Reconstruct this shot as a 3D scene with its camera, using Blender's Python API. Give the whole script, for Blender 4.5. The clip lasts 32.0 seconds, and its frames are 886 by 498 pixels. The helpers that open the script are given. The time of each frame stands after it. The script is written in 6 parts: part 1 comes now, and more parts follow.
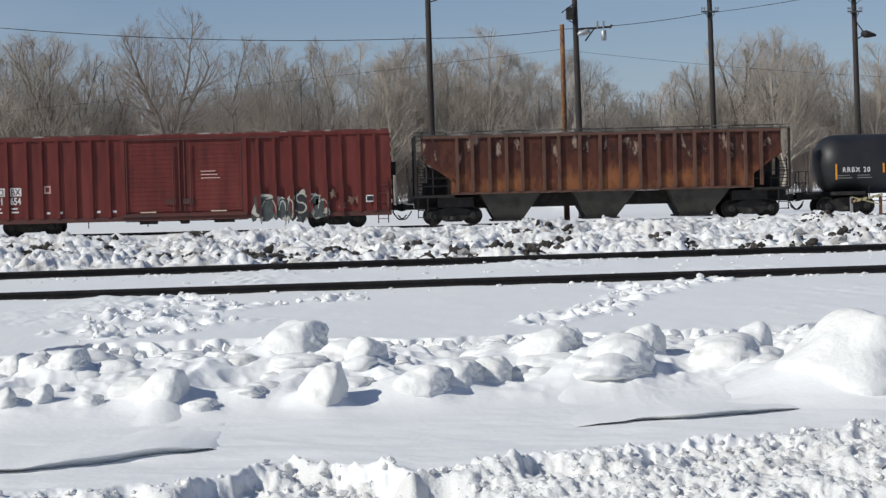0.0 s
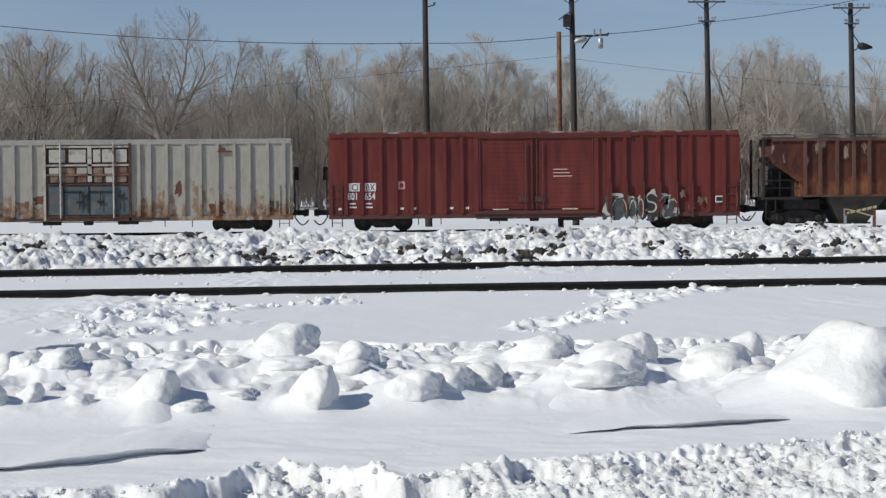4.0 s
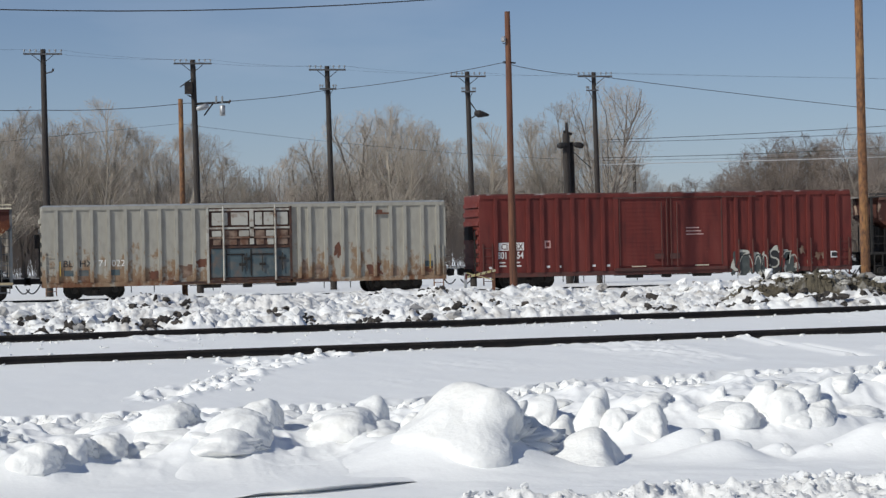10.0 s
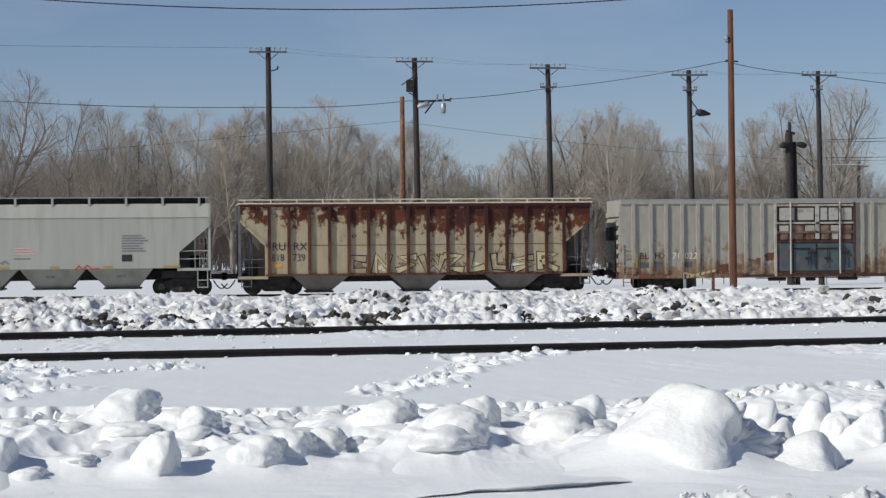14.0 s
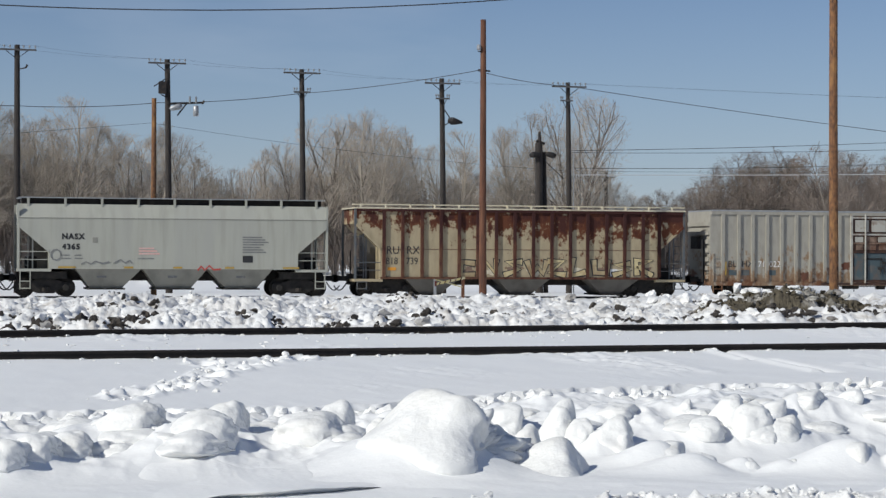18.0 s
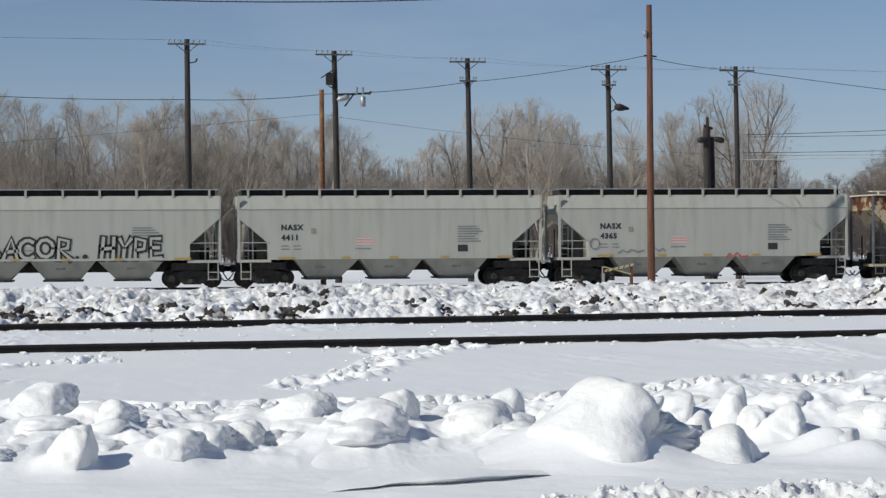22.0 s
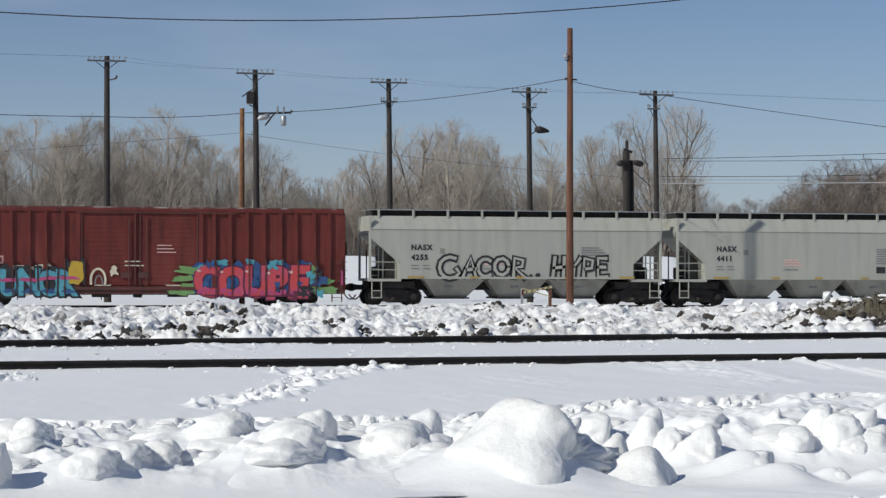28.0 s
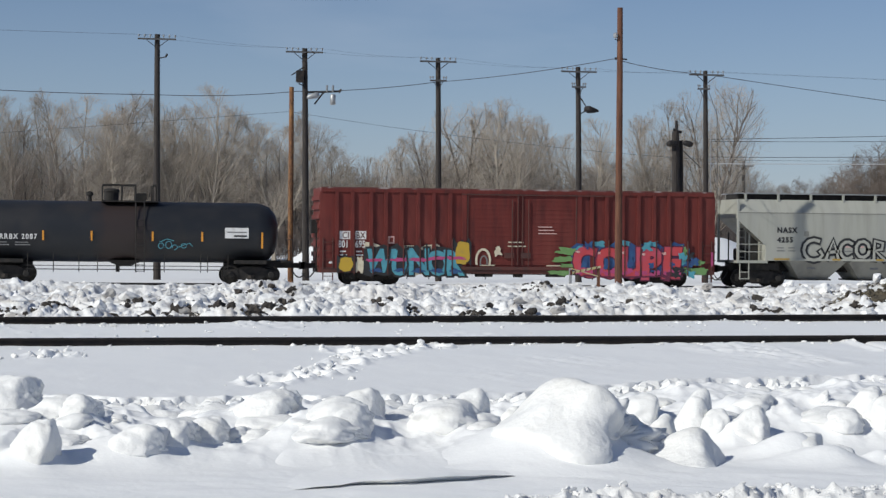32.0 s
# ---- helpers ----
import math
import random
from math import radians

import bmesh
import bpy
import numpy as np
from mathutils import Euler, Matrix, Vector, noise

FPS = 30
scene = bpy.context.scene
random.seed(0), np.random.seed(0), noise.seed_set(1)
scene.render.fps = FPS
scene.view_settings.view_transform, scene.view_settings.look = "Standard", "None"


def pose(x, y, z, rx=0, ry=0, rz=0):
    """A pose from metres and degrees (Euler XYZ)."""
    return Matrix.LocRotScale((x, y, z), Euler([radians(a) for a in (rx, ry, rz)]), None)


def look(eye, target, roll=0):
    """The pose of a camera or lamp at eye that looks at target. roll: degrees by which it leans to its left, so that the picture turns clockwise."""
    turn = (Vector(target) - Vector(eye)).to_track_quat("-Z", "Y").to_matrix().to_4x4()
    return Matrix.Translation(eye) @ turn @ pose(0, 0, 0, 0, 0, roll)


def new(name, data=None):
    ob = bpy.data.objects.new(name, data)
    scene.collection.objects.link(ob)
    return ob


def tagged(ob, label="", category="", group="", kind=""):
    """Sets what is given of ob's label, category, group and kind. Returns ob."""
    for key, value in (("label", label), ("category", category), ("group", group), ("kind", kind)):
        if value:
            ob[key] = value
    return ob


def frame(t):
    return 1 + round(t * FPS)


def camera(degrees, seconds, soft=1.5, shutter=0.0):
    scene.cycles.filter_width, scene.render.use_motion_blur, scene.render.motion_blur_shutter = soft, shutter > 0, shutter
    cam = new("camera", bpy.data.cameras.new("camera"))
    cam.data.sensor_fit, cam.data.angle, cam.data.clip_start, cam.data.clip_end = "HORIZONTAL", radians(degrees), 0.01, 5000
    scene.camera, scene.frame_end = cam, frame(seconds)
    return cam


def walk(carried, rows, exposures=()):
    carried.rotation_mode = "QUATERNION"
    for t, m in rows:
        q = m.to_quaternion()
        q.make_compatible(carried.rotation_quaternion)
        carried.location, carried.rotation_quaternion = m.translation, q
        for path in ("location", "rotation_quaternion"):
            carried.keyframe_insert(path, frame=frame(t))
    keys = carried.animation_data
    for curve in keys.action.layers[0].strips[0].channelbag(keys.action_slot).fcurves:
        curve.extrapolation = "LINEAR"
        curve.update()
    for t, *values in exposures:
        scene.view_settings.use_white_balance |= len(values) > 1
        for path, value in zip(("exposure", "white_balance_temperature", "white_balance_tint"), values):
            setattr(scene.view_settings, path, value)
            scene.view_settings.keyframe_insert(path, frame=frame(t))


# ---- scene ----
# ---- the camera and its path ----
EYE = Vector((0.0, 0.0, 1.9))
cam = camera(24.57, 32.0, soft=1.4)


def aim(yaw, pitch, roll):
    """Pose of the camera at EYE, turned by yaw to the right and pitch upwards."""
    a, b = radians(yaw), radians(pitch)
    return look(EYE, EYE + Vector((math.sin(a) * math.cos(b), math.cos(a) * math.cos(b), math.sin(b))), roll)


walk(cam, [(t, aim(a, b, c)) for t, a, b, c in (
    (0.0, 2.49, -1.86, -1.44), (0.5, 1.81, -2.07, -1.15), (1.0, 1.82, -2.30, -1.02), (1.5, 1.79, -2.43, -0.90),
    (2.0, 1.73, -2.59, -1.03), (2.5, 1.19, -2.71, -1.00), (3.0, 0.55, -2.80, -1.07), (3.5, 1.37, -2.38, -0.93),
    (4.0, 2.68, -1.72, -0.50), (4.5, 3.61, -1.32, -0.48), (6.5, 3.74, -0.72, -0.13), (7.0, 4.26, -0.20, -0.40),
    (7.5, 7.52, 0.34, -1.10), (8.0, 11.95, 0.52, -1.12), (8.5, 13.95, 0.49, -0.79), (9.0, 14.00, 0.37, -0.78),
    (9.5, 13.76, -0.03, -1.05), (10.0, 13.25, 0.01, -1.15), (10.5, 12.96, 0.11, -0.74), (11.0, 12.87, 0.09, -0.60),
    (11.5, 12.86, -0.10, -0.35), (12.0, 12.80, -0.15, -0.26), (12.5, 12.52, 0.03, -0.27), (13.0, 11.90, 0.41, -0.24),
    (13.5, 10.20, 0.52, -0.34), (14.0, 7.10, 0.05, -0.49), (14.5, 7.00, -0.15, -0.27), (15.0, 10.29, -0.10, -0.06),
    (15.5, 12.41, 0.06, -0.08), (17.5, 14.05, 0.14, 0.11), (18.0, 14.09, 0.19, 0.31), (18.5, 14.26, 0.44, 0.31),
    (19.0, 14.07, 0.50, 0.40), (19.5, 13.54, 0.63, 0.49), (20.0, 13.00, 0.51, 0.37), (20.5, 12.70, 0.11, 0.21),
    (21.0, 11.28, -0.01, -0.18), (21.5, 9.59, -0.05, -0.40), (22.0, 9.37, -0.15, -0.35), (22.5, 10.33, -0.23, -0.49),
    (23.0, 12.08, -0.37, -0.60), (23.5, 13.98, -0.33, -0.55), (24.0, 14.58, -0.27, -0.47), (24.5, 14.45, -0.22, -0.31),
    (26.5, 13.84, 0.06, 0.02), (27.0, 13.23, 0.17, 0.18), (27.5, 12.37, 0.22, 0.24), (28.0, 11.64, 0.43, 0.22),
    (28.5, 11.47, 0.26, 0.20), (29.0, 11.45, 0.00, 0.24), (29.5, 11.41, -0.05, 0.33), (30.0, 11.32, 0.10, 0.36),
    (30.5, 11.34, 0.11, 0.44), (31.0, 11.23, 0.13, 0.46), (31.5, 10.89, -0.02, 0.43), (32.0, 10.28, -0.16, 0.54),
)], exposures=[(0.0, 0.0), (32.0, 0.0)])

# ---- daylight ----
SUN_AZ, SUN_EL = 247.0, 36.0
world = bpy.data.worlds.new("winter_sky")
scene.world = world
world.use_nodes = True
wn, wl = world.node_tree.nodes, world.node_tree.links
sky = wn.new("ShaderNodeTexSky")
sky.sky_type, sky.sun_disc = "NISHITA", False
sky.sun_elevation, sky.sun_rotation = radians(SUN_EL), radians(SUN_AZ)
sky.air_density, sky.dust_density, sky.ozone_density, sky.altitude = 1.0, 0.0, 3.6, 300
tint = wn.new("ShaderNodeMix")
tint.data_type, tint.blend_type = "RGBA", "MULTIPLY"
tint.inputs["Factor"].default_value, tint.inputs["B"].default_value = 1.0, (0.92, 0.93, 1.08, 1)
wl.new(sky.outputs[0], tint.inputs["A"])
haze, ray, split, low = wn.new("ShaderNodeMix"), wn.new("ShaderNodeTexCoord"), wn.new("ShaderNodeSeparateXYZ"), wn.new("ShaderNodeMapRange")
haze.data_type = "RGBA"
haze.inputs["B"].default_value = (5.7, 7.6, 10.5, 1)
low.inputs["From Max"].default_value, low.inputs["To Min"].default_value, low.inputs["To Max"].default_value = 0.15, 0.45, 0.0
wl.new(ray.outputs["Generated"], split.inputs[0])
wl.new(split.outputs["Z"], low.inputs[0])
wl.new(low.outputs[0], haze.inputs["Factor"])
wl.new(tint.outputs["Result"], haze.inputs["A"])
wisp, cirrus, thin, cloud = wn.new("ShaderNodeMapping"), wn.new("ShaderNodeTexNoise"), wn.new("ShaderNodeMapRange"), wn.new("ShaderNodeMix")
wisp.inputs["Location"].default_value, wisp.inputs["Scale"].default_value = (-2.6, 1.7, 0.3), (2.2, 2.2, 9.0)
cirrus.inputs["Scale"].default_value, cirrus.inputs["Detail"].default_value = 1.5, 5
thin.inputs["From Min"].default_value, thin.inputs["From Max"].default_value, thin.inputs["To Max"].default_value = 0.55, 0.8, 0.3
cloud.data_type = "RGBA"
cloud.inputs["B"].default_value = (9.3, 10.2, 11.6, 1)
wl.new(ray.outputs["Generated"], wisp.inputs[0])
wl.new(wisp.outputs[0], cirrus.inputs["Vector"])
west, veil = wn.new("ShaderNodeMapRange"), wn.new("ShaderNodeMath")
west.inputs["From Min"].default_value, west.inputs["From Max"].default_value, west.inputs["To Max"].default_value = 0.06, -0.25, 0.15
wl.new(split.outputs["X"], west.inputs[0])
wl.new(west.outputs[0], veil.inputs[0])
wl.new(cirrus.outputs["Fac"], veil.inputs[1])
wl.new(veil.outputs[0], thin.inputs[0])
wl.new(thin.outputs[0], cloud.inputs["Factor"])
wl.new(haze.outputs["Result"], cloud.inputs["A"])
wl.new(cloud.outputs["Result"], wn["Background"].inputs[0])
wn["Background"].inputs[1].default_value = 0.060
sun = new("sun", bpy.data.lights.new("sun", "SUN"))
sun.data.energy, sun.data.angle, sun.data.color = 3.65, radians(0.53), (0.965, 0.95, 0.875)
sa, se = radians(SUN_AZ), radians(SUN_EL)
to_sun = Vector((math.sin(sa) * math.cos(se), math.cos(sa) * math.cos(se), math.sin(se)))
sun.matrix_world = look(to_sun * 50, (0, 0, 0))


# ---- materials ----
def material(name, colour, rough=0.7, metal=0.0, second=None, scale=3.0, amount=0.5, bump=0.0, bump_scale=40.0, stretch=(1, 1, 1), third=None, third_scale=0.6, spec=0.5, rand=0.0):
    """Paint, bark or metal: a base colour, a second one in fine noise, a third in broad patches, a fine relief."""
    m = bpy.data.materials.new(name)
    m.use_nodes = True
    nt = m.node_tree
    n, l = nt.nodes, nt.links
    bsdf = n["Principled BSDF"]
    bsdf.inputs["Roughness"].default_value = rough
    bsdf.inputs["Metallic"].default_value = metal
    bsdf.inputs["Specular IOR Level"].default_value = spec
    co = n.new("ShaderNodeTexCoord")
    mp = n.new("ShaderNodeMapping")
    mp.inputs["Scale"].default_value = stretch
    l.new(co.outputs["Object"], mp.inputs[0])
    out = None

    def mixed(last, col, sc, lo, hi, detail):
        tex = n.new("ShaderNodeTexNoise")
        tex.inputs["Scale"].default_value, tex.inputs["Detail"].default_value = sc, detail
        l.new(mp.outputs[0], tex.inputs["Vector"])
        ramp = n.new("ShaderNodeMapRange")
        ramp.inputs["From Min"].default_value, ramp.inputs["From Max"].default_value = lo, hi
        l.new(tex.outputs["Fac"], ramp.inputs[0])
        mix = n.new("ShaderNodeMix")
        mix.data_type = "RGBA"
        l.new(ramp.outputs[0], mix.inputs["Factor"])
        if last is None:
            mix.inputs["A"].default_value = (*colour, 1)
        else:
            l.new(last, mix.inputs["A"])
        mix.inputs["B"].default_value = (*col, 1)
        return mix.outputs["Result"]

    if second is None:
        second = tuple(c * 0.75 for c in colour)
    out = mixed(out, second, scale, 0.62 - 0.3 * amount, 0.62 + 0.12, 6)
    if third is not None:
        out = mixed(out, third, third_scale, 0.5, 0.72, 4)
    if rand:
        info = n.new("ShaderNodeObjectInfo")
        hsv = n.new("ShaderNodeHueSaturation")
        mr = n.new("ShaderNodeMapRange")
        mr.inputs["To Min"].default_value, mr.inputs["To Max"].default_value = 1 - rand, 1 + rand
        l.new(info.outputs["Random"], mr.inputs[0])
        l.new(mr.outputs[0], hsv.inputs["Value"])
        l.new(out, hsv.inputs["Color"])
        out = hsv.outputs[0]
    l.new(out, bsdf.inputs["Base Color"])
    if bump:
        bt = n.new("ShaderNodeTexNoise")
        bt.inputs["Scale"].default_value, bt.inputs["Detail"].default_value = bump_scale, 5
        l.new(mp.outputs[0], bt.inputs["Vector"])
        bn = n.new("ShaderNodeBump")
        bn.inputs["Strength"].default_value, bn.inputs["Distance"].default_value = 1.0, bump
        l.new(bt.outputs["Fac"], bn.inputs["Height"])
        l.new(bn.outputs[0], bsdf.inputs["Normal"])
    return m


SNOW = material("snow", (0.885, 0.882, 0.868), 0.55, second=(0.86, 0.86, 0.85), scale=2.2, amount=0.3, bump=0.006, bump_scale=14.0, third=(0.87, 0.87, 0.86), third_scale=0.25, spec=0.3)
SNOW_LUMP = material("packed_snow", (0.80, 0.795, 0.775), 0.55, second=(0.765, 0.75, 0.71), scale=2.5, amount=0.35, bump=0.016, bump_scale=13.0, spec=0.3)
CRUMBLED = material("crumbled_dirty_snow", (0.77, 0.765, 0.75), 0.6, second=(0.78, 0.77, 0.75), scale=5.0, amount=0.5, bump=0.012, bump_scale=30.0, third=(0.72, 0.70, 0.665), third_scale=1.3, spec=0.25)
DIRT = material("frozen_dirt", (0.04, 0.034, 0.03), 0.95, second=(0.09, 0.075, 0.06), scale=6.0, bump=0.04, bump_scale=18)
DIRT_PALE = material("dirty_snow", (0.10, 0.083, 0.055), 0.9, second=(0.03, 0.025, 0.018), scale=3.0, amount=0.7, third=(0.62, 0.60, 0.56), third_scale=1.1, bump=0.07, bump_scale=7)
RAIL = material("rail_steel", (0.02, 0.018, 0.018), 0.8, 0.0, second=(0.034, 0.028, 0.025), scale=4, spec=0.2)
RAIL_TOP = material("worn_rail_head", (0.16, 0.15, 0.15), 0.55, 0.8, second=(0.10, 0.08, 0.07), scale=3)
POLE_DARK = material("creosoted_wood", (0.034, 0.028, 0.025), 0.9, second=(0.065, 0.054, 0.048), scale=6, stretch=(4, 4, 0.4), bump=0.01, bump_scale=20)
POLE_ORANGE = material("weathered_pine", (0.13, 0.052, 0.029), 0.85, second=(0.06, 0.028, 0.018), scale=4, stretch=(3, 3, 0.35), amount=0.6, bump=0.01, bump_scale=20, third=(0.17, 0.075, 0.04), third_scale=1.6)
POLE_KNOTTY = material("knotty_pine", (0.26, 0.12, 0.05), 0.85, second=(0.06, 0.032, 0.022), scale=7, stretch=(2, 2, 0.9), amount=1.0, bump=0.02, bump_scale=16, third=(0.30, 0.15, 0.055), third_scale=2.2)
ARM_WOOD = material("weathered_grey_arm", (0.10, 0.098, 0.10), 0.9, second=(0.05, 0.048, 0.048), scale=5, stretch=(0.5, 3, 3), amount=0.6)
IRON = material("dark_iron", (0.03, 0.028, 0.028), 0.7, 0.4, second=(0.07, 0.05, 0.04), scale=5)
GALV = material("galvanised_steel", (0.42, 0.43, 0.44), 0.5, 0.6, second=(0.3, 0.3, 0.3), scale=8)
PORCELAIN = material("grey_porcelain", (0.24, 0.25, 0.26), 0.3, second=(0.16, 0.165, 0.17), scale=8)
CABLE = material("black_cable", (0.02, 0.02, 0.022), 0.6, second=(0.03, 0.03, 0.03))
CABLE_PALE = material("pale_cable", (0.6, 0.6, 0.6), 0.5, second=(0.5, 0.5, 0.5))
BARK = material("grey_bark", (0.15, 0.125, 0.105), 0.95, second=(0.25, 0.215, 0.18), scale=1.2, stretch=(2, 2, 0.5), amount=0.6)
BARK_PALE = material("pale_bark", (0.33, 0.287, 0.236), 0.95, second=(0.17, 0.15, 0.13), scale=1.0, stretch=(2, 2, 0.5), amount=0.6)
TWIG = material("bare_twigs", (0.387, 0.335, 0.279), 0.95, second=(0.468, 0.410, 0.347), scale=0.5, amount=0.6, rand=0.18)
TWIG_DARK = material("dark_twigs", (0.22, 0.178, 0.15), 0.95, second=(0.29, 0.24, 0.205), scale=0.4, amount=0.6, rand=0.15)


def rubble_snow():
    """Snow chunks, a share of them soiled with earth."""
    m = material("soiled_rubble_snow", (0.83, 0.825, 0.81), 0.6, second=(0.72, 0.70, 0.67), scale=3.0, amount=0.5, bump=0.02, bump_scale=12.0, spec=0.25)
    n, l = m.node_tree.nodes, m.node_tree.links
    bsdf = n["Principled BSDF"]
    base = bsdf.inputs["Base Color"].links[0].from_socket
    geo, mr, mix = n.new("ShaderNodeNewGeometry"), n.new("ShaderNodeMapRange"), n.new("ShaderNodeMix")
    mr.inputs["From Min"].default_value, mr.inputs["From Max"].default_value = 0.72, 1.05
    mix.data_type = "RGBA"
    mix.inputs["B"].default_value = (0.11, 0.09, 0.075, 1)
    l.new(geo.outputs["Random Per Island"], mr.inputs[0])
    l.new(mr.outputs[0], mix.inputs["Factor"])
    l.new(base, mix.inputs["A"])
    l.new(mix.outputs["Result"], bsdf.inputs["Base Color"])
    return m


RUBBLE = rubble_snow()
RUBBLE_BED = material("soiled_snow_bed", (0.84, 0.835, 0.82), 0.6, second=(0.42, 0.38, 0.335), scale=1.7, amount=0.42, bump=0.05, bump_scale=5.0, stretch=(1, 0.6, 1.6), third=(0.70, 0.68, 0.655), third_scale=0.35, spec=0.25)


# ---- mesh helpers ----
class Shape:
    """Collects vertices and faces of one mesh."""

    def __init__(self):
        self.v, self.f = [], []

    def box(self, x0, x1, y0, y1, z0, z1, chamfer=0.0):
        b, c = len(self.v), chamfer
        if not c:
            self.v += [(x, y, z) for z in (z0, z1) for y in (y0, y1) for x in (x0, x1)]
            self.f += [tuple(b + i for i in q) for q in ((0, 2, 3, 1), (4, 5, 7, 6), (0, 1, 5, 4), (2, 6, 7, 3), (0, 4, 6, 2), (1, 3, 7, 5))]
            return self
        self.extrude([(x0 + c, z0), (x1 - c, z0), (x1, z0 + c), (x1, z1 - c), (x1 - c, z1), (x0 + c, z1), (x0, z1 - c), (x0, z0 + c)], y0, y1)
        return self

    def extrude(self, pts, y0, y1):
        """A polygon in x and z, given anticlockwise as seen from -y, drawn out from y0 to y1."""
        b, n = len(self.v), len(pts)
        self.v += [(x, y0, z) for x, z in pts] + [(x, y1, z) for x, z in pts]
        self.f.append(tuple(range(b, b + n)))
        self.f.append(tuple(range(b + 2 * n - 1, b + n - 1, -1)))
        self.f += [(b + (i + 1) % n, b + i, b + n + i, b + n + (i + 1) % n) for i in range(n)]
        return self

    def tube(self, p, q, r0, r1=None, n=6, caps=True):
        r1 = r0 if r1 is None else r1
        p, q = Vector(p), Vector(q)
        d = (q - p).normalized()
        a = d.orthogonal().normalized()
        c = d.cross(a)
        b = len(self.v)
        for o, r in ((p, r0), (q, r1)):
            for i in range(n):
                w = 2 * math.pi * i / n
                self.v.append(tuple(o + (a * math.cos(w) + c * math.sin(w)) * r))
        self.f += [(b + i, b + (i + 1) % n, b + n + (i + 1) % n, b + n + i) for i in range(n)]
        if caps:
            self.f += [tuple(range(b + n - 1, b - 1, -1)), tuple(range(b + n, b + 2 * n))]
        return self

    def loft(self, pts, radii, n=8):
        """One skin through rings round the points."""
        b = len(self.v)
        pts = [Vector(p) for p in pts]
        side = None
        for k, p in enumerate(pts):
            d = (pts[min(k + 1, len(pts) - 1)] - pts[max(k - 1, 0)]).normalized()
            a = d.orthogonal().normalized() if side is None else (side - d * side.dot(d)).normalized()
            side, c = a, d.cross(a)
            for i in range(n):
                w = 2 * math.pi * i / n
                self.v.append(tuple(p + (a * math.cos(w) + c * math.sin(w)) * radii[k]))
        for k in range(len(pts) - 1):
            o = b + k * n
            self.f += [(o + i, o + (i + 1) % n, o + n + (i + 1) % n, o + n + i) for i in range(n)]
        e = b + (len(pts) - 1) * n
        self.f += [tuple(range(b + n - 1, b - 1, -1)), tuple(range(e, e + n))]
        return self

    def path(self, pts, r, n=5):
        return self.loft(pts, [r] * len(pts), n)

    def lathe(self, profile, axis_from, axis_dir, n=20):
        """A profile of (along, radius) turned round an axis."""
        o, d = Vector(axis_from), Vector(axis_dir).normalized()
        a = d.orthogonal().normalized()
        c = d.cross(a)
        b = len(self.v)
        for s, r in profile:
            for i in range(n):
                w = 2 * math.pi * i / n
                self.v.append(tuple(o + d * s + (a * math.cos(w) + c * math.sin(w)) * r))
        for k in range(len(profile) - 1):
            for i in range(n):
                self.f.append((b + k * n + i, b + k * n + (i + 1) % n, b + (k + 1) * n + (i + 1) % n, b + (k + 1) * n + i))
        e = b + (len(profile) - 1) * n
        self.f += [tuple(range(b + n - 1, b - 1, -1)), tuple(range(e, e + n))]
        return self

    def data(self, name, mat, smooth=False):
        me = bpy.data.meshes.new(name)
        me.from_pydata(self.v, [], self.f)
        me.materials.append(mat)
        if smooth:
            me.shade_smooth()
        me.update()
        return me


def part(name, shape, mat, parent, label="", smooth=False):
    """One mesh object under a thing or a part."""
    me = shape.data(name, mat, smooth) if isinstance(shape, Shape) else shape
    ob = new(name, me)
    ob.parent = parent
    return tagged(ob, label)


def thing(name, m, label, category, group="", kind=""):
    ob = new(name)
    ob.matrix_world = m
    return tagged(ob, label, category, group, kind)


# ---- noise on arrays ----
def lattice(ix, iy, seed):
    h = (ix.astype(np.int64) * 374761393 + iy.astype(np.int64) * 668265263 + seed * 974711) & 0xFFFFFFFF
    h = ((h ^ (h >> 13)) * 1274126177) & 0xFFFFFFFF
    return ((h ^ (h >> 16)) & 0xFFFF) / 65535.0


def smooth_noise(x, y, seed=0):
    ix, iy = np.floor(x), np.floor(y)
    fx, fy = x - ix, y - iy
    fx, fy = fx * fx * fx * (fx * (fx * 6 - 15) + 10), fy * fy * fy * (fy * (fy * 6 - 15) + 10)
    a, b = lattice(ix, iy, seed), lattice(ix + 1, iy, seed)
    c, d = lattice(ix, iy + 1, seed), lattice(ix + 1, iy + 1, seed)
    return (a * (1 - fx) + b * fx) * (1 - fy) + (c * (1 - fx) + d * fx) * fy


def fbm(x, y, seed=0, octaves=4, billow=False):
    out, amp, tot = 0, 1.0, 0.0
    for k in range(octaves):
        c, s = math.cos(0.6 * k + 0.3), math.sin(0.6 * k + 0.3)
        v = smooth_noise((x * c - y * s) * 2**k, (x * s + y * c) * 2**k, seed + k)
        out = out + amp * (np.abs(2 * v - 1) if billow else v)
        tot += amp
        amp *= 0.5
    return out / tot


def bump_band(v, a, b, c, d):
    """0 below a, 1 from b to c, 0 above d."""
    up, down = np.clip((v - a) / (b - a), 0, 1), np.clip((d - v) / (d - c), 0, 1)
    return (up * up * (3 - 2 * up)) * (down * down * (3 - 2 * down))


# ---- the ground: one sheet of snow to the horizon ----
def far_rail_y(x):
    return 46.6 + 0.155 * x


def near_rail_y(x):
    return 36.95 + 0.092 * x


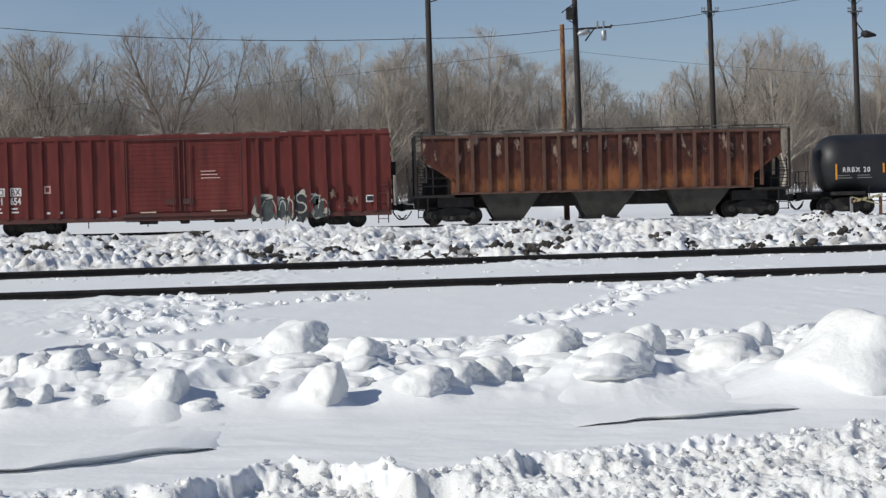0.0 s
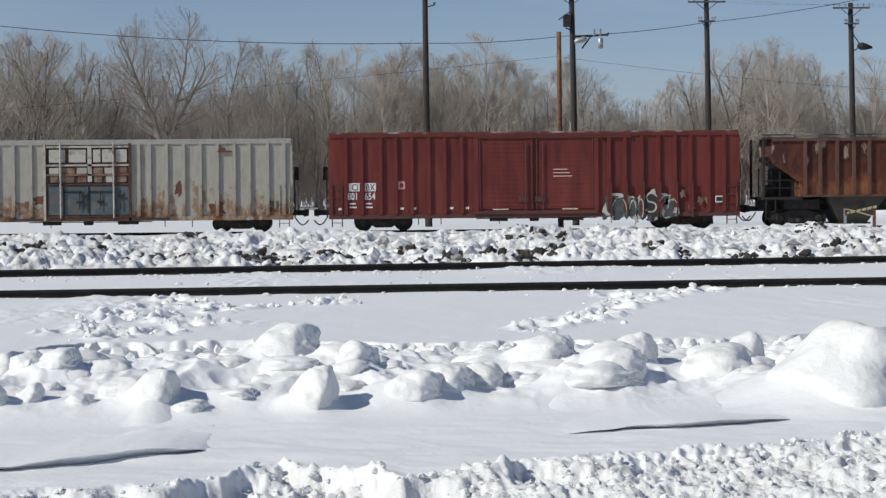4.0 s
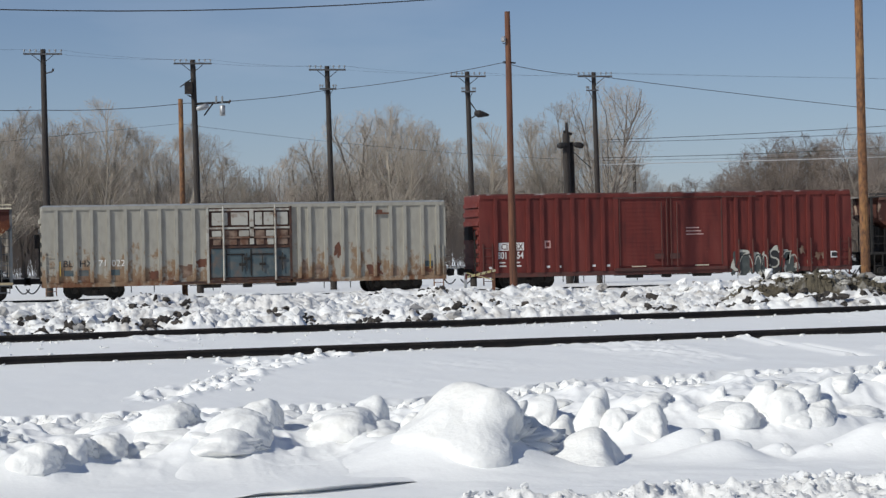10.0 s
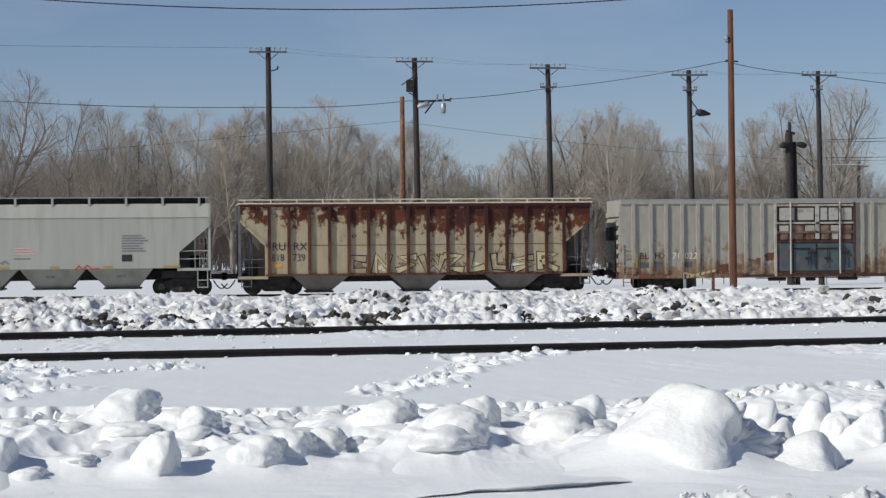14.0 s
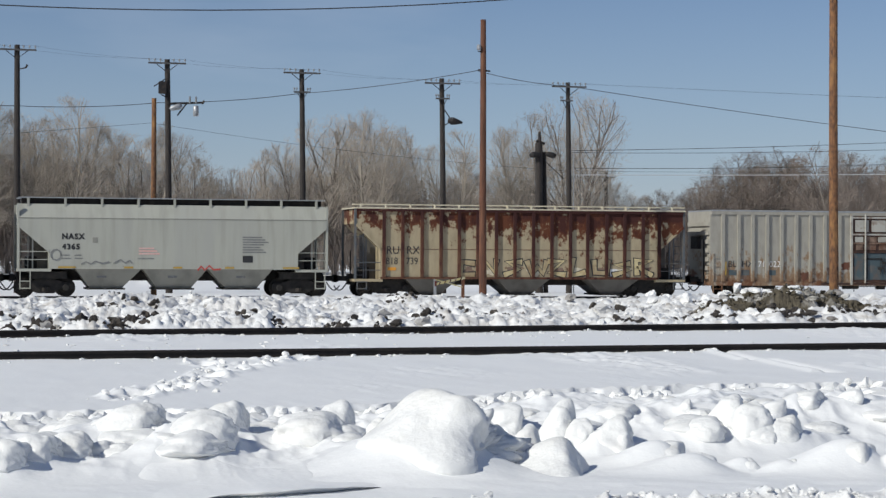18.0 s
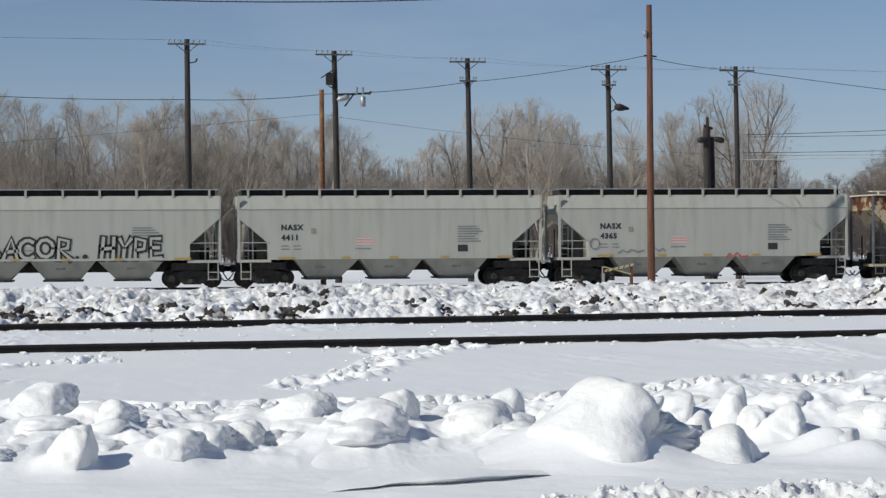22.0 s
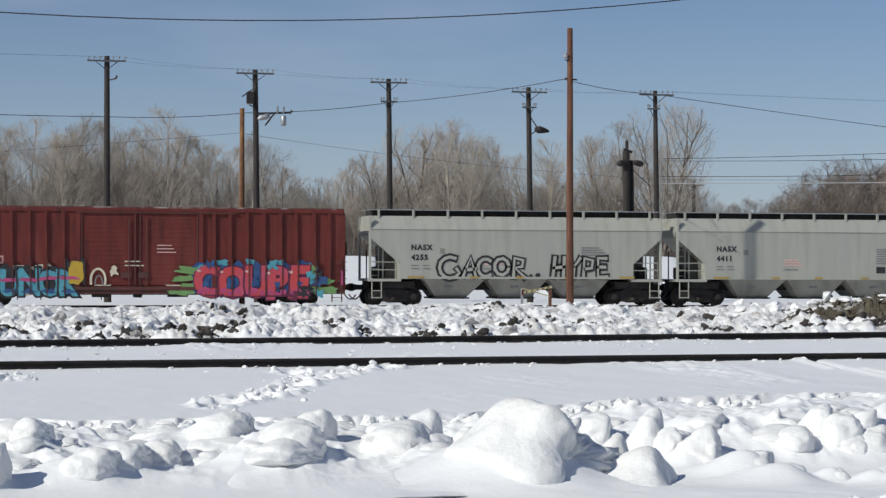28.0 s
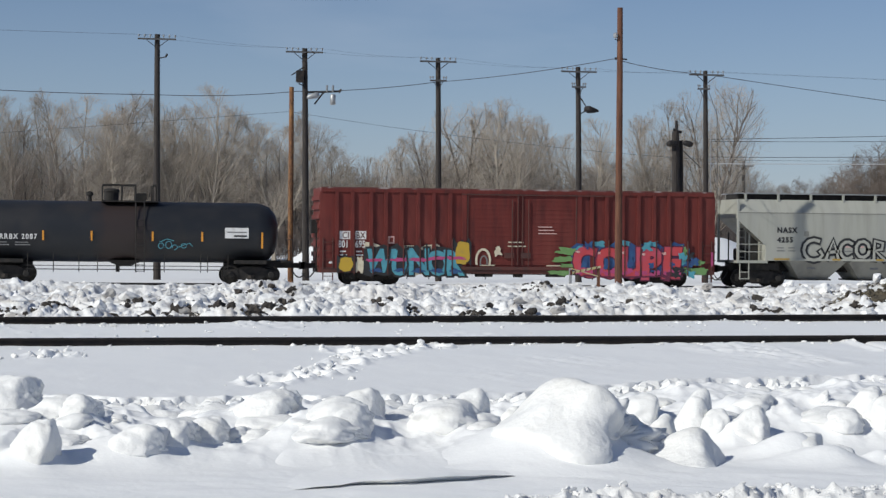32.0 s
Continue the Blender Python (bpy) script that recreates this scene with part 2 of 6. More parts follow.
FOOTPRINTS = [(-3.81, 27.4), (-3.63, 29.0), (-3.37, 29.6), (-3.2, 32.9), (-3.04, 35.3), (-2.51, 33.5), (-2.04, 31.8), (-2.44, 26.5), (-2.19, 28.0), (-2.93, 25.6), (-2.7, 34.6), (-3.5, 31.2), (-2.9, 30.6), (-2.6, 29.3), (-3.2, 26.6), (-1.7, 33.0),
              (-0.47, 33.9), (-0.2, 34.2), (4.63, 35.3), (4.84, 33.4), (4.2, 31.6), (3.75, 30.0), (3.4, 29.1), (2.99, 28.3), (2.7, 27.5), (2.45, 26.7), (5.3, 34.6), (5.94, 36.3), (6.6, 36.9), (4.4, 32.6)]


DRAGS = ((15.6, 39.3, 14.7, 34.8), (15.1, 35.2, 14.3, 30.7))
# lumps on the ploughed bank: x, y, width, height
LUMPS_WEST = [(-3.37, 19.22, 0.18, 0.14), (-3.21, 19.15, 0.19, 0.2), (-2.83, 18.3, 0.31, 0.14), (-2.53, 18.22, 0.33, 0.18), (-2.65, 17.17, 0.17, 0.17), (-2.55, 17.61, 0.15, 0.08), (-2.23, 17.08, 0.22, 0.09), (-1.57, 17.07, 0.3, 0.31), (-1.28, 16.91, 0.27, 0.09), (-0.89, 17.24, 0.31, 0.09), (-1.6, 16.88, 0.14, 0.05), (-2.92, 16.99, 0.21, 0.17), (-0.5, 19.14, 0.56, 0.32), (-0.11, 18.59, 0.52, 0.24), (0.1, 18.42, 0.37, 0.22), (-0.24, 17.05, 0.29, 0.38), (-0.0, 17.6, 0.32, 0.08)]
LUMPS_MIDDLE = [(0.6, 17.35, 0.45, 0.26), (0.92, 17.65, 0.38, 0.23), (1.2, 17.94, 0.34, 0.22), (1.47, 18.1, 0.27, 0.11), (1.84, 18.69, 0.58, 0.26), (2.72, 18.91, 0.39, 0.34), (2.43, 18.09, 0.54, 0.29), (2.26, 17.87, 0.63, 0.21), (3.44, 18.54, 0.58, 0.25), (3.73, 18.78, 0.38, 0.32), (4.23, 19.33, 0.2, 0.16), (0.4, 18.44, 0.21, 0.06)]
LUMPS_EAST = [(5.45, 18.98, 0.48, 0.3), (5.83, 18.51, 0.24, 0.48), (5.28, 17.68, 0.43, 0.38), (5.96, 18.33, 0.21, 0.26), (6.67, 19.12, 0.46, 0.16), (6.28, 18.19, 0.39, 0.33), (6.44, 17.34, 0.51, 0.49), (7.26, 18.51, 0.38, 0.22), (7.36, 19.21, 0.12, 0.16), (7.46, 19.05, 0.26, 0.09), (6.6, 16.85, 0.54, 0.33), (7.68, 18.85, 0.25, 0.31), (7.8, 18.58, 0.38, 0.33), (7.85, 18.41, 0.37, 0.19)]
LUMPS_FAR_EAST = [(7.03, 16.88, 0.25, 0.26), (8.15, 18.44, 0.52, 0.26), (8.06, 16.74, 0.61, 0.57), (8.85, 19.5, 0.44, 0.15), (9.35, 19.55, 0.24, 0.15), (7.39, 16.73, 0.27, 0.23), (7.68, 16.65, 0.3, 0.18), (8.4, 16.53, 0.32, 0.4), (8.32, 19.19, 0.29, 0.17), (9.91, 19.06, 0.52, 0.22)]
LUMPS = LUMPS_WEST + LUMPS_MIDDLE + LUMPS_EAST + LUMPS_FAR_EAST + [(4.45, 17.22, 1.08, 0.76)]
LEDGES = (((-4.6, -2.59, -2.23, -1.88, -1.7, -1.51, -1.13, -0.95), (13.1, 13.84, 13.97, 14.2, 14.38, 14.5, 14.68, 14.84), (-4.6, -2.6, -2.1, -1.65, -1.3, -0.95), (0.03, 0.04, 0.055, 0.08, 0.05, 0.0)),
          ((1.1, 2.07, 2.3, 2.51, 2.75, 3.26, 3.9), (15.5, 15.58, 15.68, 15.61, 15.71, 16.04, 16.35), (1.3, 2.1, 2.5, 2.9, 3.3, 3.75), (0.0, 0.03, 0.05, 0.048, 0.035, 0.0)),
          ((3.9, 4.5, 5.0), (16.38, 16.5, 16.44), (3.95, 4.3, 4.8, 5.0), (0.0, 0.025, 0.025, 0.0)))


def road_edge(x):
    return np.interp(x, (-6, -2.39, -1.36, -0.84, -0.46, -0.1, 0.4, 0.85, 1.62, 2.47, 3.42, 5.0, 6.8, 9), (12.2, 12.75, 13.0, 13.35, 13.95, 13.7, 13.3, 13.55, 13.68, 14.1, 14.75, 14.9, 15.05, 15.1))


def bank_height(x, y):
    """The long swell of the ploughed bank, without its lumps."""
    mid = 19.6 + 0.13 * x
    swell = 0.21 + 0.07 * bump_band(x, -9, -4, -0.6, 0.8) + 0.17 * bump_band(x, 5.4, 6.8, 14, 17)
    front = 3.1 - 0.25 * bump_band(x, 4.6, 5.6, 14, 17)
    return swell * bump_band(y - mid, -front, -front + 1.9, 0.1, 2.4)


def ground_height(x, y):
    z = 0.05 * (fbm(x * 0.22, y * 0.22, 3, 3) - 0.5)
    # the road's edge: a ragged, scalloped cut above coarse crumbled snow
    e = y - road_edge(x) + 0.55 * (smooth_noise(x * 1.7, y * 0.9, 7) - 0.5) + 0.45 * (smooth_noise(x * 4.1, y * 2.0, 8) - 0.5)
    west = bump_band(x, -9, -8, 0.3, 1.3)
    cut = np.clip(-e / 0.30, 0, 1)
    z = z - (0.07 + 0.09 * west) * cut * cut * (3 - 2 * cut) + 0.015 * np.exp(-((e / 0.25) ** 2))
    if y.min() < 17:
        near = bump_band(e, -40, -0.25, -0.08, 0.12)
        z = z + near * (0.13 * (fbm(x * 1.5, y * 1.2, 11, 3) - 0.5) + 0.13 * (0.5 - fbm(x * 3.0, y * 2.2, 12, 3, True)) + 0.09 * (0.4 - fbm(x * 8, y * 6, 14, 3, True)) + 0.055 * (fbm(x * 20, y * 15, 13, 2) - 0.5))
        # packed strip with low wind ripples
        z = z + bump_band(e, 0.05, 0.4, 2.4, 3.4) * (0.05 * (fbm(x * 0.7, y * 1.8, 15, 3) - 0.5) + 0.022 * (fbm(x * 2.4 + y, y * 3.0, 17, 3) - 0.5))
    # the ploughed bank, swelling round each lump
    mid = 19.6 + 0.13 * x
    z = z + bank_height(x, y)
    bank = bump_band(y - mid, -3.0, -1.5, 0.9, 2.8)
    if bank.max() > 0:
        z = z + bank * (0.14 * (fbm(x * 0.8, y * 0.6, 21, 3) - 0.5) + 0.24 * (0.4 - fbm(x * 1.3, y * 0.9, 23, 3, True)) + 0.05 * (0.4 - fbm(x * 4.5, y * 3, 24, 3, True)))
        skirt = np.zeros_like(z)
        for lx, ly, w, h in LUMPS:
            near = np.nonzero((np.abs(x - lx) < 1.8 * w) & (np.abs(y - ly) < 1.8 * w))
            if len(near[0]):
                px, py = (x[near] - lx + 0.16 * w) / w, (y[near] - ly) / w
                px, py = px / np.where(px > 0, 0.52, 0.86), py / np.where(py < 0, 0.52, 0.78)
                skirt[near] = np.maximum(skirt[near], 0.5 * h * np.exp(-(px * px + py * py)))
        z = z + skirt
    # a low ragged face behind the bank
    f = y - np.interp(x, (-9, -3.72, -3.06, -1.44, 0.8, 3.64, 5.0, 6.73, 8.4, 10.98, 13, 30), (20.5, 21.8, 23.3, 23.3, 22.8, 22.7, 23.2, 24.5, 25.2, 26.0, 26.2, 29)) - 0.35 * (smooth_noise(x * 0.9, x * 0 + 5, 32) - 0.5) - 0.28 * (smooth_noise(x * 5.5, y * 1.2, 33) - 0.5)
    step = np.clip(f / 0.12, 0, 1)
    z = z + 0.17 * step * step * (3 - 2 * step) * np.exp(-np.clip(f, 0, 40) / 3.0)
    clods = bump_band(f, -1.2, -0.3, 0.0, 0.25)
    z = z + clods * 0.09 * fbm(x * 3.8, y * 1.9, 31, 3, True)
    # footprints in the smooth snow
    if y.max() > 24 and y.min() < 39:
        for i, (fx, fy) in enumerate(FOOTPRINTS):
            near = np.nonzero((np.abs(x - fx) < 0.7) & (np.abs(y - fy) < 1.7))
            if not len(near[0]):
                continue
            px, py = x[near], y[near]
            jog = 0.35 * (smooth_noise(px * 6, py * 4, 39) - 0.5)
            r2 = ((px - fx) / 0.17 + jog) ** 2 + ((py - fy) / 0.42 + jog) ** 2
            z[near] += -0.22 * np.exp(-(r2**3)) + 0.075 * np.exp(-((np.sqrt(r2) - 1.7) ** 2) * 4) * np.clip(fbm(px * 6, py * 3.5, 40 + i, 2) * 2 - 0.7, 0, 1)
    # a drag mark in two strokes
    if y.max() > 30 and y.min() < 38:
        for x0, y0, x1, y1 in DRAGS:
            f = np.clip(((x - x0) * (x1 - x0) + (y - y0) * (y1 - y0)) / ((x1 - x0) ** 2 + (y1 - y0) ** 2), 0, 1)
            d = np.hypot(x - x0 - f * (x1 - x0), y - y0 - f * (y1 - y0))
            side = np.sign((x - x0) * (y1 - y0) - (y - y0) * (x1 - x0))
            z = z - 0.07 * np.exp(-((d / 0.12) ** 2)) + 0.05 * np.exp(-(((d * side - 0.28) / 0.12) ** 2)) * (f > 0) * (f < 1)
    # wind ripple and crumbs beside the rails
    flat = bump_band(y, 26, 29, 60, 64)
    z = z + flat * (0.025 * (fbm(x * 1.3, y * 0.5, 45, 3) - 0.5) + 0.10 * fbm(x * 3.5, y * 1.2, 46, 4, True) * np.clip(smooth_noise(x * 0.5, y * 0.22, 47) - 0.52, 0, 1) * 2.2)
    # rubble between the outer rail and the train
    if y.max() > 38:
        u = y - far_rail_y(x)
        rubble = bump_band(u, 0.8, 2.2, 24.0, 44.0) * bump_band(y, 40, 45, 85, 89)
        big = fbm(x * 0.16, y * 0.11, 51, 3)
        lumpy = fbm(x * 1.0, y * 0.5, 52, 4, True)
        z = z + rubble * (1.0 * np.clip(big - 0.42, 0, 1) + 0.42 * lumpy * (0.15 + 1.1 * smooth_noise(x * 0.45, y * 0.25, 55)) + 0.5 * (1 - fbm(x * 1.7, y * 1.1, 53, 4, True)) * smooth_noise(x * 0.8, y * 0.5, 56) ** 1.3 + 0.30 * fbm(x * 4.2, y * 2.2, 54, 4, True) - 0.36)
    # a snowed-up bank beyond the yard
    az = np.degrees(np.arctan2(x, np.maximum(y, 1)))
    z = z + bump_band(y, 112, 150, 165, 185) * (2.4 * bump_band(az, 5.5, 7.2, 9.6, 10.8) + 2.6 * bump_band(az, 14.4, 15.2, 18, 20)) * (0.8 + 0.3 * fbm(x * 0.1, y * 0.1, 57, 3))
    # the bed of the train's track, a little lower
    bed = bump_band(y, 86.5, 88.8, 96, 99)
    z = z * (1 - bed) + bed * (-0.13 + 0.05 * fbm(x * 0.8, y * 0.8, 61, 3))
    return z


def make_ground():
    fan = np.radians(np.concatenate([np.arange(-165, -13, 4.0), np.arange(-12.0, 28.01, 0.065), np.arange(32, 195, 4.0)]))
    r, radii = 0.05, []
    while r < 4500:
        radii.append(r)
        r *= 1.25 if r < 8 else 1.0022 if r < 26 else 1.0036 if r < 30 else 1.003 if r < 64 else 1.0042 if r < 92 else 1.02 if r < 200 else 1.25
    radii = np.array(radii)
    aa, rr = np.meshgrid(fan, radii)
    x, y = rr * np.sin(aa) + 0.15 * np.clip(1 - rr / 3, 0, 1), rr * np.cos(aa)
    z = ground_height(x, y)
    z = np.where((rr < 6) | (np.abs(aa) > 0.7), -0.02, z)
    nr, na = x.shape
    verts = np.stack([x, y, z], -1).reshape(-1, 3)
    i = (np.arange(nr - 1)[:, None] * na + np.arange(na - 1)[None, :]).ravel()
    quads = np.stack([i, i + na, i + na + 1, i + 1], 1)
    closing = np.arange(nr - 1) * na
    quads = np.concatenate([quads, np.stack([closing + na - 1, closing + 2 * na - 1, closing + na, closing], 1)])
    me = bpy.data.meshes.new("ground")
    me.vertices.add(len(verts))
    me.vertices.foreach_set("co", verts.astype(np.float32).ravel())
    me.loops.add(quads.size)
    me.loops.foreach_set("vertex_index", quads[:, ::-1].astype(np.int32).ravel())
    me.polygons.add(len(quads))
    me.polygons.foreach_set("loop_start", (np.arange(len(quads)) * 4).astype(np.int32))
    me.update(calc_edges=True)
    me.validate()
    me.shade_smooth()
    me.materials.append(SNOW)
    me.materials.append(CRUMBLED)
    me.materials.append(RUBBLE_BED)
    fx, fy = x[:-1, :-1].ravel(), y[:-1, :-1].ravel()
    coarse = fy - road_edge(fx) + 0.7 * (fbm(fx * 2.2, fy * 2.2, 71, 4) - 0.5) < -0.05
    heaped = (fy > far_rail_y(fx) + 1.2) & (fy < 87) & (fx > -25) & (fx < 50)
    me.polygons.foreach_set("material_index", np.concatenate([coarse + 2 * heaped, np.zeros(nr - 1, int)]).astype(np.int32))
    return tagged(new("ground", me), "deep white snow with ploughed clods, footprints and rubble", "snow", kind="structure")


make_ground()


# ---- rails half sunk in the snow ----
def make_rail(y_of, x0, x1, base, label, step=2.0):
    """One rail: foot, web and head swept along its line."""
    prof = [(-0.07, 0.0), (0.07, 0.0), (0.07, 0.02), (0.012, 0.04), (0.012, 0.125), (0.037, 0.135), (0.037, 0.168), (0.028, 0.175), (-0.028, 0.175), (-0.037, 0.168), (-0.037, 0.135), (-0.012, 0.125), (-0.012, 0.04), (-0.07, 0.02)]
    s = Shape()
    n, k = len(prof), 0
    x = x0
    while x <= x1:
        s.v += [(x, y_of(x) + a, base + b) for a, b in prof]
        if k:
            o = (k - 1) * n
            s.f += [(o + i, o + (i + 1) % n, o + n + (i + 1) % n, o + n + i) for i in range(n)]
        x, k = x + step, k + 1
    ob = thing("rail", pose(0, 0, 0), label, "rail", "rails in the snow")
    part("rail_body", s, RAIL, ob)
    h = Shape()
    h.v = [(a, y_of(a) + b, base + 0.1765) for a in (x0, x1) for b in (-0.027, 0.027)]
    h.f = [(0, 2, 3, 1)]
    t = Shape()
    x = x0
    while x < x1 - 0.01:
        b = len(t.v)
        for a, c in ((x, -0.027), (x + step, -0.027), (x + step, 0.027), (x, 0.027)):
            t.v += [(a, y_of(a) + c, base + 0.1742), (a, y_of(a) + c, base + 0.179)]
        t.f += [(b + 1, b + 3, b + 5, b + 7), (b, b + 2, b + 3, b + 1), (b + 4, b + 6, b + 7, b + 5)]
        x += step
    part("rail_head", t, RAIL_TOP, ob, "worn bright running surface")
    return ob


make_rail(near_rail_y, -60, 90, -0.03, "dark rusted rail standing proud of packed snow")
make_rail(far_rail_y, -60, 90, -0.01, "dark rusted rail along the edge of snow rubble")
for ry in (90.98, 92.42):
    make_rail(lambda x, ry=ry: ry, -150, 170, -0.178, "dark rail carrying the freight train")


# ---- snow lumps on the ploughed bank ----
def height_at(x, y):
    return float(ground_height(np.array([x]), np.array([y]))[0])


def unit_ball(sub):
    bm = bmesh.new()
    bmesh.ops.create_icosphere(bm, subdivisions=sub, radius=1.0)
    v = np.array([w.co[:] for w in bm.verts])
    f = [[w.index for w in g.verts] for g in bm.faces]
    bm.free()
    return v, f


BALLS = {3: unit_ball(3), 4: unit_ball(4), 5: unit_ball(5)}


def solid_noise(v, seed):
    """Smooth noise in space, as the mean of three crossed sheets."""
    x, y, z = v[:, 0] + seed * 3.17, v[:, 1] + seed * 1.31, v[:, 2] + seed * 2.23
    return (smooth_noise(x, y + 0.7 * z, 91) + smooth_noise(y, z + 0.6 * x, 92) + smooth_noise(z, x + 0.8 * y, 93)) / 1.5 - 1


def facets(v, rng, count, lo, hi, crisp, planes=()):
    """Radius of a worn block along the directions v: random flats and given ones (x, y, z, distance), softly joined."""
    n = rng.normal(0, 1, (count, 3))
    n = n / np.linalg.norm(n, axis=1)[:, None]
    d = rng.uniform(lo, hi, count)
    for a, b, c, far in planes:
        n, d = np.vstack([n, Vector((a, b, c)).normalized()]), np.append(d, far)
    k = np.clip(v @ n.T / d, 0, None) ** crisp
    return (k.sum(1) + 1.0) ** (-1 / crisp) * 1.04


def lump(x, y, w, h, seed, label, lean=0.15, craggy=0.0, sub=4, flats=4, crisp=6, foot=0.16, planes=()):
    """A rounded block of packed snow that flares into the bank on the windward side and breaks off steeper to the lee."""
    rng = np.random.default_rng(seed)
    v, f = BALLS[sub]
    k = facets(v, rng, flats, 0.78, 1.05, crisp, planes)
    k = k * (1 + 0.24 * solid_noise(v * 1.3, seed) + 0.17 * solid_noise(v * 2.7, seed + 9))
    k = k + 0.014 / max(w, 0.25) * (solid_noise(v * w / 0.10, seed + 6) + 0.6 * solid_noise(v * w / 0.05, seed + 7))
    lee = np.clip(v[:, 0] * 1.3 - 0.25, 0, 1)
    k = k + craggy * lee * (0.22 * np.abs(solid_noise(v * 3.2, seed + 2)) + 0.16 * solid_noise(v * 7, seed + 3) + 0.07 * solid_noise(v * 14, seed + 4) - 0.10)
    if craggy > 2:
        # broken lee face: chunks that stand out or have fallen away
        for count, step in ((46, 0.16), (190, 0.10)):
            d = rng.normal(0, 1, (count, 3))
            cell = np.argmax(v @ (d / np.linalg.norm(d, axis=1)[:, None]).T, axis=1)
            k = k + np.clip(v[:, 0] * 3.0 - v[:, 1] * 2.7 - 2.3, 0, 1) * rng.uniform(-step, 0.7 * step, count)[cell]
    k = k / max(np.quantile(np.abs((v * k[:, None])[:, 0]), 0.985), 0.7)
    u = v * k[:, None]
    u[:, 2] /= max(u[:, 2].max(), 0.5)
    base = height_at(x, y) - 0.49 * h
    vz = base + h * (0.24 + 0.76 * u[:, 2])
    vx, vy = x + u[:, 0] * w * 0.5 + lean * (vz - base - 0.4 * h), y + u[:, 1] * w * 0.45
    t = np.clip((vz - ground_height(vx, vy)) / (0.5 * h), 0, 1)
    flare = foot * min(1.0, h / w) * (1 - t) ** 3 * np.where(v[:, 0] > 0.1, 0.25, 1.0)
    vx, vy = vx + v[:, 0] * w * flare, vy + v[:, 1] * w * flare
    vz = np.maximum(vz, ground_height(vx, vy) - 0.05)
    me = bpy.data.meshes.new("snow_lump")
    me.from_pydata(np.stack([vx, vy, vz], 1).tolist(), [], f)
    me.shade_smooth()
    me.materials.append(SNOW_LUMP)
    return tagged(new("snow_lump", me), label, "snow", "snow lumps")


def snow_lumps():
    rng = np.random.default_rng(44)
    for k, (x, y, w, h) in enumerate(LUMPS[:-1]):
        tall = h > 0.9 * w
        lump(x, y, w * (1.4 if tall else 1.2), h * (0.92 if tall else 1.0), 11 + k, "tall narrow block of packed white snow" if tall else "rounded lump of packed white snow on the ploughed bank", rng.uniform(0.05, 0.3), 0.8 if k % 3 == 0 else 0.4, 5 if w > 0.3 else 4, planes=((0.85, rng.uniform(-0.75, -0.1), rng.uniform(0.0, 0.4), rng.uniform(0.5, 0.72) * (0.55 if x > 4.5 and w > 0.4 else 1.0)),))
    for k in range(130):
        x = rng.uniform(-4.5, 12.5)
        y = min(max(19.0 + 0.14 * x + rng.normal(0, 1.1), 17.6 + 0.1 * x), 20.8 + 0.14 * x)
        w = rng.uniform(0.10, 0.42)
        lump(x, y, w * rng.uniform(1.0, 1.7), w * rng.uniform(0.25, 0.5), 180 + k, "low rounded lump of snow on the ploughed bank", 0.1, 0.4, 3 if w < 0.25 else 4)
    lump(5.38, 16.85, 1.1, 0.60, 8, "pointed ridge of packed snow with a steep lee side", 0.0, 0.5, 5, 2, 8, 0.3, ((0.80, -0.42, 0.42, 0.26), (-0.62, -0.4, 0.7, 0.5), (-0.1, -0.8, 0.6, 0.6)))
    x, y, w, h = LUMPS[-1]
    lump(x, y, w * 1.28, h, 3, "large craggy block of packed snow on the ploughed bank", 0.10, 2.8, 5, 3, 9, 0.22, ((0.74, -0.66, 0.10, 0.56), (0.62, -0.1, 0.78, 0.68), (-0.5, -0.1, 0.86, 0.80), (0.2, -0.85, 0.5, 0.78), (-0.8, -0.5, 0.35, 0.85)))


snow_lumps()


def snow_ledge(xs, ys, hx, hh):
    """A low wind-cut step: an upright face towards the road, its top easing back into the snow."""
    n = 160
    s = Shape()
    x = np.linspace(xs[0], xs[-1], n)
    y = np.interp(x, xs, ys)
    y = np.convolve(np.pad(y, 6, "edge"), np.ones(13) / 13, "valid") + 0.04 * (smooth_noise(x * 4, x * 0, 18) - 0.5)
    h = np.interp(x, hx, hh) * (0.85 + 0.3 * smooth_noise(x * 3, x * 0, 19))
    prof = ((0.13, -0.05), (0.09, 0.05), (0.0, 0.9), (0.0, 0.9), (0.02, 1.0), (0.3, 0.93), (0.8, 0.72), (1.4, 0.42), (2.0, 0.16), (2.6, 0.0))
    for k in range(n):
        for d, g in prof:
            low = ground_height(x[k : k + 1], y[k : k + 1] + d)[0]
            s.v.append((x[k], y[k] + d, low + h[k] * g - 0.03 * (1 - g) * (d > 0.5) - 0.035 * max(1 - h[k] / 0.02, 0)))
    m = len(prof)
    s.f = [(k * m + i, (k + 1) * m + i, (k + 1) * m + i + 1, k * m + i + 1) for k in range(n - 1) for i in range(m - 1) if i != 2]
    tagged(new("snow_ledge", s.data("snow_ledge", SNOW, True)), "low wind-cut ledge in the packed snow", "snow")


for ledge in LEDGES:
    snow_ledge(*ledge)


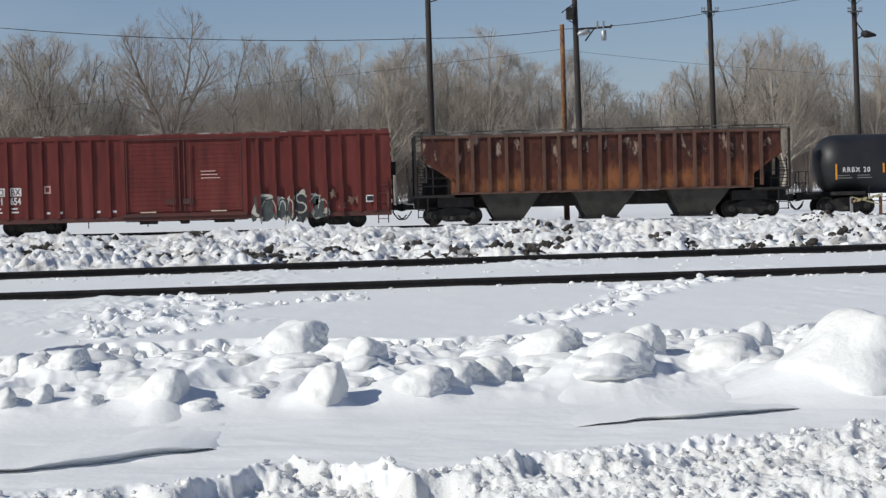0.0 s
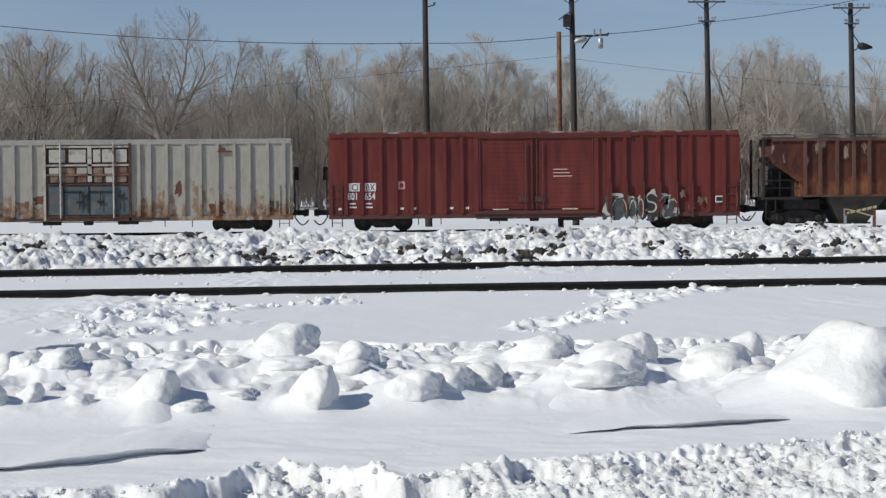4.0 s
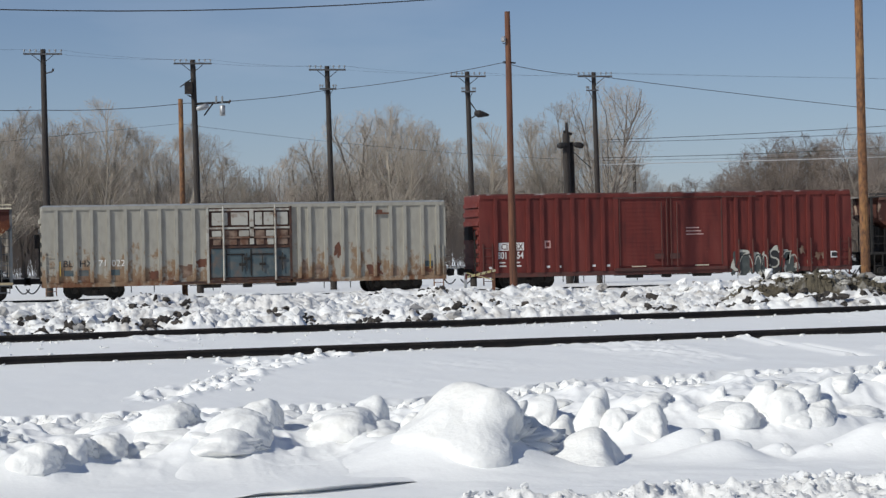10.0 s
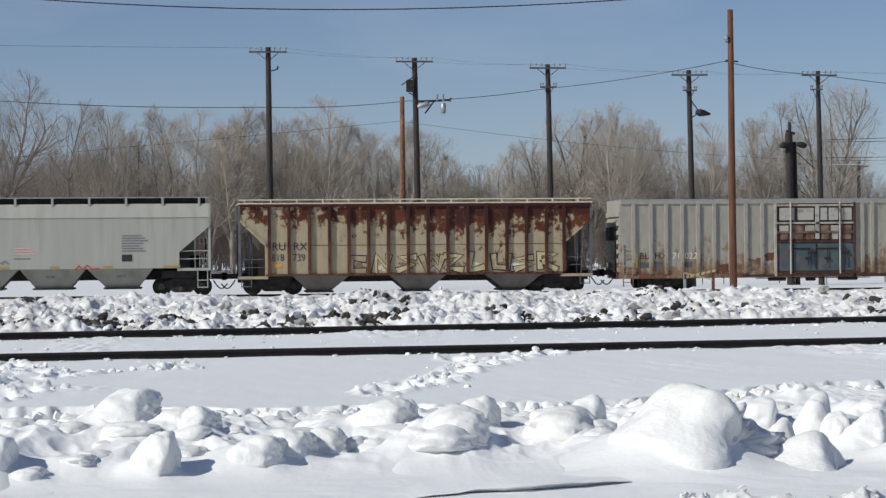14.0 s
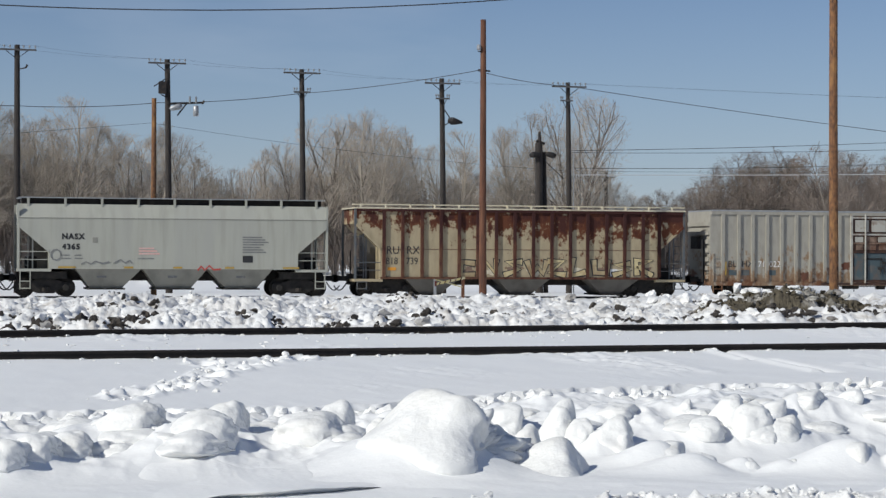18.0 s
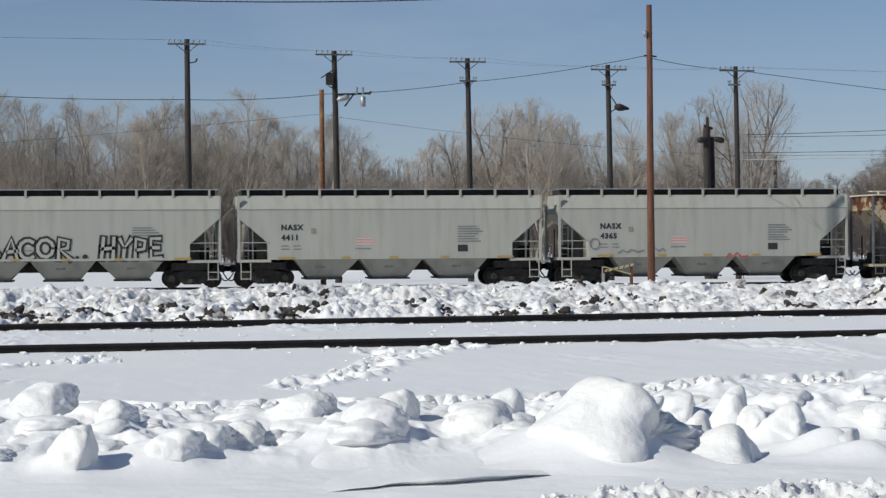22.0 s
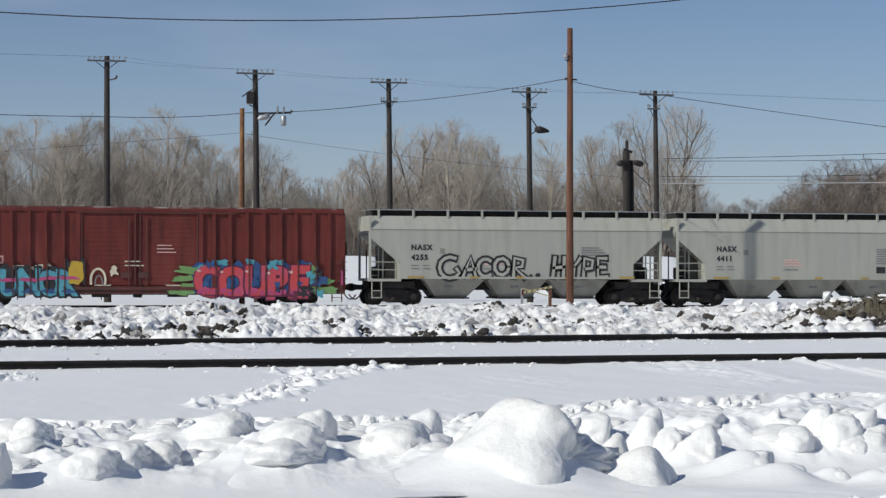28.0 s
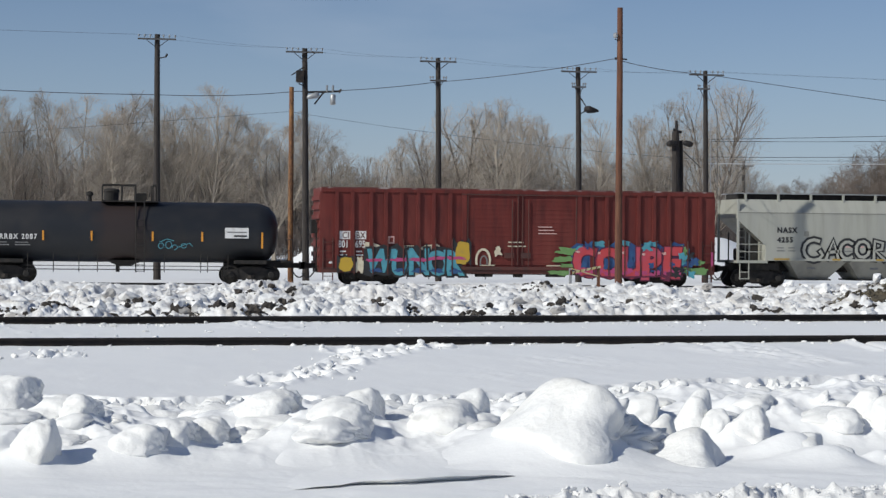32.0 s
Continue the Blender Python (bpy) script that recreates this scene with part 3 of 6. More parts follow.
# ---- rubble: loose snow chunks and dirt clods ----
def scatter(name, mat, label, count, seed, place, size, flat=0.75, sub=2, smooth=True, rough=0.12, on=None):
    """Many small angular chunks in one mesh."""
    rng = np.random.default_rng(seed)
    bm = bmesh.new()
    bmesh.ops.create_icosphere(bm, subdivisions=sub, radius=1.0)
    bv = np.array([v.co[:] for v in bm.verts])
    bf = np.array([[v.index for v in f.verts] for f in bm.faces])
    bm.free()
    xs, ys = place(rng, count)
    zs = (on or ground_height)(xs, ys)
    s = size[0] + (size[1] - size[0]) * rng.random(count) ** 2.5
    n = len(bv)
    a = rng.random(count) * 6.28
    shape = np.stack([0.7 + 0.9 * rng.random(count), 0.7 + 0.7 * rng.random(count), flat * (0.7 + 0.8 * rng.random(count))], 1)
    k = np.zeros((count, n))
    for _ in range(9):
        p = rng.normal(0, 1, (count, 3))
        p = p / np.linalg.norm(p, axis=1)[:, None]
        k += np.clip(p @ bv.T / rng.uniform(0.45, 0.95, (count, 1)), 0, None) ** 9
    r = (k + 1.0) ** (-1 / 9) * (1 + rough * (rng.random((count, n)) - 0.5) * 2)
    v = bv[None] * r[..., None] * 1.15 * s[:, None, None] * shape[:, None, :]
    c, d = np.cos(a)[:, None], np.sin(a)[:, None]
    v = np.stack([v[..., 0] * c - v[..., 1] * d + xs[:, None], v[..., 0] * d + v[..., 1] * c + ys[:, None], v[..., 2] + (zs + s * 0.2)[:, None]], -1)
    f = bf[None] + (np.arange(count) * n)[:, None, None]
    me = bpy.data.meshes.new(name)
    me.from_pydata(v.reshape(-1, 3).tolist(), [], f.reshape(-1, 3).tolist())
    if smooth:
        me.shade_smooth()
    me.materials.append(mat)
    return tagged(new(name, me), label, "snow" if "snow" in name else "dirt", kind="stuff")


def in_rubble(rng, n):
    """Heaps of chunks, thickest towards the rail."""
    m = 150
    a = np.radians(-13 + 41 * rng.random(m))
    d = 49 + 34 * rng.random(m) ** 1.3
    cx = d * np.tan(a)
    cy = np.maximum(d, far_rail_y(cx) + 2.0 + 5 * rng.random(m))
    k = rng.integers(0, m, n)
    x = cx[k] + rng.normal(0, 0.9, n)
    y = np.maximum(cy[k] + rng.normal(0, 1.1, n), far_rail_y(x) + 1.3)
    return x, np.where((x > 21) & (x < 29.5) & (y > 55) & (y < 62), y + 9, y)


def rubble_dirt(rng, n):
    m = 75
    a = np.radians(-13 + 41 * rng.random(m))
    d = 49 + 4 * rng.random(m) + 30 * rng.random(m) ** 3
    cx = d * np.tan(a)
    cy = np.maximum(d, far_rail_y(cx) + 1.5 + 2.5 * rng.random(m))
    k = rng.integers(0, m, n)
    return cx[k] + rng.normal(0, 0.30, n), cy[k] + rng.normal(0, 0.5, n)


def in_clods(rng, n):
    x = -5.5 + 19 * rng.random(n)
    y = np.interp(x, (-9, -3.72, -3.06, -1.44, 0.8, 3.64, 5.0, 6.73, 8.4, 10.98, 13, 30), (20.5, 21.8, 23.3, 23.3, 22.8, 22.7, 23.2, 24.5, 25.2, 26.0, 26.2, 29))
    keep = rng.random(n) < np.interp(x, (-4.5, -3.0, -2.6, -1.0, -0.2, 4.5, 6.5, 8, 14), (1, 1, 0.25, 0.25, 1, 1, 0.8, 0.3, 0.4))
    return x, np.where(keep, y - 0.1 - 0.7 * rng.random(n) ** 1.5, y - 0.5 - 2.5 * rng.random(n))


def near_crumbs(rng, n):
    a = np.radians(-13 + 42 * rng.random(n))
    d = 3.2 * rng.random(n) ** 1.4
    x = (13.5 - d) * np.tan(a)
    return x, road_edge(x) + 0.12 - d


def kicked(rng, n):
    k = rng.integers(0, len(FOOTPRINTS), n)
    f = np.array(FOOTPRINTS)[k]
    return f[:, 0] + rng.normal(0, 0.2, n), f[:, 1] + rng.normal(0, 0.45, n)


def beside_rails(rng, n):
    a = np.radians(-12 + 39 * rng.random(n))
    d = 30 + 25 * rng.random(n)
    x = d * np.tan(a)
    y = np.where(rng.random(n) < 0.5, far_rail_y(x) - 0.3 + rng.normal(0, 0.7, n), np.where(rng.random(n) < 0.6, near_rail_y(x) + rng.normal(0, 0.6, n), near_rail_y(x) + 9 * rng.random(n)))
    return x, y


scatter("snow_rubble", RUBBLE, "broken white snow chunks heaped beside the track", 1000, 5, in_rubble, (0.03, 0.27), 0.62, 2, False, 0.32)
scatter("snow_crumbs", SNOW_LUMP, "small snow chunks kicked up round the footprints", 420, 9, kicked, (0.012, 0.08), 0.75, 2, False)
scatter("snow_crumbs", SNOW_LUMP, "small snow crumbs scattered beside the rails", 1100, 10, beside_rails, (0.01, 0.06), 0.45, 2, False, 0.25)
scatter("dirt_clods", DIRT, "dark frozen dirt clods among the snow rubble", 2200, 6, rubble_dirt, (0.03, 0.15), 0.8, 2, False, 0.3)
scatter("snow_clods", SNOW_LUMP, "small crumbled snow clods behind the bank", 1200, 7, in_clods, (0.03, 0.13), 0.9, 2, False, 0.2)
scatter("snow_crumbs", CRUMBLED, "coarse crumbled snow beside the road", 2300, 8, near_crumbs, (0.006, 0.04), 0.7, 2, False, 0.2)


def mound_height(x, y):
    u, w = np.clip((x - 22.7) / 6.2, 0, 1), np.clip((y - 56.4) / 4.6, 0, 1)
    e = np.sin(np.pi * u) ** 0.7 * np.sin(np.pi * w) ** 0.8
    rough = 0.7 * (fbm(x * 1.1, y * 0.9, 81, 3) - 0.5) + 0.8 * (0.4 - fbm(x * 2.0, y * 1.5, 82, 4, True)) + 0.4 * (fbm(x * 6, y * 4, 83, 3) - 0.5)
    return ground_height(x, y) * (1 - 0.7 * e) - 0.14 + e * (0.74 + rough)


def dirt_mound():
    s = Shape()
    nx, ny = 150, 50
    x, y = np.meshgrid(np.linspace(22.7, 28.9, nx), np.linspace(56.4, 61.0, ny))
    s.v = np.stack([x, y, mound_height(x, y)], -1).reshape(-1, 3).tolist()
    s.f = [(j * nx + i, j * nx + i + 1, (j + 1) * nx + i + 1, (j + 1) * nx + i) for j in range(ny - 1) for i in range(nx - 1)]
    return tagged(new("dirt_mound", s.data("dirt_mound", DIRT_PALE, False)), "heap of brown dirt mixed with snow", "dirt")


def on_mound(rng, n):
    x = 25.0 + rng.normal(0, 1.5, n)
    return x, 58.9 + 0.10 * (25 - x) + rng.normal(0, 0.55, n)


def mound_clods(rng, n):
    return rng.uniform(23.2, 28.5, n), rng.uniform(56.9, 59.4, n)


dirt_mound()
scatter("snow_rubble", RUBBLE, "snow chunks caught on the dirt heap", 230, 21, on_mound, (0.04, 0.24), 0.5, 2, False, 0.3, mound_height)
scatter("dirt_clods", DIRT_PALE, "loose brown clods on the dirt heap", 420, 22, mound_clods, (0.03, 0.14), 0.8, 2, False, 0.3, mound_height)


# ---- poles and wires ----
def wood_pole(name, x, y, top, r0, r1, mat, label, lean=0.0, base=-0.3):
    ob = thing(name, pose(x, y, 0), label, "pole", "utility poles")
    n = 10
    s = Shape().loft([(lean * top * k / n + 0.03 * math.sin(3.1 * k / n + x), 0, base + (top - base) * k / n) for k in range(n + 1)], [r0 + (r1 - r0) * k / n for k in range(n + 1)], 12)
    part("pole_shaft", s, mat, ob, smooth=False)
    return ob


def crossarm(ob, z, half, lean_x, mat=ARM_WOOD, braces=True, turn=0.0, pins=3):
    """A crossarm with pins and braces, seen along the line of poles."""
    arm = Shape().box(-half, half, -0.045, 0.045, z - 0.04, z + 0.04)
    a = part("crossarm", arm, mat, ob)
    a.matrix_local = pose(lean_x, -0.2, 0, 0, turn, 0)
    for k in range(pins):
        for sgn in (-1, 1):
            pin = Shape().lathe([(0, 0.02), (0.07, 0.02), (0.075, 0.055), (0.16, 0.035)], (sgn * half * (0.95 - 0.3 * k), 0, z + 0.06), (0, 0, 1), 8)
            part("insulator", pin, PORCELAIN, a, "grey porcelain insulator")
    for sgn in (-1, 1) if braces else ():
        part("brace", Shape().tube((0, 0, z - 0.45), (sgn * half * 0.55, 0, z - 0.05), 0.018, n=5), IRON, a)


LEAN = -0.012
PY = 100.0
p1 = wood_pole("utility_pole", 4.02, PY, 11.95, 0.19, 0.13, POLE_DARK, "tall dark creosoted wooden utility pole with crossarm", LEAN)
p2 = wood_pole("utility_pole", 11.30, PY, 11.45, 0.18, 0.13, POLE_DARK, "dark wooden utility pole carrying transformers and switch gear", LEAN * 1.6)
p3 = wood_pole("utility_pole", 17.94, PY, 11.15, 0.17, 0.12, POLE_DARK, "dark wooden utility pole with two crossarms", LEAN * 1.3)
p4 = wood_pole("utility_pole", 25.11, PY, 10.88, 0.17, 0.12, POLE_DARK, "dark wooden utility pole with a lamp bracket", LEAN)
p5 = wood_pole("utility_pole", 31.78, PY, 10.85, 0.16, 0.11, POLE_DARK, "dark wooden utility pole with crossarm and guy wire", LEAN * 0.7)
po = wood_pole("utility_pole", 10.55, 95.0, 9.15, 0.14, 0.11, POLE_KNOTTY, "shorter orange-brown bare wooden pole", -0.01)
po.location.x = 10.02
front = wood_pole("utility_pole", 23.43, 86.0, 12.25, 0.17, 0.12, POLE_ORANGE, "tall orange-brown bare wooden pole beside the track", -0.009)
front2 = wood_pole("utility_pole", 27.95, 60.0, 12.6, 0.155, 0.125, POLE_KNOTTY, "thick knotty orange-brown wooden pole in a dirt mound", -0.004)
for ob, z, lean in ((p1, 11.7, LEAN), (p2, 11.25, LEAN * 1.6), (p3, 10.95, LEAN * 1.3), (p4, 10.62, LEAN), (p5, 10.62, LEAN * 0.7)):
    crossarm(ob, z, 0.92, lean * z)
crossarm(p3, 10.0, 0.42, LEAN * 1.3 * 10, pins=2)
crossarm(p4, 9.85, 0.36, LEAN * 9.8, pins=2)
crossarm(p5, 9.9, 0.32, LEAN * 0.7 * 9.9 - 0.15, pins=2)
part("side_pin", Shape().tube((-0.12, -0.1, 10.75), (0.3, -0.1, 10.85), 0.03).tube((0.3, -0.1, 10.85), (0.36, -0.1, 11.0), 0.05), IRON, p1)


def pole_gear():
    part("switch_box", Shape().box(-0.62, -0.26, -0.35, -0.05, 9.75, 10.35, 0.04), IRON, p2, "dark switch gear box")
    part("switch_arm", Shape().tube((-0.85, -0.2, 10.1), (-0.2, -0.2, 10.55), 0.03).tube((-0.5, -0.2, 9.7), (-0.15, -0.2, 9.55), 0.03), IRON, p2)
    part("transformer_tank", Shape().lathe([(0, 0.10), (0.02, 0.135), (0.48, 0.135), (0.52, 0.08)], (1.2, -0.25, 8.68), (0, 0, 1), 14), GALV, p2, "pale grey transformer can", True)
    part("transformer_bracket", Shape().tube((-0.2, -0.2, 9.25), (1.55, -0.2, 9.35), 0.045).tube((0.3, -0.2, 8.7), (0.75, -0.2, 9.3), 0.04).tube((1.5, -0.2, 9.3), (1.62, -0.2, 9.45), 0.06), IRON, p2)
    for ax in (0.9, 1.2):
        part("arrester", Shape().tube((ax, -0.25, 9.3), (ax, -0.25, 9.64), 0.05), PORCELAIN, p2)
    lamp = Shape().lathe([(0, 0.06), (0.1, 0.12), (0.45, 0.16), (0.62, 0.1)], (-0.1, -0.4, 9.0), (0.9, 0, 0.25), 12)
    part("lamp_head", lamp, GALV, p2, "pale grey floodlight head", True)
    part("lamp_head", Shape().lathe([(0, 0.1), (0.2, 0.2), (0.42, 0.16), (0.75, 0.05)], (0.15, -0.3, 8.75), (0.85, 0, -0.12), 12), IRON, p4, "dark floodlight head on a bracket")
    part("lamp_bracket", Shape().tube((0, -0.1, 9.3), (0.25, -0.3, 8.85), 0.03).tube((0, -0.1, 8.5), (0.3, -0.3, 8.7), 0.03), IRON, p4)
    part("conduit", Shape().tube((0.25, -0.05, 0), (0.2, -0.05, 8.2), 0.03), GALV, p5, "thin pale conduit beside the pole")
    part("guy_wire", Shape().path([(0.1, 0, 9.8), (0.55, 0, 8.6), (0.6, 0, 4.5)], 0.012), CABLE, p5)
    part("insulator", Shape().lathe([(0, 0.05), (0.05, 0.1), (0.2, 0.1), (0.25, 0.05)], (-0.3, -0.1, 10.9), (0, 0, 1), 10), GALV, front, "pale insulator on the pole's side")
    part("bracket", Shape().tube((-0.33, -0.1, 10.85), (-0.05, -0.05, 10.8), 0.02), IRON, front)
    part("wire_clamp", Shape().tube((-0.3, 0, 10.05), (0.25, 0, 10.0), 0.035), IRON, front)
    # the stout pair of posts with lanterns
    post = thing("lantern_post", pose(30.45, 100.5, 0), "stout dark double post with drooping floodlights", "pole")
    part("post_shaft", Shape().tube((-0.1, 0, -0.3), (-0.16, 0, 7.75), 0.21, 0.19, 10), POLE_DARK, post)
    part("post_shaft", Shape().tube((0.32, 0.2, -0.3), (0.18, 0.2, 7.3), 0.13, 0.11, 10), POLE_DARK, post)
    part("post_cap", Shape().tube((-0.12, 0, 7.7), (-0.12, 0, 8.3), 0.09, 0.07, 8).tube((-0.3, 0, 7.85), (0.15, 0, 7.7), 0.07), IRON, post)
    for sx in (-1, 1):
        lamp = part("floodlight", Shape().lathe([(0, 0.05), (0.12, 0.14), (0.4, 0.17), (0.55, 0.1)], (sx * 0.15, -0.2, 7.18), (sx * 1.0, 0, -0.2), 10), IRON, post, "dark drooping floodlight")
    part("strut", Shape().tube((0.2, 0, 6.8), (1.2, 0, 5.9), 0.02), CABLE, post)
    far = wood_pole("utility_pole", 64.2, 190, 10.2, 0.2, 0.16, POLE_DARK, "small distant wooden utility pole", 0)
    crossarm(far, 9.7, 0.9, 0, pins=1)


pole_gear()


def wire(points, sag, r=0.016, mat=CABLE, label="black overhead cable sagging between poles", n=14):
    """A cable through the points, with its sag between each two."""
    pts = []
    for p, q in zip(points[:-1], points[1:]):
        p, q = Vector(p), Vector(q)
        for k in range(n):
            f = k / n
            v = p.lerp(q, f)
            v.z -= 4 * sag * f * (1 - f)
            pts.append(v)
    pts.append(Vector(points[-1]))
    ob = new("overhead_cable", Shape().path(pts, r, 5).data("overhead_cable", mat))
    return tagged(ob, label, "cable", "overhead cables")


wire([(-46, 100, 15.5), (3.86, 100, 9.01)], 1.8, 0.017, n=40)
wire([(3.86, 100, 9.01), (10.7, 100, 9.32), (17.75, 100, 9.95), (23.1, 86.1, 10.02), (31.6, 100, 10.68), (56, 100, 8.1)], 0.12, 0.016)
wire([(-30, 60, 13.5), (36, 60, 13.2)], 4.3, 0.018, n=40)
wire([(-40, 98, 4.2), (9.85, 95, 8.0), (31.7, 100, 6.3), (75, 104, 7.6)], 0.25, 0.007)
wire([(31.8, 100, 7.35), (75, 104, 10.1)], 0.35, 0.014)
wire([(31.8, 100, 7.25), (75, 105, 9.6)], 0.45, 0.012)
wire([(31.8, 100, 6.45), (75, 104, 9.0)], 0.55, 0.013)
wire([(31.8, 100, 6.1), (75, 104, 7.3)], 0.15, 0.018, CABLE_PALE, "pale overhead cable catching the sun")
for dx in (-0.85, 0.85):
    wire([(-46, 100, 12.6), (3.88 + dx, 99.8, 11.9), (11.08 + dx, 99.8, 11.45), (17.76 + dx, 99.8, 11.15), (24.98 + dx, 99.8, 10.8), (31.7 + dx, 99.8, 10.8), (75, 100, 10.4)], 0.15, 0.0035, label="thin overhead line between crossarms")


# ---- trees ----
def grow(rng, height, wide, leaders, fork_at, limbs_each, splay, crown):
    """Limb and twig segments (from, to, radius, radius) of a bare tree: leaders that fork from the bole, each with side limbs, branches and twigs."""
    limbs, fine = [], []

    def shoot(p, d, length, r, level, start):
        n = (11, 8, 5, 3)[level]
        bend = (0.07, 0.11, 0.15, 0.16)[level]
        lift = (0.02, 0.07, 0.06, 0.05)[level]
        for k in range(n):
            f = (k + 1) / n
            d = (d + Vector(rng.normal(0, bend, 3)) + Vector((0, 0, lift))).normalized()
            q = p + d * (length / n)
            if (q.x * q.x + q.y * q.y) / (crown * height) ** 2 + ((q.z - 0.60 * height) / (0.43 * height)) ** 2 > rng.uniform(0.85, 1.12) and q.z > 0.4 * height:
                return
            r0, r1 = r * (1 - 0.82 * k / n), r * (1 - 0.82 * f)
            (limbs if level < 2 else fine).append((p, q, r0, r1))
            if level < 3 and f > start:
                for _ in range(limbs_each[level] if rng.random() < 0.8 else 1):
                    a = rng.random() * 6.28
                    axis = d.orthogonal().normalized()
                    side = axis * math.cos(a) + d.cross(axis) * math.sin(a)
                    open_by = rng.uniform(0.5, 0.95) * wide * (1.15 - 0.35 * f)
                    nd = (d + side * open_by).normalized()
                    reach = (0.42 if level == 0 else 0.5) * (1.0 - 0.55 * f) * (0.75 + 0.5 * math.sin(math.pi * f)) * rng.uniform(0.7, 1.15)
                    shoot(q, nd, max(length * reach, 0.35), r1 * rng.uniform(0.4, 0.62), level + 1, 0.2)
            p = q

    top = Vector((0, 0, -0.2))
    bole, r = height * fork_at, height * 0.0135
    d = Vector((rng.normal(0, 0.05), rng.normal(0, 0.05), 1)).normalized()
    for k in range(3):
        q = top + d * (bole / 3)
        limbs.append((top, q, r * (1.15 - 0.08 * k), r * (1.07 - 0.08 * k)))
        top, d = q, (d + Vector(rng.normal(0, 0.05, 3))).normalized()
    a0 = rng.random() * 6.28
    for j in range(leaders):
        a = a0 + 6.28 * j / leaders + rng.normal(0, 0.25)
        tilt = splay * (0.1 if leaders == 1 else rng.uniform(0.6, 1.0))
        shoot(top, Vector((math.cos(a) * tilt, math.sin(a) * tilt, 1)).normalized(), (height - bole) * rng.uniform(0.86, 1.04), r * (0.92 if leaders == 1 else 0.66), 0, 0.08)
    return limbs, fine


def tree_meshes(seed, height, bark, twig, wide=0.9, leaders=2, fork_at=0.2, limbs_each=(3, 3, 2), splay=0.26, crown=0.27):
    rng = np.random.default_rng(seed)
    limbs, fine = grow(rng, height, wide, leaders, fork_at, limbs_each, splay, crown)
    k = height / sorted(e.z for _, e, _, _ in limbs + fine)[int(0.995 * len(limbs + fine))]
    t, c = Shape(), Shape()
    for p, q, a, b in limbs:
        t.tube(p * k, q * k, max(a, 0.02), max(b, 0.013), 5 if a > 0.08 else 3, False)
    for p, q, a, b in fine:
        d = (q - p).normalized()
        w = d.cross(Vector(rng.normal(0, 1, 3))).normalized() * (0.007 + 0.25 * min(a, 0.03))
        o = len(c.v)
        u, v = p * k, p.lerp(q, 1.15) * k
        c.v += [tuple(u - w), tuple(u + w), tuple(v)]
        c.f.append((o, o + 1, o + 2))
    return t.data("trunk", bark), c.data("crown", twig)


KINDS = [tree_meshes(23, 18.8, BARK, TWIG_DARK, 0.95, 4, 0.30, (4, 3, 2), 0.46, 0.29), tree_meshes(2, 15, BARK, TWIG, 0.9, 2, 0.12), tree_meshes(3, 14, BARK_PALE, TWIG, 0.95, 3, 0.16), tree_meshes(4, 14, BARK, TWIG, 1.0, 3, 0.1),
         tree_meshes(5, 13, BARK_PALE, TWIG, 1.0, 2, 0.15), tree_meshes(6, 10, BARK, TWIG_DARK, 1.1, 4, 0.08, splay=0.5, crown=0.42)]
HEIGHTS = (18.8, 15, 14, 14, 13, 10)


def tree(kind, x, y, h, turn, label, girth=1.3):
    ob = thing("tree", pose(x, y, 0, 0, 0, turn), label, "tree", "bare trees beyond the yard")
    k = h / HEIGHTS[kind]
    ob.scale = (k * girth, k * girth, k)
    part("trunk", KINDS[kind][0], None, ob)
    part("crown", KINDS[kind][1], None, ob)


def top_at(x):
    return float(np.interp(x, (-60, -37, -30, -24, -10, 0, 5, 13, 22, 26, 31, 38, 46, 50, 53, 57, 62, 66, 69, 76, 82, 95, 130), (16.5, 17, 16, 14.5, 14.2, 14.4, 14.8, 14.8, 13.6, 9.5, 12.0, 14.4, 14.6, 12.8, 9, 15.8, 12.5, 10.5, 7.4, 9.2, 12, 12, 12)))


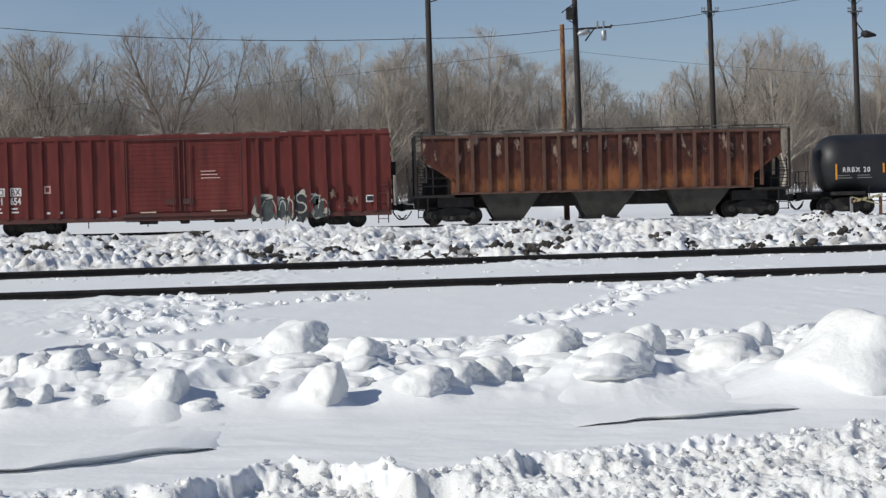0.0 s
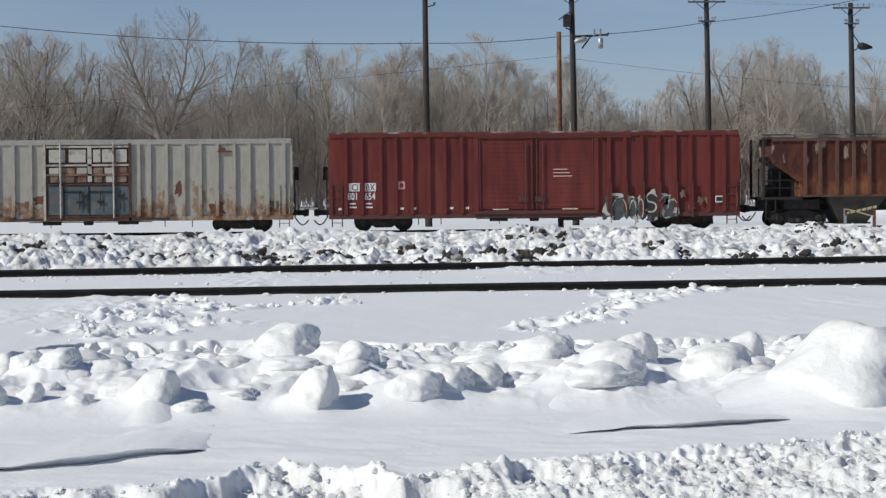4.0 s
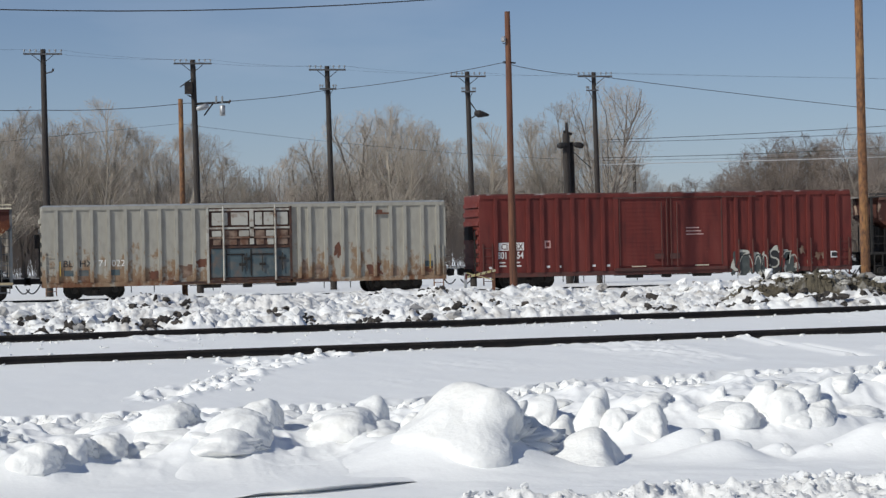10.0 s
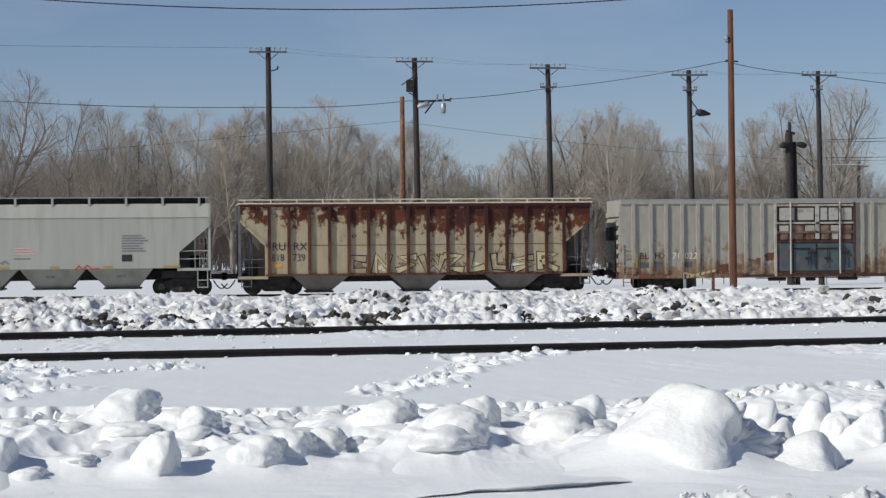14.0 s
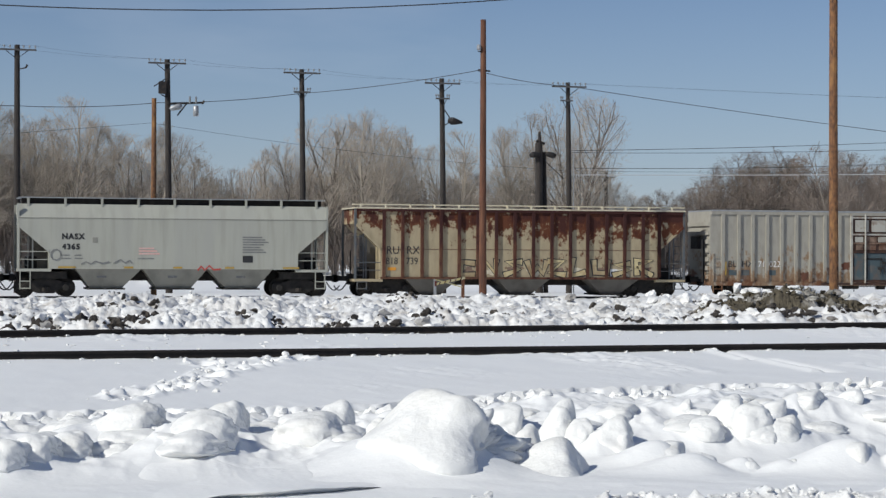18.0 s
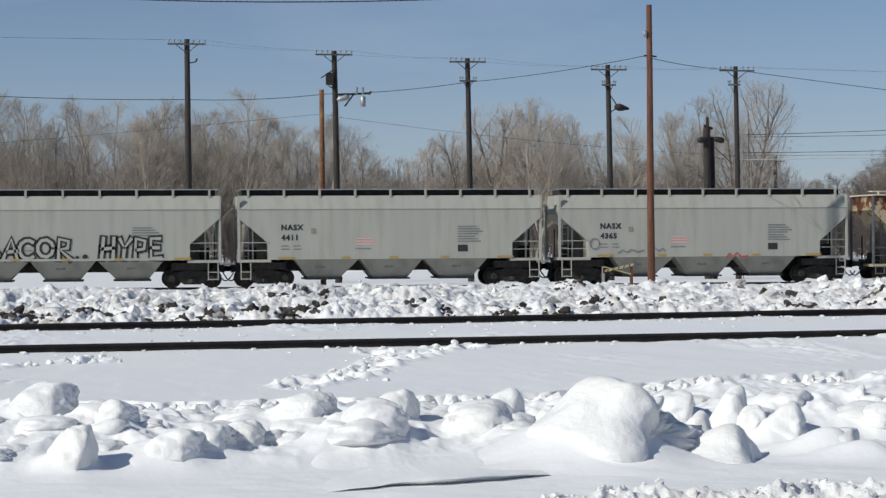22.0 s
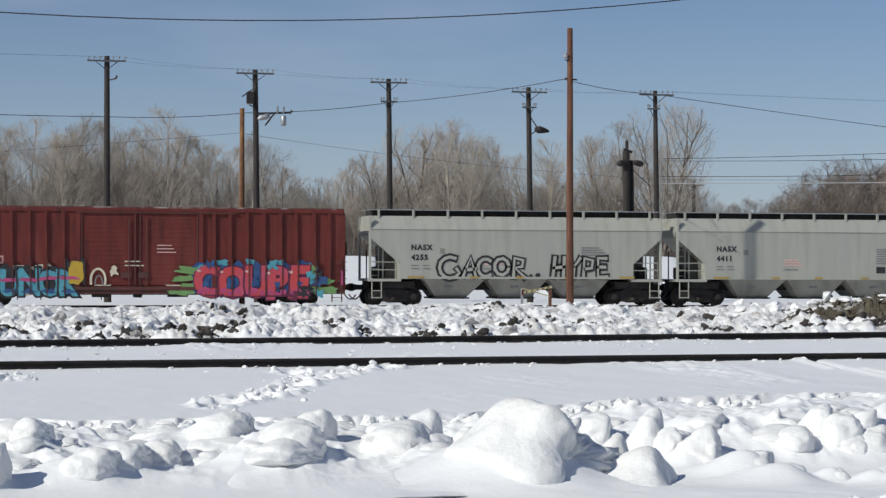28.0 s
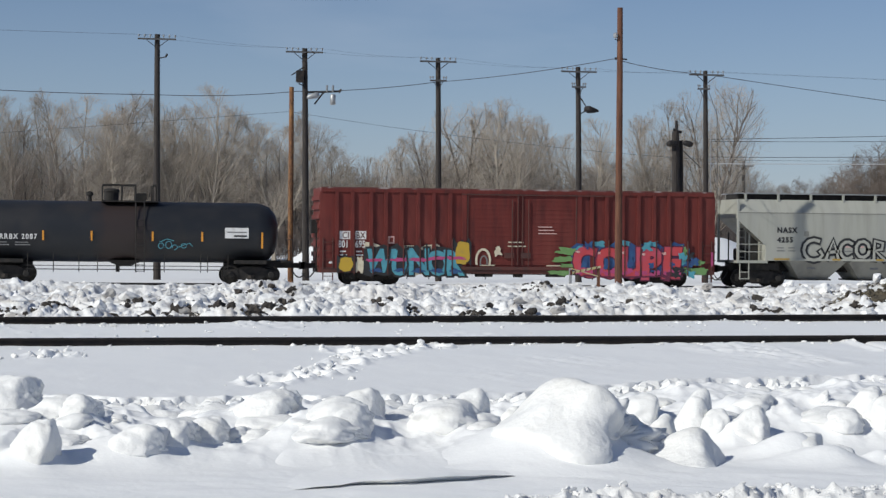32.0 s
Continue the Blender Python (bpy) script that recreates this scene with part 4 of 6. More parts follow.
def woodland():
    rng = np.random.default_rng(12)
    tree(0, -16.3, 182, 17.9, 20, "tall leafless tree with a rounded dark crown", 1.25)
    tree(1, -9.6, 186, 15.6, 140, "leafless tree with two slender trunks")
    tree(3, 59.0, 184, 17.2, 75, "leafless pale cottonwood with a rounded crown")
    tree(2, 55.5, 187, 15.5, 200, "leafless pale cottonwood with upright limbs")
    x = -62.0
    while x < 128:
        h = top_at(x) * rng.uniform(0.88, 1.08)
        if not (-23 < x < -8.5) and not (47 < x < 66 and rng.random() < 0.6):
            dark = x > 70
            kind = 5 if dark else int(rng.integers(1, 5))
            tree(kind, x, 186 + 12 * rng.random(), h, rng.random() * 360, "dark leafless roundish tree" if dark else "leafless grey-tan cottonwood with upright limbs")
        x += rng.uniform(1.4, 2.5)
    x = -62.0
    while x < 128:
        tree(int(rng.integers(1, 6)), x, 203 + 14 * rng.random(), top_at(x) * rng.uniform(0.6, 0.88), rng.random() * 360, "leafless grey-tan tree deep in the wood")
        x += rng.uniform(1.6, 2.7)
    # undergrowth
    n = 46000
    bx = -70 + 205 * rng.random(n)
    by = 188 + 34 * rng.random(n)
    bh = np.interp(bx, (-70, -5, 10, 60, 68, 76, 130), (12, 12, 10.5, 10, 6.5, 6.8, 8.0)) * (0.25 + 0.75 * rng.random(n))
    bz = bh * 0.55 * rng.random(n)
    dx, dy = rng.normal(0, 0.28, n) * bh * 0.6, rng.normal(0, 0.2, n)
    w = 0.012 + 0.02 * rng.random(n)
    v = np.stack([np.stack([bx - w, by, bz], 1), np.stack([bx + w, by, bz], 1), np.stack([bx + dx + w * 0.3, by + dy, bh], 1), np.stack([bx + dx - w * 0.3, by + dy, bh], 1)], 1)
    me = bpy.data.meshes.new("undergrowth")
    me.from_pydata(v.reshape(-1, 3).tolist(), [], np.arange(4 * n).reshape(-1, 4).tolist())
    me.materials.append(TWIG_DARK)
    tagged(new("undergrowth", me), "dense grey-brown leafless undergrowth below the trees", "bushes", kind="stuff")


woodland()


# ---- the freight train ----
TRACK_Y = 91.7
SIDE = -1.5
RED = material("oxide_red_paint", (0.14, 0.028, 0.023), 0.65, second=(0.082, 0.021, 0.019), scale=1.6, stretch=(2.2, 1, 0.5), amount=0.6, third=(0.175, 0.042, 0.034), third_scale=0.5, spec=0.25)
ROOF_RED = material("flaking_red_roof", (0.12, 0.035, 0.03), 0.7, second=(0.42, 0.38, 0.36), scale=2.2, amount=0.35)
BOARD = material("grimy_running_board", (0.05, 0.045, 0.042), 0.7, second=(0.42, 0.39, 0.36), scale=0.7, amount=0.5)
RED_DARK = material("grimy_red_sill_and_rib_shade", (0.10, 0.03, 0.024), 0.8, second=(0.055, 0.03, 0.026), scale=2, amount=0.7)
GREY_PATCH = material("chalky_grey_paint", (0.42, 0.405, 0.36), 0.7, second=(0.16, 0.085, 0.05), scale=3.2, amount=0.35, third=(0.33, 0.31, 0.27), third_scale=1.5, spec=0.25)
PALE = material("pale_grey_paint", (0.386, 0.385, 0.336), 0.6, second=(0.317, 0.316, 0.271), scale=1.3, stretch=(2.4, 1, 0.28), amount=0.6, third=(0.36, 0.36, 0.325), third_scale=0.4, spec=0.3)
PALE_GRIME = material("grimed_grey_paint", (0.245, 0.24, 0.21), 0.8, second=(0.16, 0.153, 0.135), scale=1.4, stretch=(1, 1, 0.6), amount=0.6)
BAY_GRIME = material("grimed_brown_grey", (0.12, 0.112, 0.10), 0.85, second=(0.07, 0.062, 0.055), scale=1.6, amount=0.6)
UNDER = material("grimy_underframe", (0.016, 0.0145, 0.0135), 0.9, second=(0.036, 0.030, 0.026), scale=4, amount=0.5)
WHEEL = material("wheel_steel", (0.02, 0.018, 0.016), 0.75, 0.3, second=(0.05, 0.038, 0.03), scale=6)
TANK_BLACK = material("tank_black", (0.014, 0.016, 0.02), 0.5, second=(0.024, 0.024, 0.026), scale=1.0, amount=0.5, third=(0.03, 0.027, 0.026), third_scale=0.4, spec=0.4)
WHITE = material("white_paint", (0.75, 0.74, 0.72), 0.6, second=(0.62, 0.6, 0.57), scale=5)
BLACK = material("black_paint", (0.02, 0.02, 0.022), 0.6, second=(0.03, 0.03, 0.03))
YELLOW = material("yellow_reflector", (0.42, 0.27, 0.05), 0.5, second=(0.3, 0.2, 0.06), scale=6)
ORANGE = material("orange_reflector", (0.72, 0.30, 0.03), 0.5, second=(0.6, 0.26, 0.04), scale=6)
REDSIGN = material("red_paint", (0.5, 0.05, 0.04), 0.6, second=(0.4, 0.06, 0.05), scale=6)
PINK_FADE = material("faded_red_paint", (0.62, 0.36, 0.32), 0.7, second=(0.6, 0.5, 0.47), scale=8)
GREYINK = material("grey_ink", (0.17, 0.17, 0.17), 0.7, second=(0.26, 0.26, 0.25), scale=6)
BLUEGREY = material("slate_blue_paint", (0.06, 0.088, 0.10), 0.75, second=(0.13, 0.09, 0.07), scale=3.0, amount=0.45, third=(0.11, 0.13, 0.13), third_scale=1.5)
RUSTPALE = material("rusty_beige_paint", (0.24, 0.165, 0.12), 0.8, second=(0.07, 0.034, 0.024), scale=3.2, amount=0.8, third=(0.13, 0.06, 0.035), third_scale=1.6)
BROWN_DARK = material("dark_rust_brown", (0.05, 0.026, 0.02), 0.85, second=(0.11, 0.05, 0.03), scale=3)
BROWN = material("rust_brown", (0.13, 0.05, 0.03), 0.85, second=(0.07, 0.035, 0.026), scale=2.5)
TEAL = material("teal_spray", (0.07, 0.27, 0.34), 0.6, second=(0.09, 0.36, 0.43), scale=4)
MAGENTA = material("pink_spray", (0.42, 0.06, 0.17), 0.6, second=(0.33, 0.05, 0.14), scale=4)
WINE = material("wine_spray", (0.12, 0.018, 0.045), 0.6, second=(0.07, 0.02, 0.06), scale=4)
CORAL = material("coral_spray", (0.50, 0.055, 0.06), 0.6, second=(0.46, 0.08, 0.14), scale=1.4, amount=0.7)
BLUE = material("blue_spray", (0.025, 0.065, 0.18), 0.6, second=(0.03, 0.11, 0.24), scale=4)
GREEN = material("green_spray", (0.14, 0.27, 0.09), 0.6, second=(0.2, 0.34, 0.14), scale=4)
GOLD = material("yellow_spray", (0.48, 0.31, 0.03), 0.6, second=(0.4, 0.26, 0.05), scale=4)
PALE_SPRAY = material("pale_grey_spray", (0.48, 0.47, 0.41), 0.7, second=(0.28, 0.25, 0.2), scale=3, amount=0.5)
TAN_SPRAY = material("tan_spray", (0.42, 0.34, 0.2), 0.7, second=(0.24, 0.15, 0.08), scale=3, amount=0.6)
YELLOW_CREAM = material("yellowed_cream_spray", (0.55, 0.46, 0.26), 0.7, second=(0.42, 0.31, 0.16), scale=4, amount=0.6)
CREAM = material("cream_spray", (0.62, 0.56, 0.42), 0.7, second=(0.5, 0.42, 0.3), scale=5)
GREYGREEN = material("grey_green_spray", (0.05, 0.06, 0.057), 0.7, second=(0.09, 0.10, 0.095), scale=4)


def rusted(name, paint, rust, deep, low, high, streak, cover, glow=None, weight=0.42, sc=1.6, lean=None, pale=None):
    """Paint eaten by rust: heavy near the top, in drips and blotches, thin lower down."""
    m = material(name, paint, 0.85, second=tuple(c * 0.8 for c in paint), scale=2.0, stretch=(2, 1, 0.7), amount=0.6, spec=0.2)
    nt = m.node_tree
    n, l = nt.nodes, nt.links
    bsdf = n["Principled BSDF"]
    base = bsdf.inputs["Base Color"].links[0].from_socket
    co = n["Texture Coordinate"] if "Texture Coordinate" in n else n.new("ShaderNodeTexCoord")
    sep = n.new("ShaderNodeSeparateXYZ")
    l.new(co.outputs["Object"], sep.inputs[0])
    height = n.new("ShaderNodeMapRange")
    height.inputs["From Min"].default_value, height.inputs["From Max"].default_value = low, high
    l.new(sep.outputs["Z"], height.inputs[0])
    rise = height.outputs[0]
    if lean:
        along, both = n.new("ShaderNodeMapRange"), n.new("ShaderNodeMath")
        along.inputs["From Min"].default_value, along.inputs["From Max"].default_value, along.inputs["To Max"].default_value = lean
        l.new(sep.outputs["X"], along.inputs[0])
        l.new(rise, both.inputs[0])
        l.new(along.outputs[0], both.inputs[1])
        rise = both.outputs[0]
    mp = n.new("ShaderNodeMapping")
    mp.inputs["Scale"].default_value = streak
    l.new(co.outputs["Object"], mp.inputs[0])

    def layer(last, col, sc, bias, width, weight):
        tex = n.new("ShaderNodeTexNoise")
        tex.inputs["Scale"].default_value, tex.inputs["Detail"].default_value, tex.inputs["Roughness"].default_value = sc, 8, 0.65
        l.new(mp.outputs[0], tex.inputs["Vector"])
        add = n.new("ShaderNodeMath")
        add.operation = "MULTIPLY_ADD"
        l.new(rise, add.inputs[0])
        add.inputs[1].default_value = weight
        l.new(tex.outputs["Fac"], add.inputs[2])
        mr = n.new("ShaderNodeMapRange")
        mr.inputs["From Min"].default_value, mr.inputs["From Max"].default_value = bias, bias + width
        l.new(add.outputs[0], mr.inputs[0])
        mix = n.new("ShaderNodeMix")
        mix.data_type = "RGBA"
        l.new(mr.outputs[0], mix.inputs["Factor"])
        l.new(last, mix.inputs["A"])
        mix.inputs["B"].default_value = (*col, 1)
        return mix.outputs["Result"]

    out = base
    if glow:
        out = layer(out, glow, 0.8, 0.43, 0.16, -0.24)
    out = layer(out, rust, sc, cover, 0.08, weight)
    out = layer(out, deep, sc * 0.5, cover + 0.09, 0.12, weight)
    if pale:
        out = layer(out, pale, sc, 0.76, 0.08, 0.2)
    l.new(out, bsdf.inputs["Base Color"])
    return m


RUST_CREAM = rusted("rust_eaten_cream_paint", (0.41, 0.34, 0.225), (0.12, 0.042, 0.022), (0.06, 0.022, 0.018), 2.2, 3.7, (1.25, 1, 1.0), 0.67, weight=0.27, sc=2.4, lean=(-5.5, 2.0, 0.34))
RUST_RIB = rusted("rusted_rib_paint", (0.125, 0.066, 0.042), (0.10, 0.042, 0.028), (0.05, 0.02, 0.018), 0.8, 3.9, (2.5, 1, 0.9), 0.53, weight=0.28, sc=2.4, lean=(-4.5, 1.5, 0.42))
RUST_DARK = rusted("deep_rusted_brown", (0.10, 0.037, 0.025), (0.06, 0.025, 0.021), (0.034, 0.018, 0.016), 1.9, 3.3, (1.3, 1, 0.55), 0.64, weight=0.22, pale=(0.34, 0.25, 0.19), glow=(0.25, 0.098, 0.043))
RUST_DARK_RIB = material("brown_rib_paint", (0.12, 0.058, 0.04), 0.85, second=(0.06, 0.03, 0.022), scale=2.5, stretch=(1, 1, 0.5), amount=0.6)
GREY_RUST = rusted("rust_stained_grey_paint", (0.35, 0.33, 0.285), (0.25, 0.17, 0.11), (0.15, 0.07, 0.04), 3.4, 0.2, (1.5, 1, 0.9), 0.745)


def lettering(text, size, x, z, mat, parent, y=SIDE - 0.012, name="lettering", fat=0.0, shear=0.0, squeeze=1.0, label="", spacing=1.0, align="LEFT"):
    """Flat letters on a car's side."""
    cu = bpy.data.curves.new(name, "FONT")
    cu.body, cu.size, cu.offset, cu.shear, cu.space_character = text, size, fat, shear, spacing
    cu.align_x = align
    cu.resolution_u = 3
    tmp = bpy.data.objects.new(name, cu)
    scene.collection.objects.link(tmp)
    me = bpy.data.meshes.new_from_object(tmp.evaluated_get(bpy.context.evaluated_depsgraph_get()))
    bpy.data.objects.remove(tmp)
    me.name = name
    me.materials.clear()
    me.materials.append(mat)
    me.transform(Matrix.Translation((x, y, z)) @ pose(0, 0, 0, 90) @ Matrix.Diagonal((squeeze, 1, 1, 1)))
    return part(name, me, mat, parent, label)


def plate(name, parent, x0, x1, z0, z1, mat, y=SIDE - 0.008, label=""):
    return part(name, Shape().box(x0, x1, y - 0.004, y + 0.004, z0, z1), mat, parent, label)


def bars(parent, x, z, w, rows, mat, gap=0.11, h=0.055, y=SIDE - 0.008, name="small_lettering"):
    """Small lettering that cannot be read: plain bars."""
    s = Shape()
    for k in range(rows):
        s.box(x, x + w * (0.75 + 0.25 * ((k * 37) % 5) / 4), y - 0.004, y + 0.004, z - k * gap, z - k * gap + h)
    return part(name, s, mat, parent)


def side_frame_mesh():
    pts = [(-1.22, 0.34), (-1.22, 0.58), (-0.75, 0.66), (-0.35, 0.78), (0.35, 0.78), (0.75, 0.66), (1.22, 0.58), (1.22, 0.34), (0.98, 0.30), (0.62, 0.34), (0.36, 0.16), (-0.36, 0.16), (-0.62, 0.34), (-0.98, 0.30)]
    s = Shape().extrude([(x, z) for x, z in pts[::-1]][::-1], -0.06, 0.06)
    for sx in (-0.89, 0.89):
        s.lathe([(0, 0.15), (0.12, 0.15), (0.15, 0.11)], (sx, -0.06, 0.42), (0, -1, 0), 12)
    return s.data("side_frame", UNDER)


def wheelset_mesh():
    s = Shape()
    s.lathe([(-1.1, 0.07), (-0.76, 0.08), (0.76, 0.08), (1.1, 0.07)], (0, 0, 0), (0, 1, 0), 10)
    for sy in (-1, 1):
        a = sy * 0.72
        s.lathe([(-0.065, 0.33), (-0.065, 0.42), (0.065, 0.42), (0.065, 0.34), (0.02, 0.31), (0.02, 0.14), (0.06, 0.12), (0.06, 0.07)], (0, a, 0), (0, -1 if sy < 0 else 1, 0), 24)
        for k in range(2):
            s.box(-0.03, 0.03, a - 0.05, a + 0.05, 0.16 if k else -0.28, 0.28 if k else -0.16)
    return s.data("wheelset", WHEEL, False)


SIDE_FRAME, WHEELSET = side_frame_mesh(), wheelset_mesh()
BOLSTER = Shape().box(-0.24, 0.24, -1.05, 1.05, 0.4, 0.72, 0.05).box(-0.9, -0.8, -0.6, 0.6, 0.35, 0.45).box(0.8, 0.9, -0.6, 0.6, 0.35, 0.45).data("truck_bolster", UNDER)
SPRINGS = Shape().lathe([(0, 0.2), (0.04, 0.21), (0.08, 0.2), (0.12, 0.21), (0.16, 0.2), (0.2, 0.21)], (0, 0, 0.22), (0, 0, 1), 10).data("spring_nest", WHEEL)
cars, wheelsets = [], []


def truck(car, x):
    t = part("truck", BOLSTER, None, car, "grimy black four-wheel truck")
    t.location.x = x
    for y in (-1.0, 1.0):
        f = part("side_frame", SIDE_FRAME, None, t)
        f.matrix_local = pose(0, y, 0, 0, 0, 0 if y < 0 else 180)
    for y in (-1.0, 1.0):
        part("spring_nest", SPRINGS, None, t).location.y = y
    for dx in (-0.89, 0.89):
        w = part("wheelset", WHEELSET, None, t)
        wheelsets.append((w, dx))


def coupler(car, end, sgn):
    s = Shape().box(min(end, end + sgn * 0.55), max(end, end + sgn * 0.55), -0.12, 0.12, 0.72, 0.96)
    s.extrude([(end + sgn * 0.5, 0.66), (end + sgn * 0.72, 0.7), (end + sgn * 0.74, 0.98), (end + sgn * 0.5, 1.02)][:: 1 if sgn > 0 else -1], -0.2, 0.2)
    part("coupler", s, UNDER, car)
    h = Shape()
    pts = [(end + sgn * (0.1 + 0.62 * k / 6), -0.45, 0.68 - 0.38 * math.sin(math.pi * k / 7)) for k in range(7)]
    h.path(pts, 0.03, 6)
    part("air_hose", h, BLACK, car)


def ladder(car, x, y, z0, z1, w, rungs, mat, name="ladder"):
    s = Shape()
    for dx in (-w / 2, w / 2):
        s.box(x + dx - 0.025, x + dx + 0.025, y - 0.05, y, z0, z1)
    for k in range(rungs):
        z = z0 + (z1 - z0) * (k + 0.5) / rungs
        s.tube((x - w / 2, y - 0.06, z), (x + w / 2, y - 0.06, z), 0.016, n=5)
    part(name, s, mat, car)


def start_car(name, centre, label):
    car = thing(name, pose(centre, TRACK_Y, 0), label, "freight car", "cars of the freight train")
    cars.append((car, centre))
    return car


def box_body(car, half, top, bottom, mat, mat_sill, ribs, rib_w=0.16, roof=None):
    """A boxcar's shell: walls, roof, sills, corrugated ends, ribs, couplers and trucks."""
    eaves = top - 0.2
    part("body", Shape().box(-half, half, SIDE, -SIDE, bottom + 0.2, eaves), mat, car)
    r = Shape().extrude([(-half, eaves), (half, eaves), (half, top - 0.05), (-half, top - 0.05)], SIDE - 0.05, -SIDE + 0.05)
    part("top_rail", r, mat, car)
    n, line = 15, [(half, top - 0.048), (-half, top - 0.048)]
    for k in range(n):
        a, b = -half + 2 * half * k / n, -half + 2 * half * (k + 1) / n
        line = line + [(a, top), (a + 0.04, top + 0.018), (b - 0.04, top + 0.018), (b - 0.001, top)]
    part("roof", Shape().extrude(line[::-1], SIDE - 0.02, -SIDE + 0.02), roof or GALV, car, "weathered ribbed roof sheets")
    part("side_sill", Shape().box(-half, half, SIDE - 0.045, -SIDE + 0.045, bottom, bottom + 0.198), mat_sill, car)
    part("centre_sill", Shape().box(-half, half, -0.35, 0.35, bottom - 0.02, bottom + 0.16).tube((-2.0, -1.0, 0.5), (-1.2, -1.0, 0.5), 0.11, n=10).box(-0.2, 0.2, -1.1, -0.8, 0.38, 0.58, 0.04).tube((1.3, -1.0, 0.5), (2.2, -1.0, 0.5), 0.1, n=10).tube((-2.6, -1.0, 0.52), (2.8, -1.0, 0.52), 0.02, n=5), UNDER, car)
    rib = Shape().extrude([(-rib_w / 2, bottom + 0.2), (rib_w / 2, bottom + 0.2), (rib_w / 2, eaves), (-rib_w / 2, eaves)], SIDE - 0.09, SIDE + 0.01).data("side_rib", mat)
    for x in ribs:
        o = part("side_rib", rib, None, car)
        o.location.x = x
    for sgn in (-1, 1):
        e = Shape()
        z = bottom + 0.3
        while z < eaves - 0.2:
            e.box(min(sgn * half, sgn * (half + 0.09)), max(sgn * half, sgn * (half + 0.09)), SIDE + 0.12, -SIDE - 0.12, z, z + 0.2)
            z += 0.42
        e.box(min(sgn * half, sgn * (half + 0.05)), max(sgn * half, sgn * (half + 0.05)), SIDE, SIDE + 0.1, bottom, eaves)
        part("end_ribs", e, mat, car)
        lad = Shape()
        for k in range(5):
            lad.tube((sgn * (half + 0.14), SIDE + 0.15, bottom + 0.3 + 0.38 * k), (sgn * (half + 0.14), SIDE + 0.6, bottom + 0.3 + 0.38 * k), 0.018, n=5)
        lad.box(*sorted((sgn * (half + 0.1), sgn * (half + 0.16))), SIDE + 0.6, SIDE + 0.64, bottom + 0.1, bottom + 2.2)
        lad.box(*sorted((sgn * (half + 0.09), sgn * (half + 0.3))), -0.4, 0.4, 2.3, 2.9)
        part("end_ladder", lad, UNDER, car)
        ladder(car, sgn * (half - 0.32), SIDE, bottom - 0.35, bottom + 1.55, 0.44, 5, mat_sill)
        plate("reflector", car, sgn * (half - 0.72) - 0.028, sgn * (half - 0.72) + 0.028, 1.05, 1.7, YELLOW, SIDE - 0.076)
        coupler(car, sgn * half, sgn)
        truck(car, sgn * 6.75)
    for k, x in enumerate((-5.2, -4.2, -1.6, 3.4, 4.6)):
        part("brake_strap", Shape().tube((x, SIDE + 0.1, bottom + 0.02), (x, SIDE + 0.1, 0.28), 0.022, n=5), UNDER, car)


def red_boxcar(centre, label):
    car = start_car("boxcar", centre, label)
    ribs = [-8.41, -7.71, -6.87, -6.2, -5.49, -4.73, -4.03, -3.27, 3.3, 4.01, 4.76, 5.51, 6.25, 6.95, 7.76, 8.45]
    box_body(car, 9.12, 4.36, 0.55, RED, RED_DARK, ribs, roof=ROOF_RED)
    for x0, x1 in ((-2.49, -0.12), (0.04, 2.6)):
        door = part("door", Shape().box(x0, x1, SIDE - 0.03, SIDE + 0.01, 0.95, 4.08), RED, car, "red corrugated plug door")
        s = Shape()
        for k in range(15):
            z = 1.05 + 0.2 * k
            s.extrude([(x0 + 0.12, z), (x1 - 0.12, z), (x1 - 0.12, z + 0.1), (x0 + 0.12, z + 0.1)], SIDE - 0.042, SIDE - 0.02)
        part("corrugation", s, RED, door)
        for a in (x0, x1 - 0.05):
            part("door_edge", Shape().box(a, a + 0.05, SIDE - 0.08, SIDE - 0.02, 0.95, 4.08), RED_DARK, door)
        xm = x1 - 0.3 if x0 < -1 else x0 + 0.3
        part("door_lock", Shape().tube((xm, SIDE - 0.1, 0.9), (xm, SIDE - 0.1, 3.9), 0.025, n=6).box(xm - 0.35, xm + 0.1, SIDE - 0.11, SIDE - 0.05, 1.25, 1.5), RED_DARK, door)
    for x in (-2.62, 2.72):
        part("door_post", Shape().box(x - 0.1, x + 0.1, SIDE - 0.085, SIDE, 0.75, 4.16), RED, car)
    part("door_track", Shape().box(-2.75, 2.8, SIDE - 0.11, SIDE - 0.046, 0.72, 0.86), RED_DARK, car)
    part("door_track", Shape().box(-2.75, 4.3, SIDE - 0.1, SIDE, 4.09, 4.15), RED_DARK, car, "upper door track")
    bars(car, 0.8, 2.66, 0.85, 3, PINK_FADE, 0.15, 0.045, SIDE - 0.06)
    plate("stencil_box", car, -6.08, -5.8, 1.86, 2.2, PINK_FADE, SIDE - 0.006)
    plate("stencil_centre", car, -6.02, -5.86, 1.93, 2.13, RED, SIDE - 0.016)
    for x in (-8.75, -6.0, -5.45, -3.8, -3.1):
        plate("stencil", car, x, x + 0.15, 0.95, 1.05, WHITE, SIDE - 0.006)
    for x in (-1.9, 1.2):
        plate("stencil", car, x, x + 0.7, 0.9, 0.95, CREAM, SIDE - 0.06)
    return car


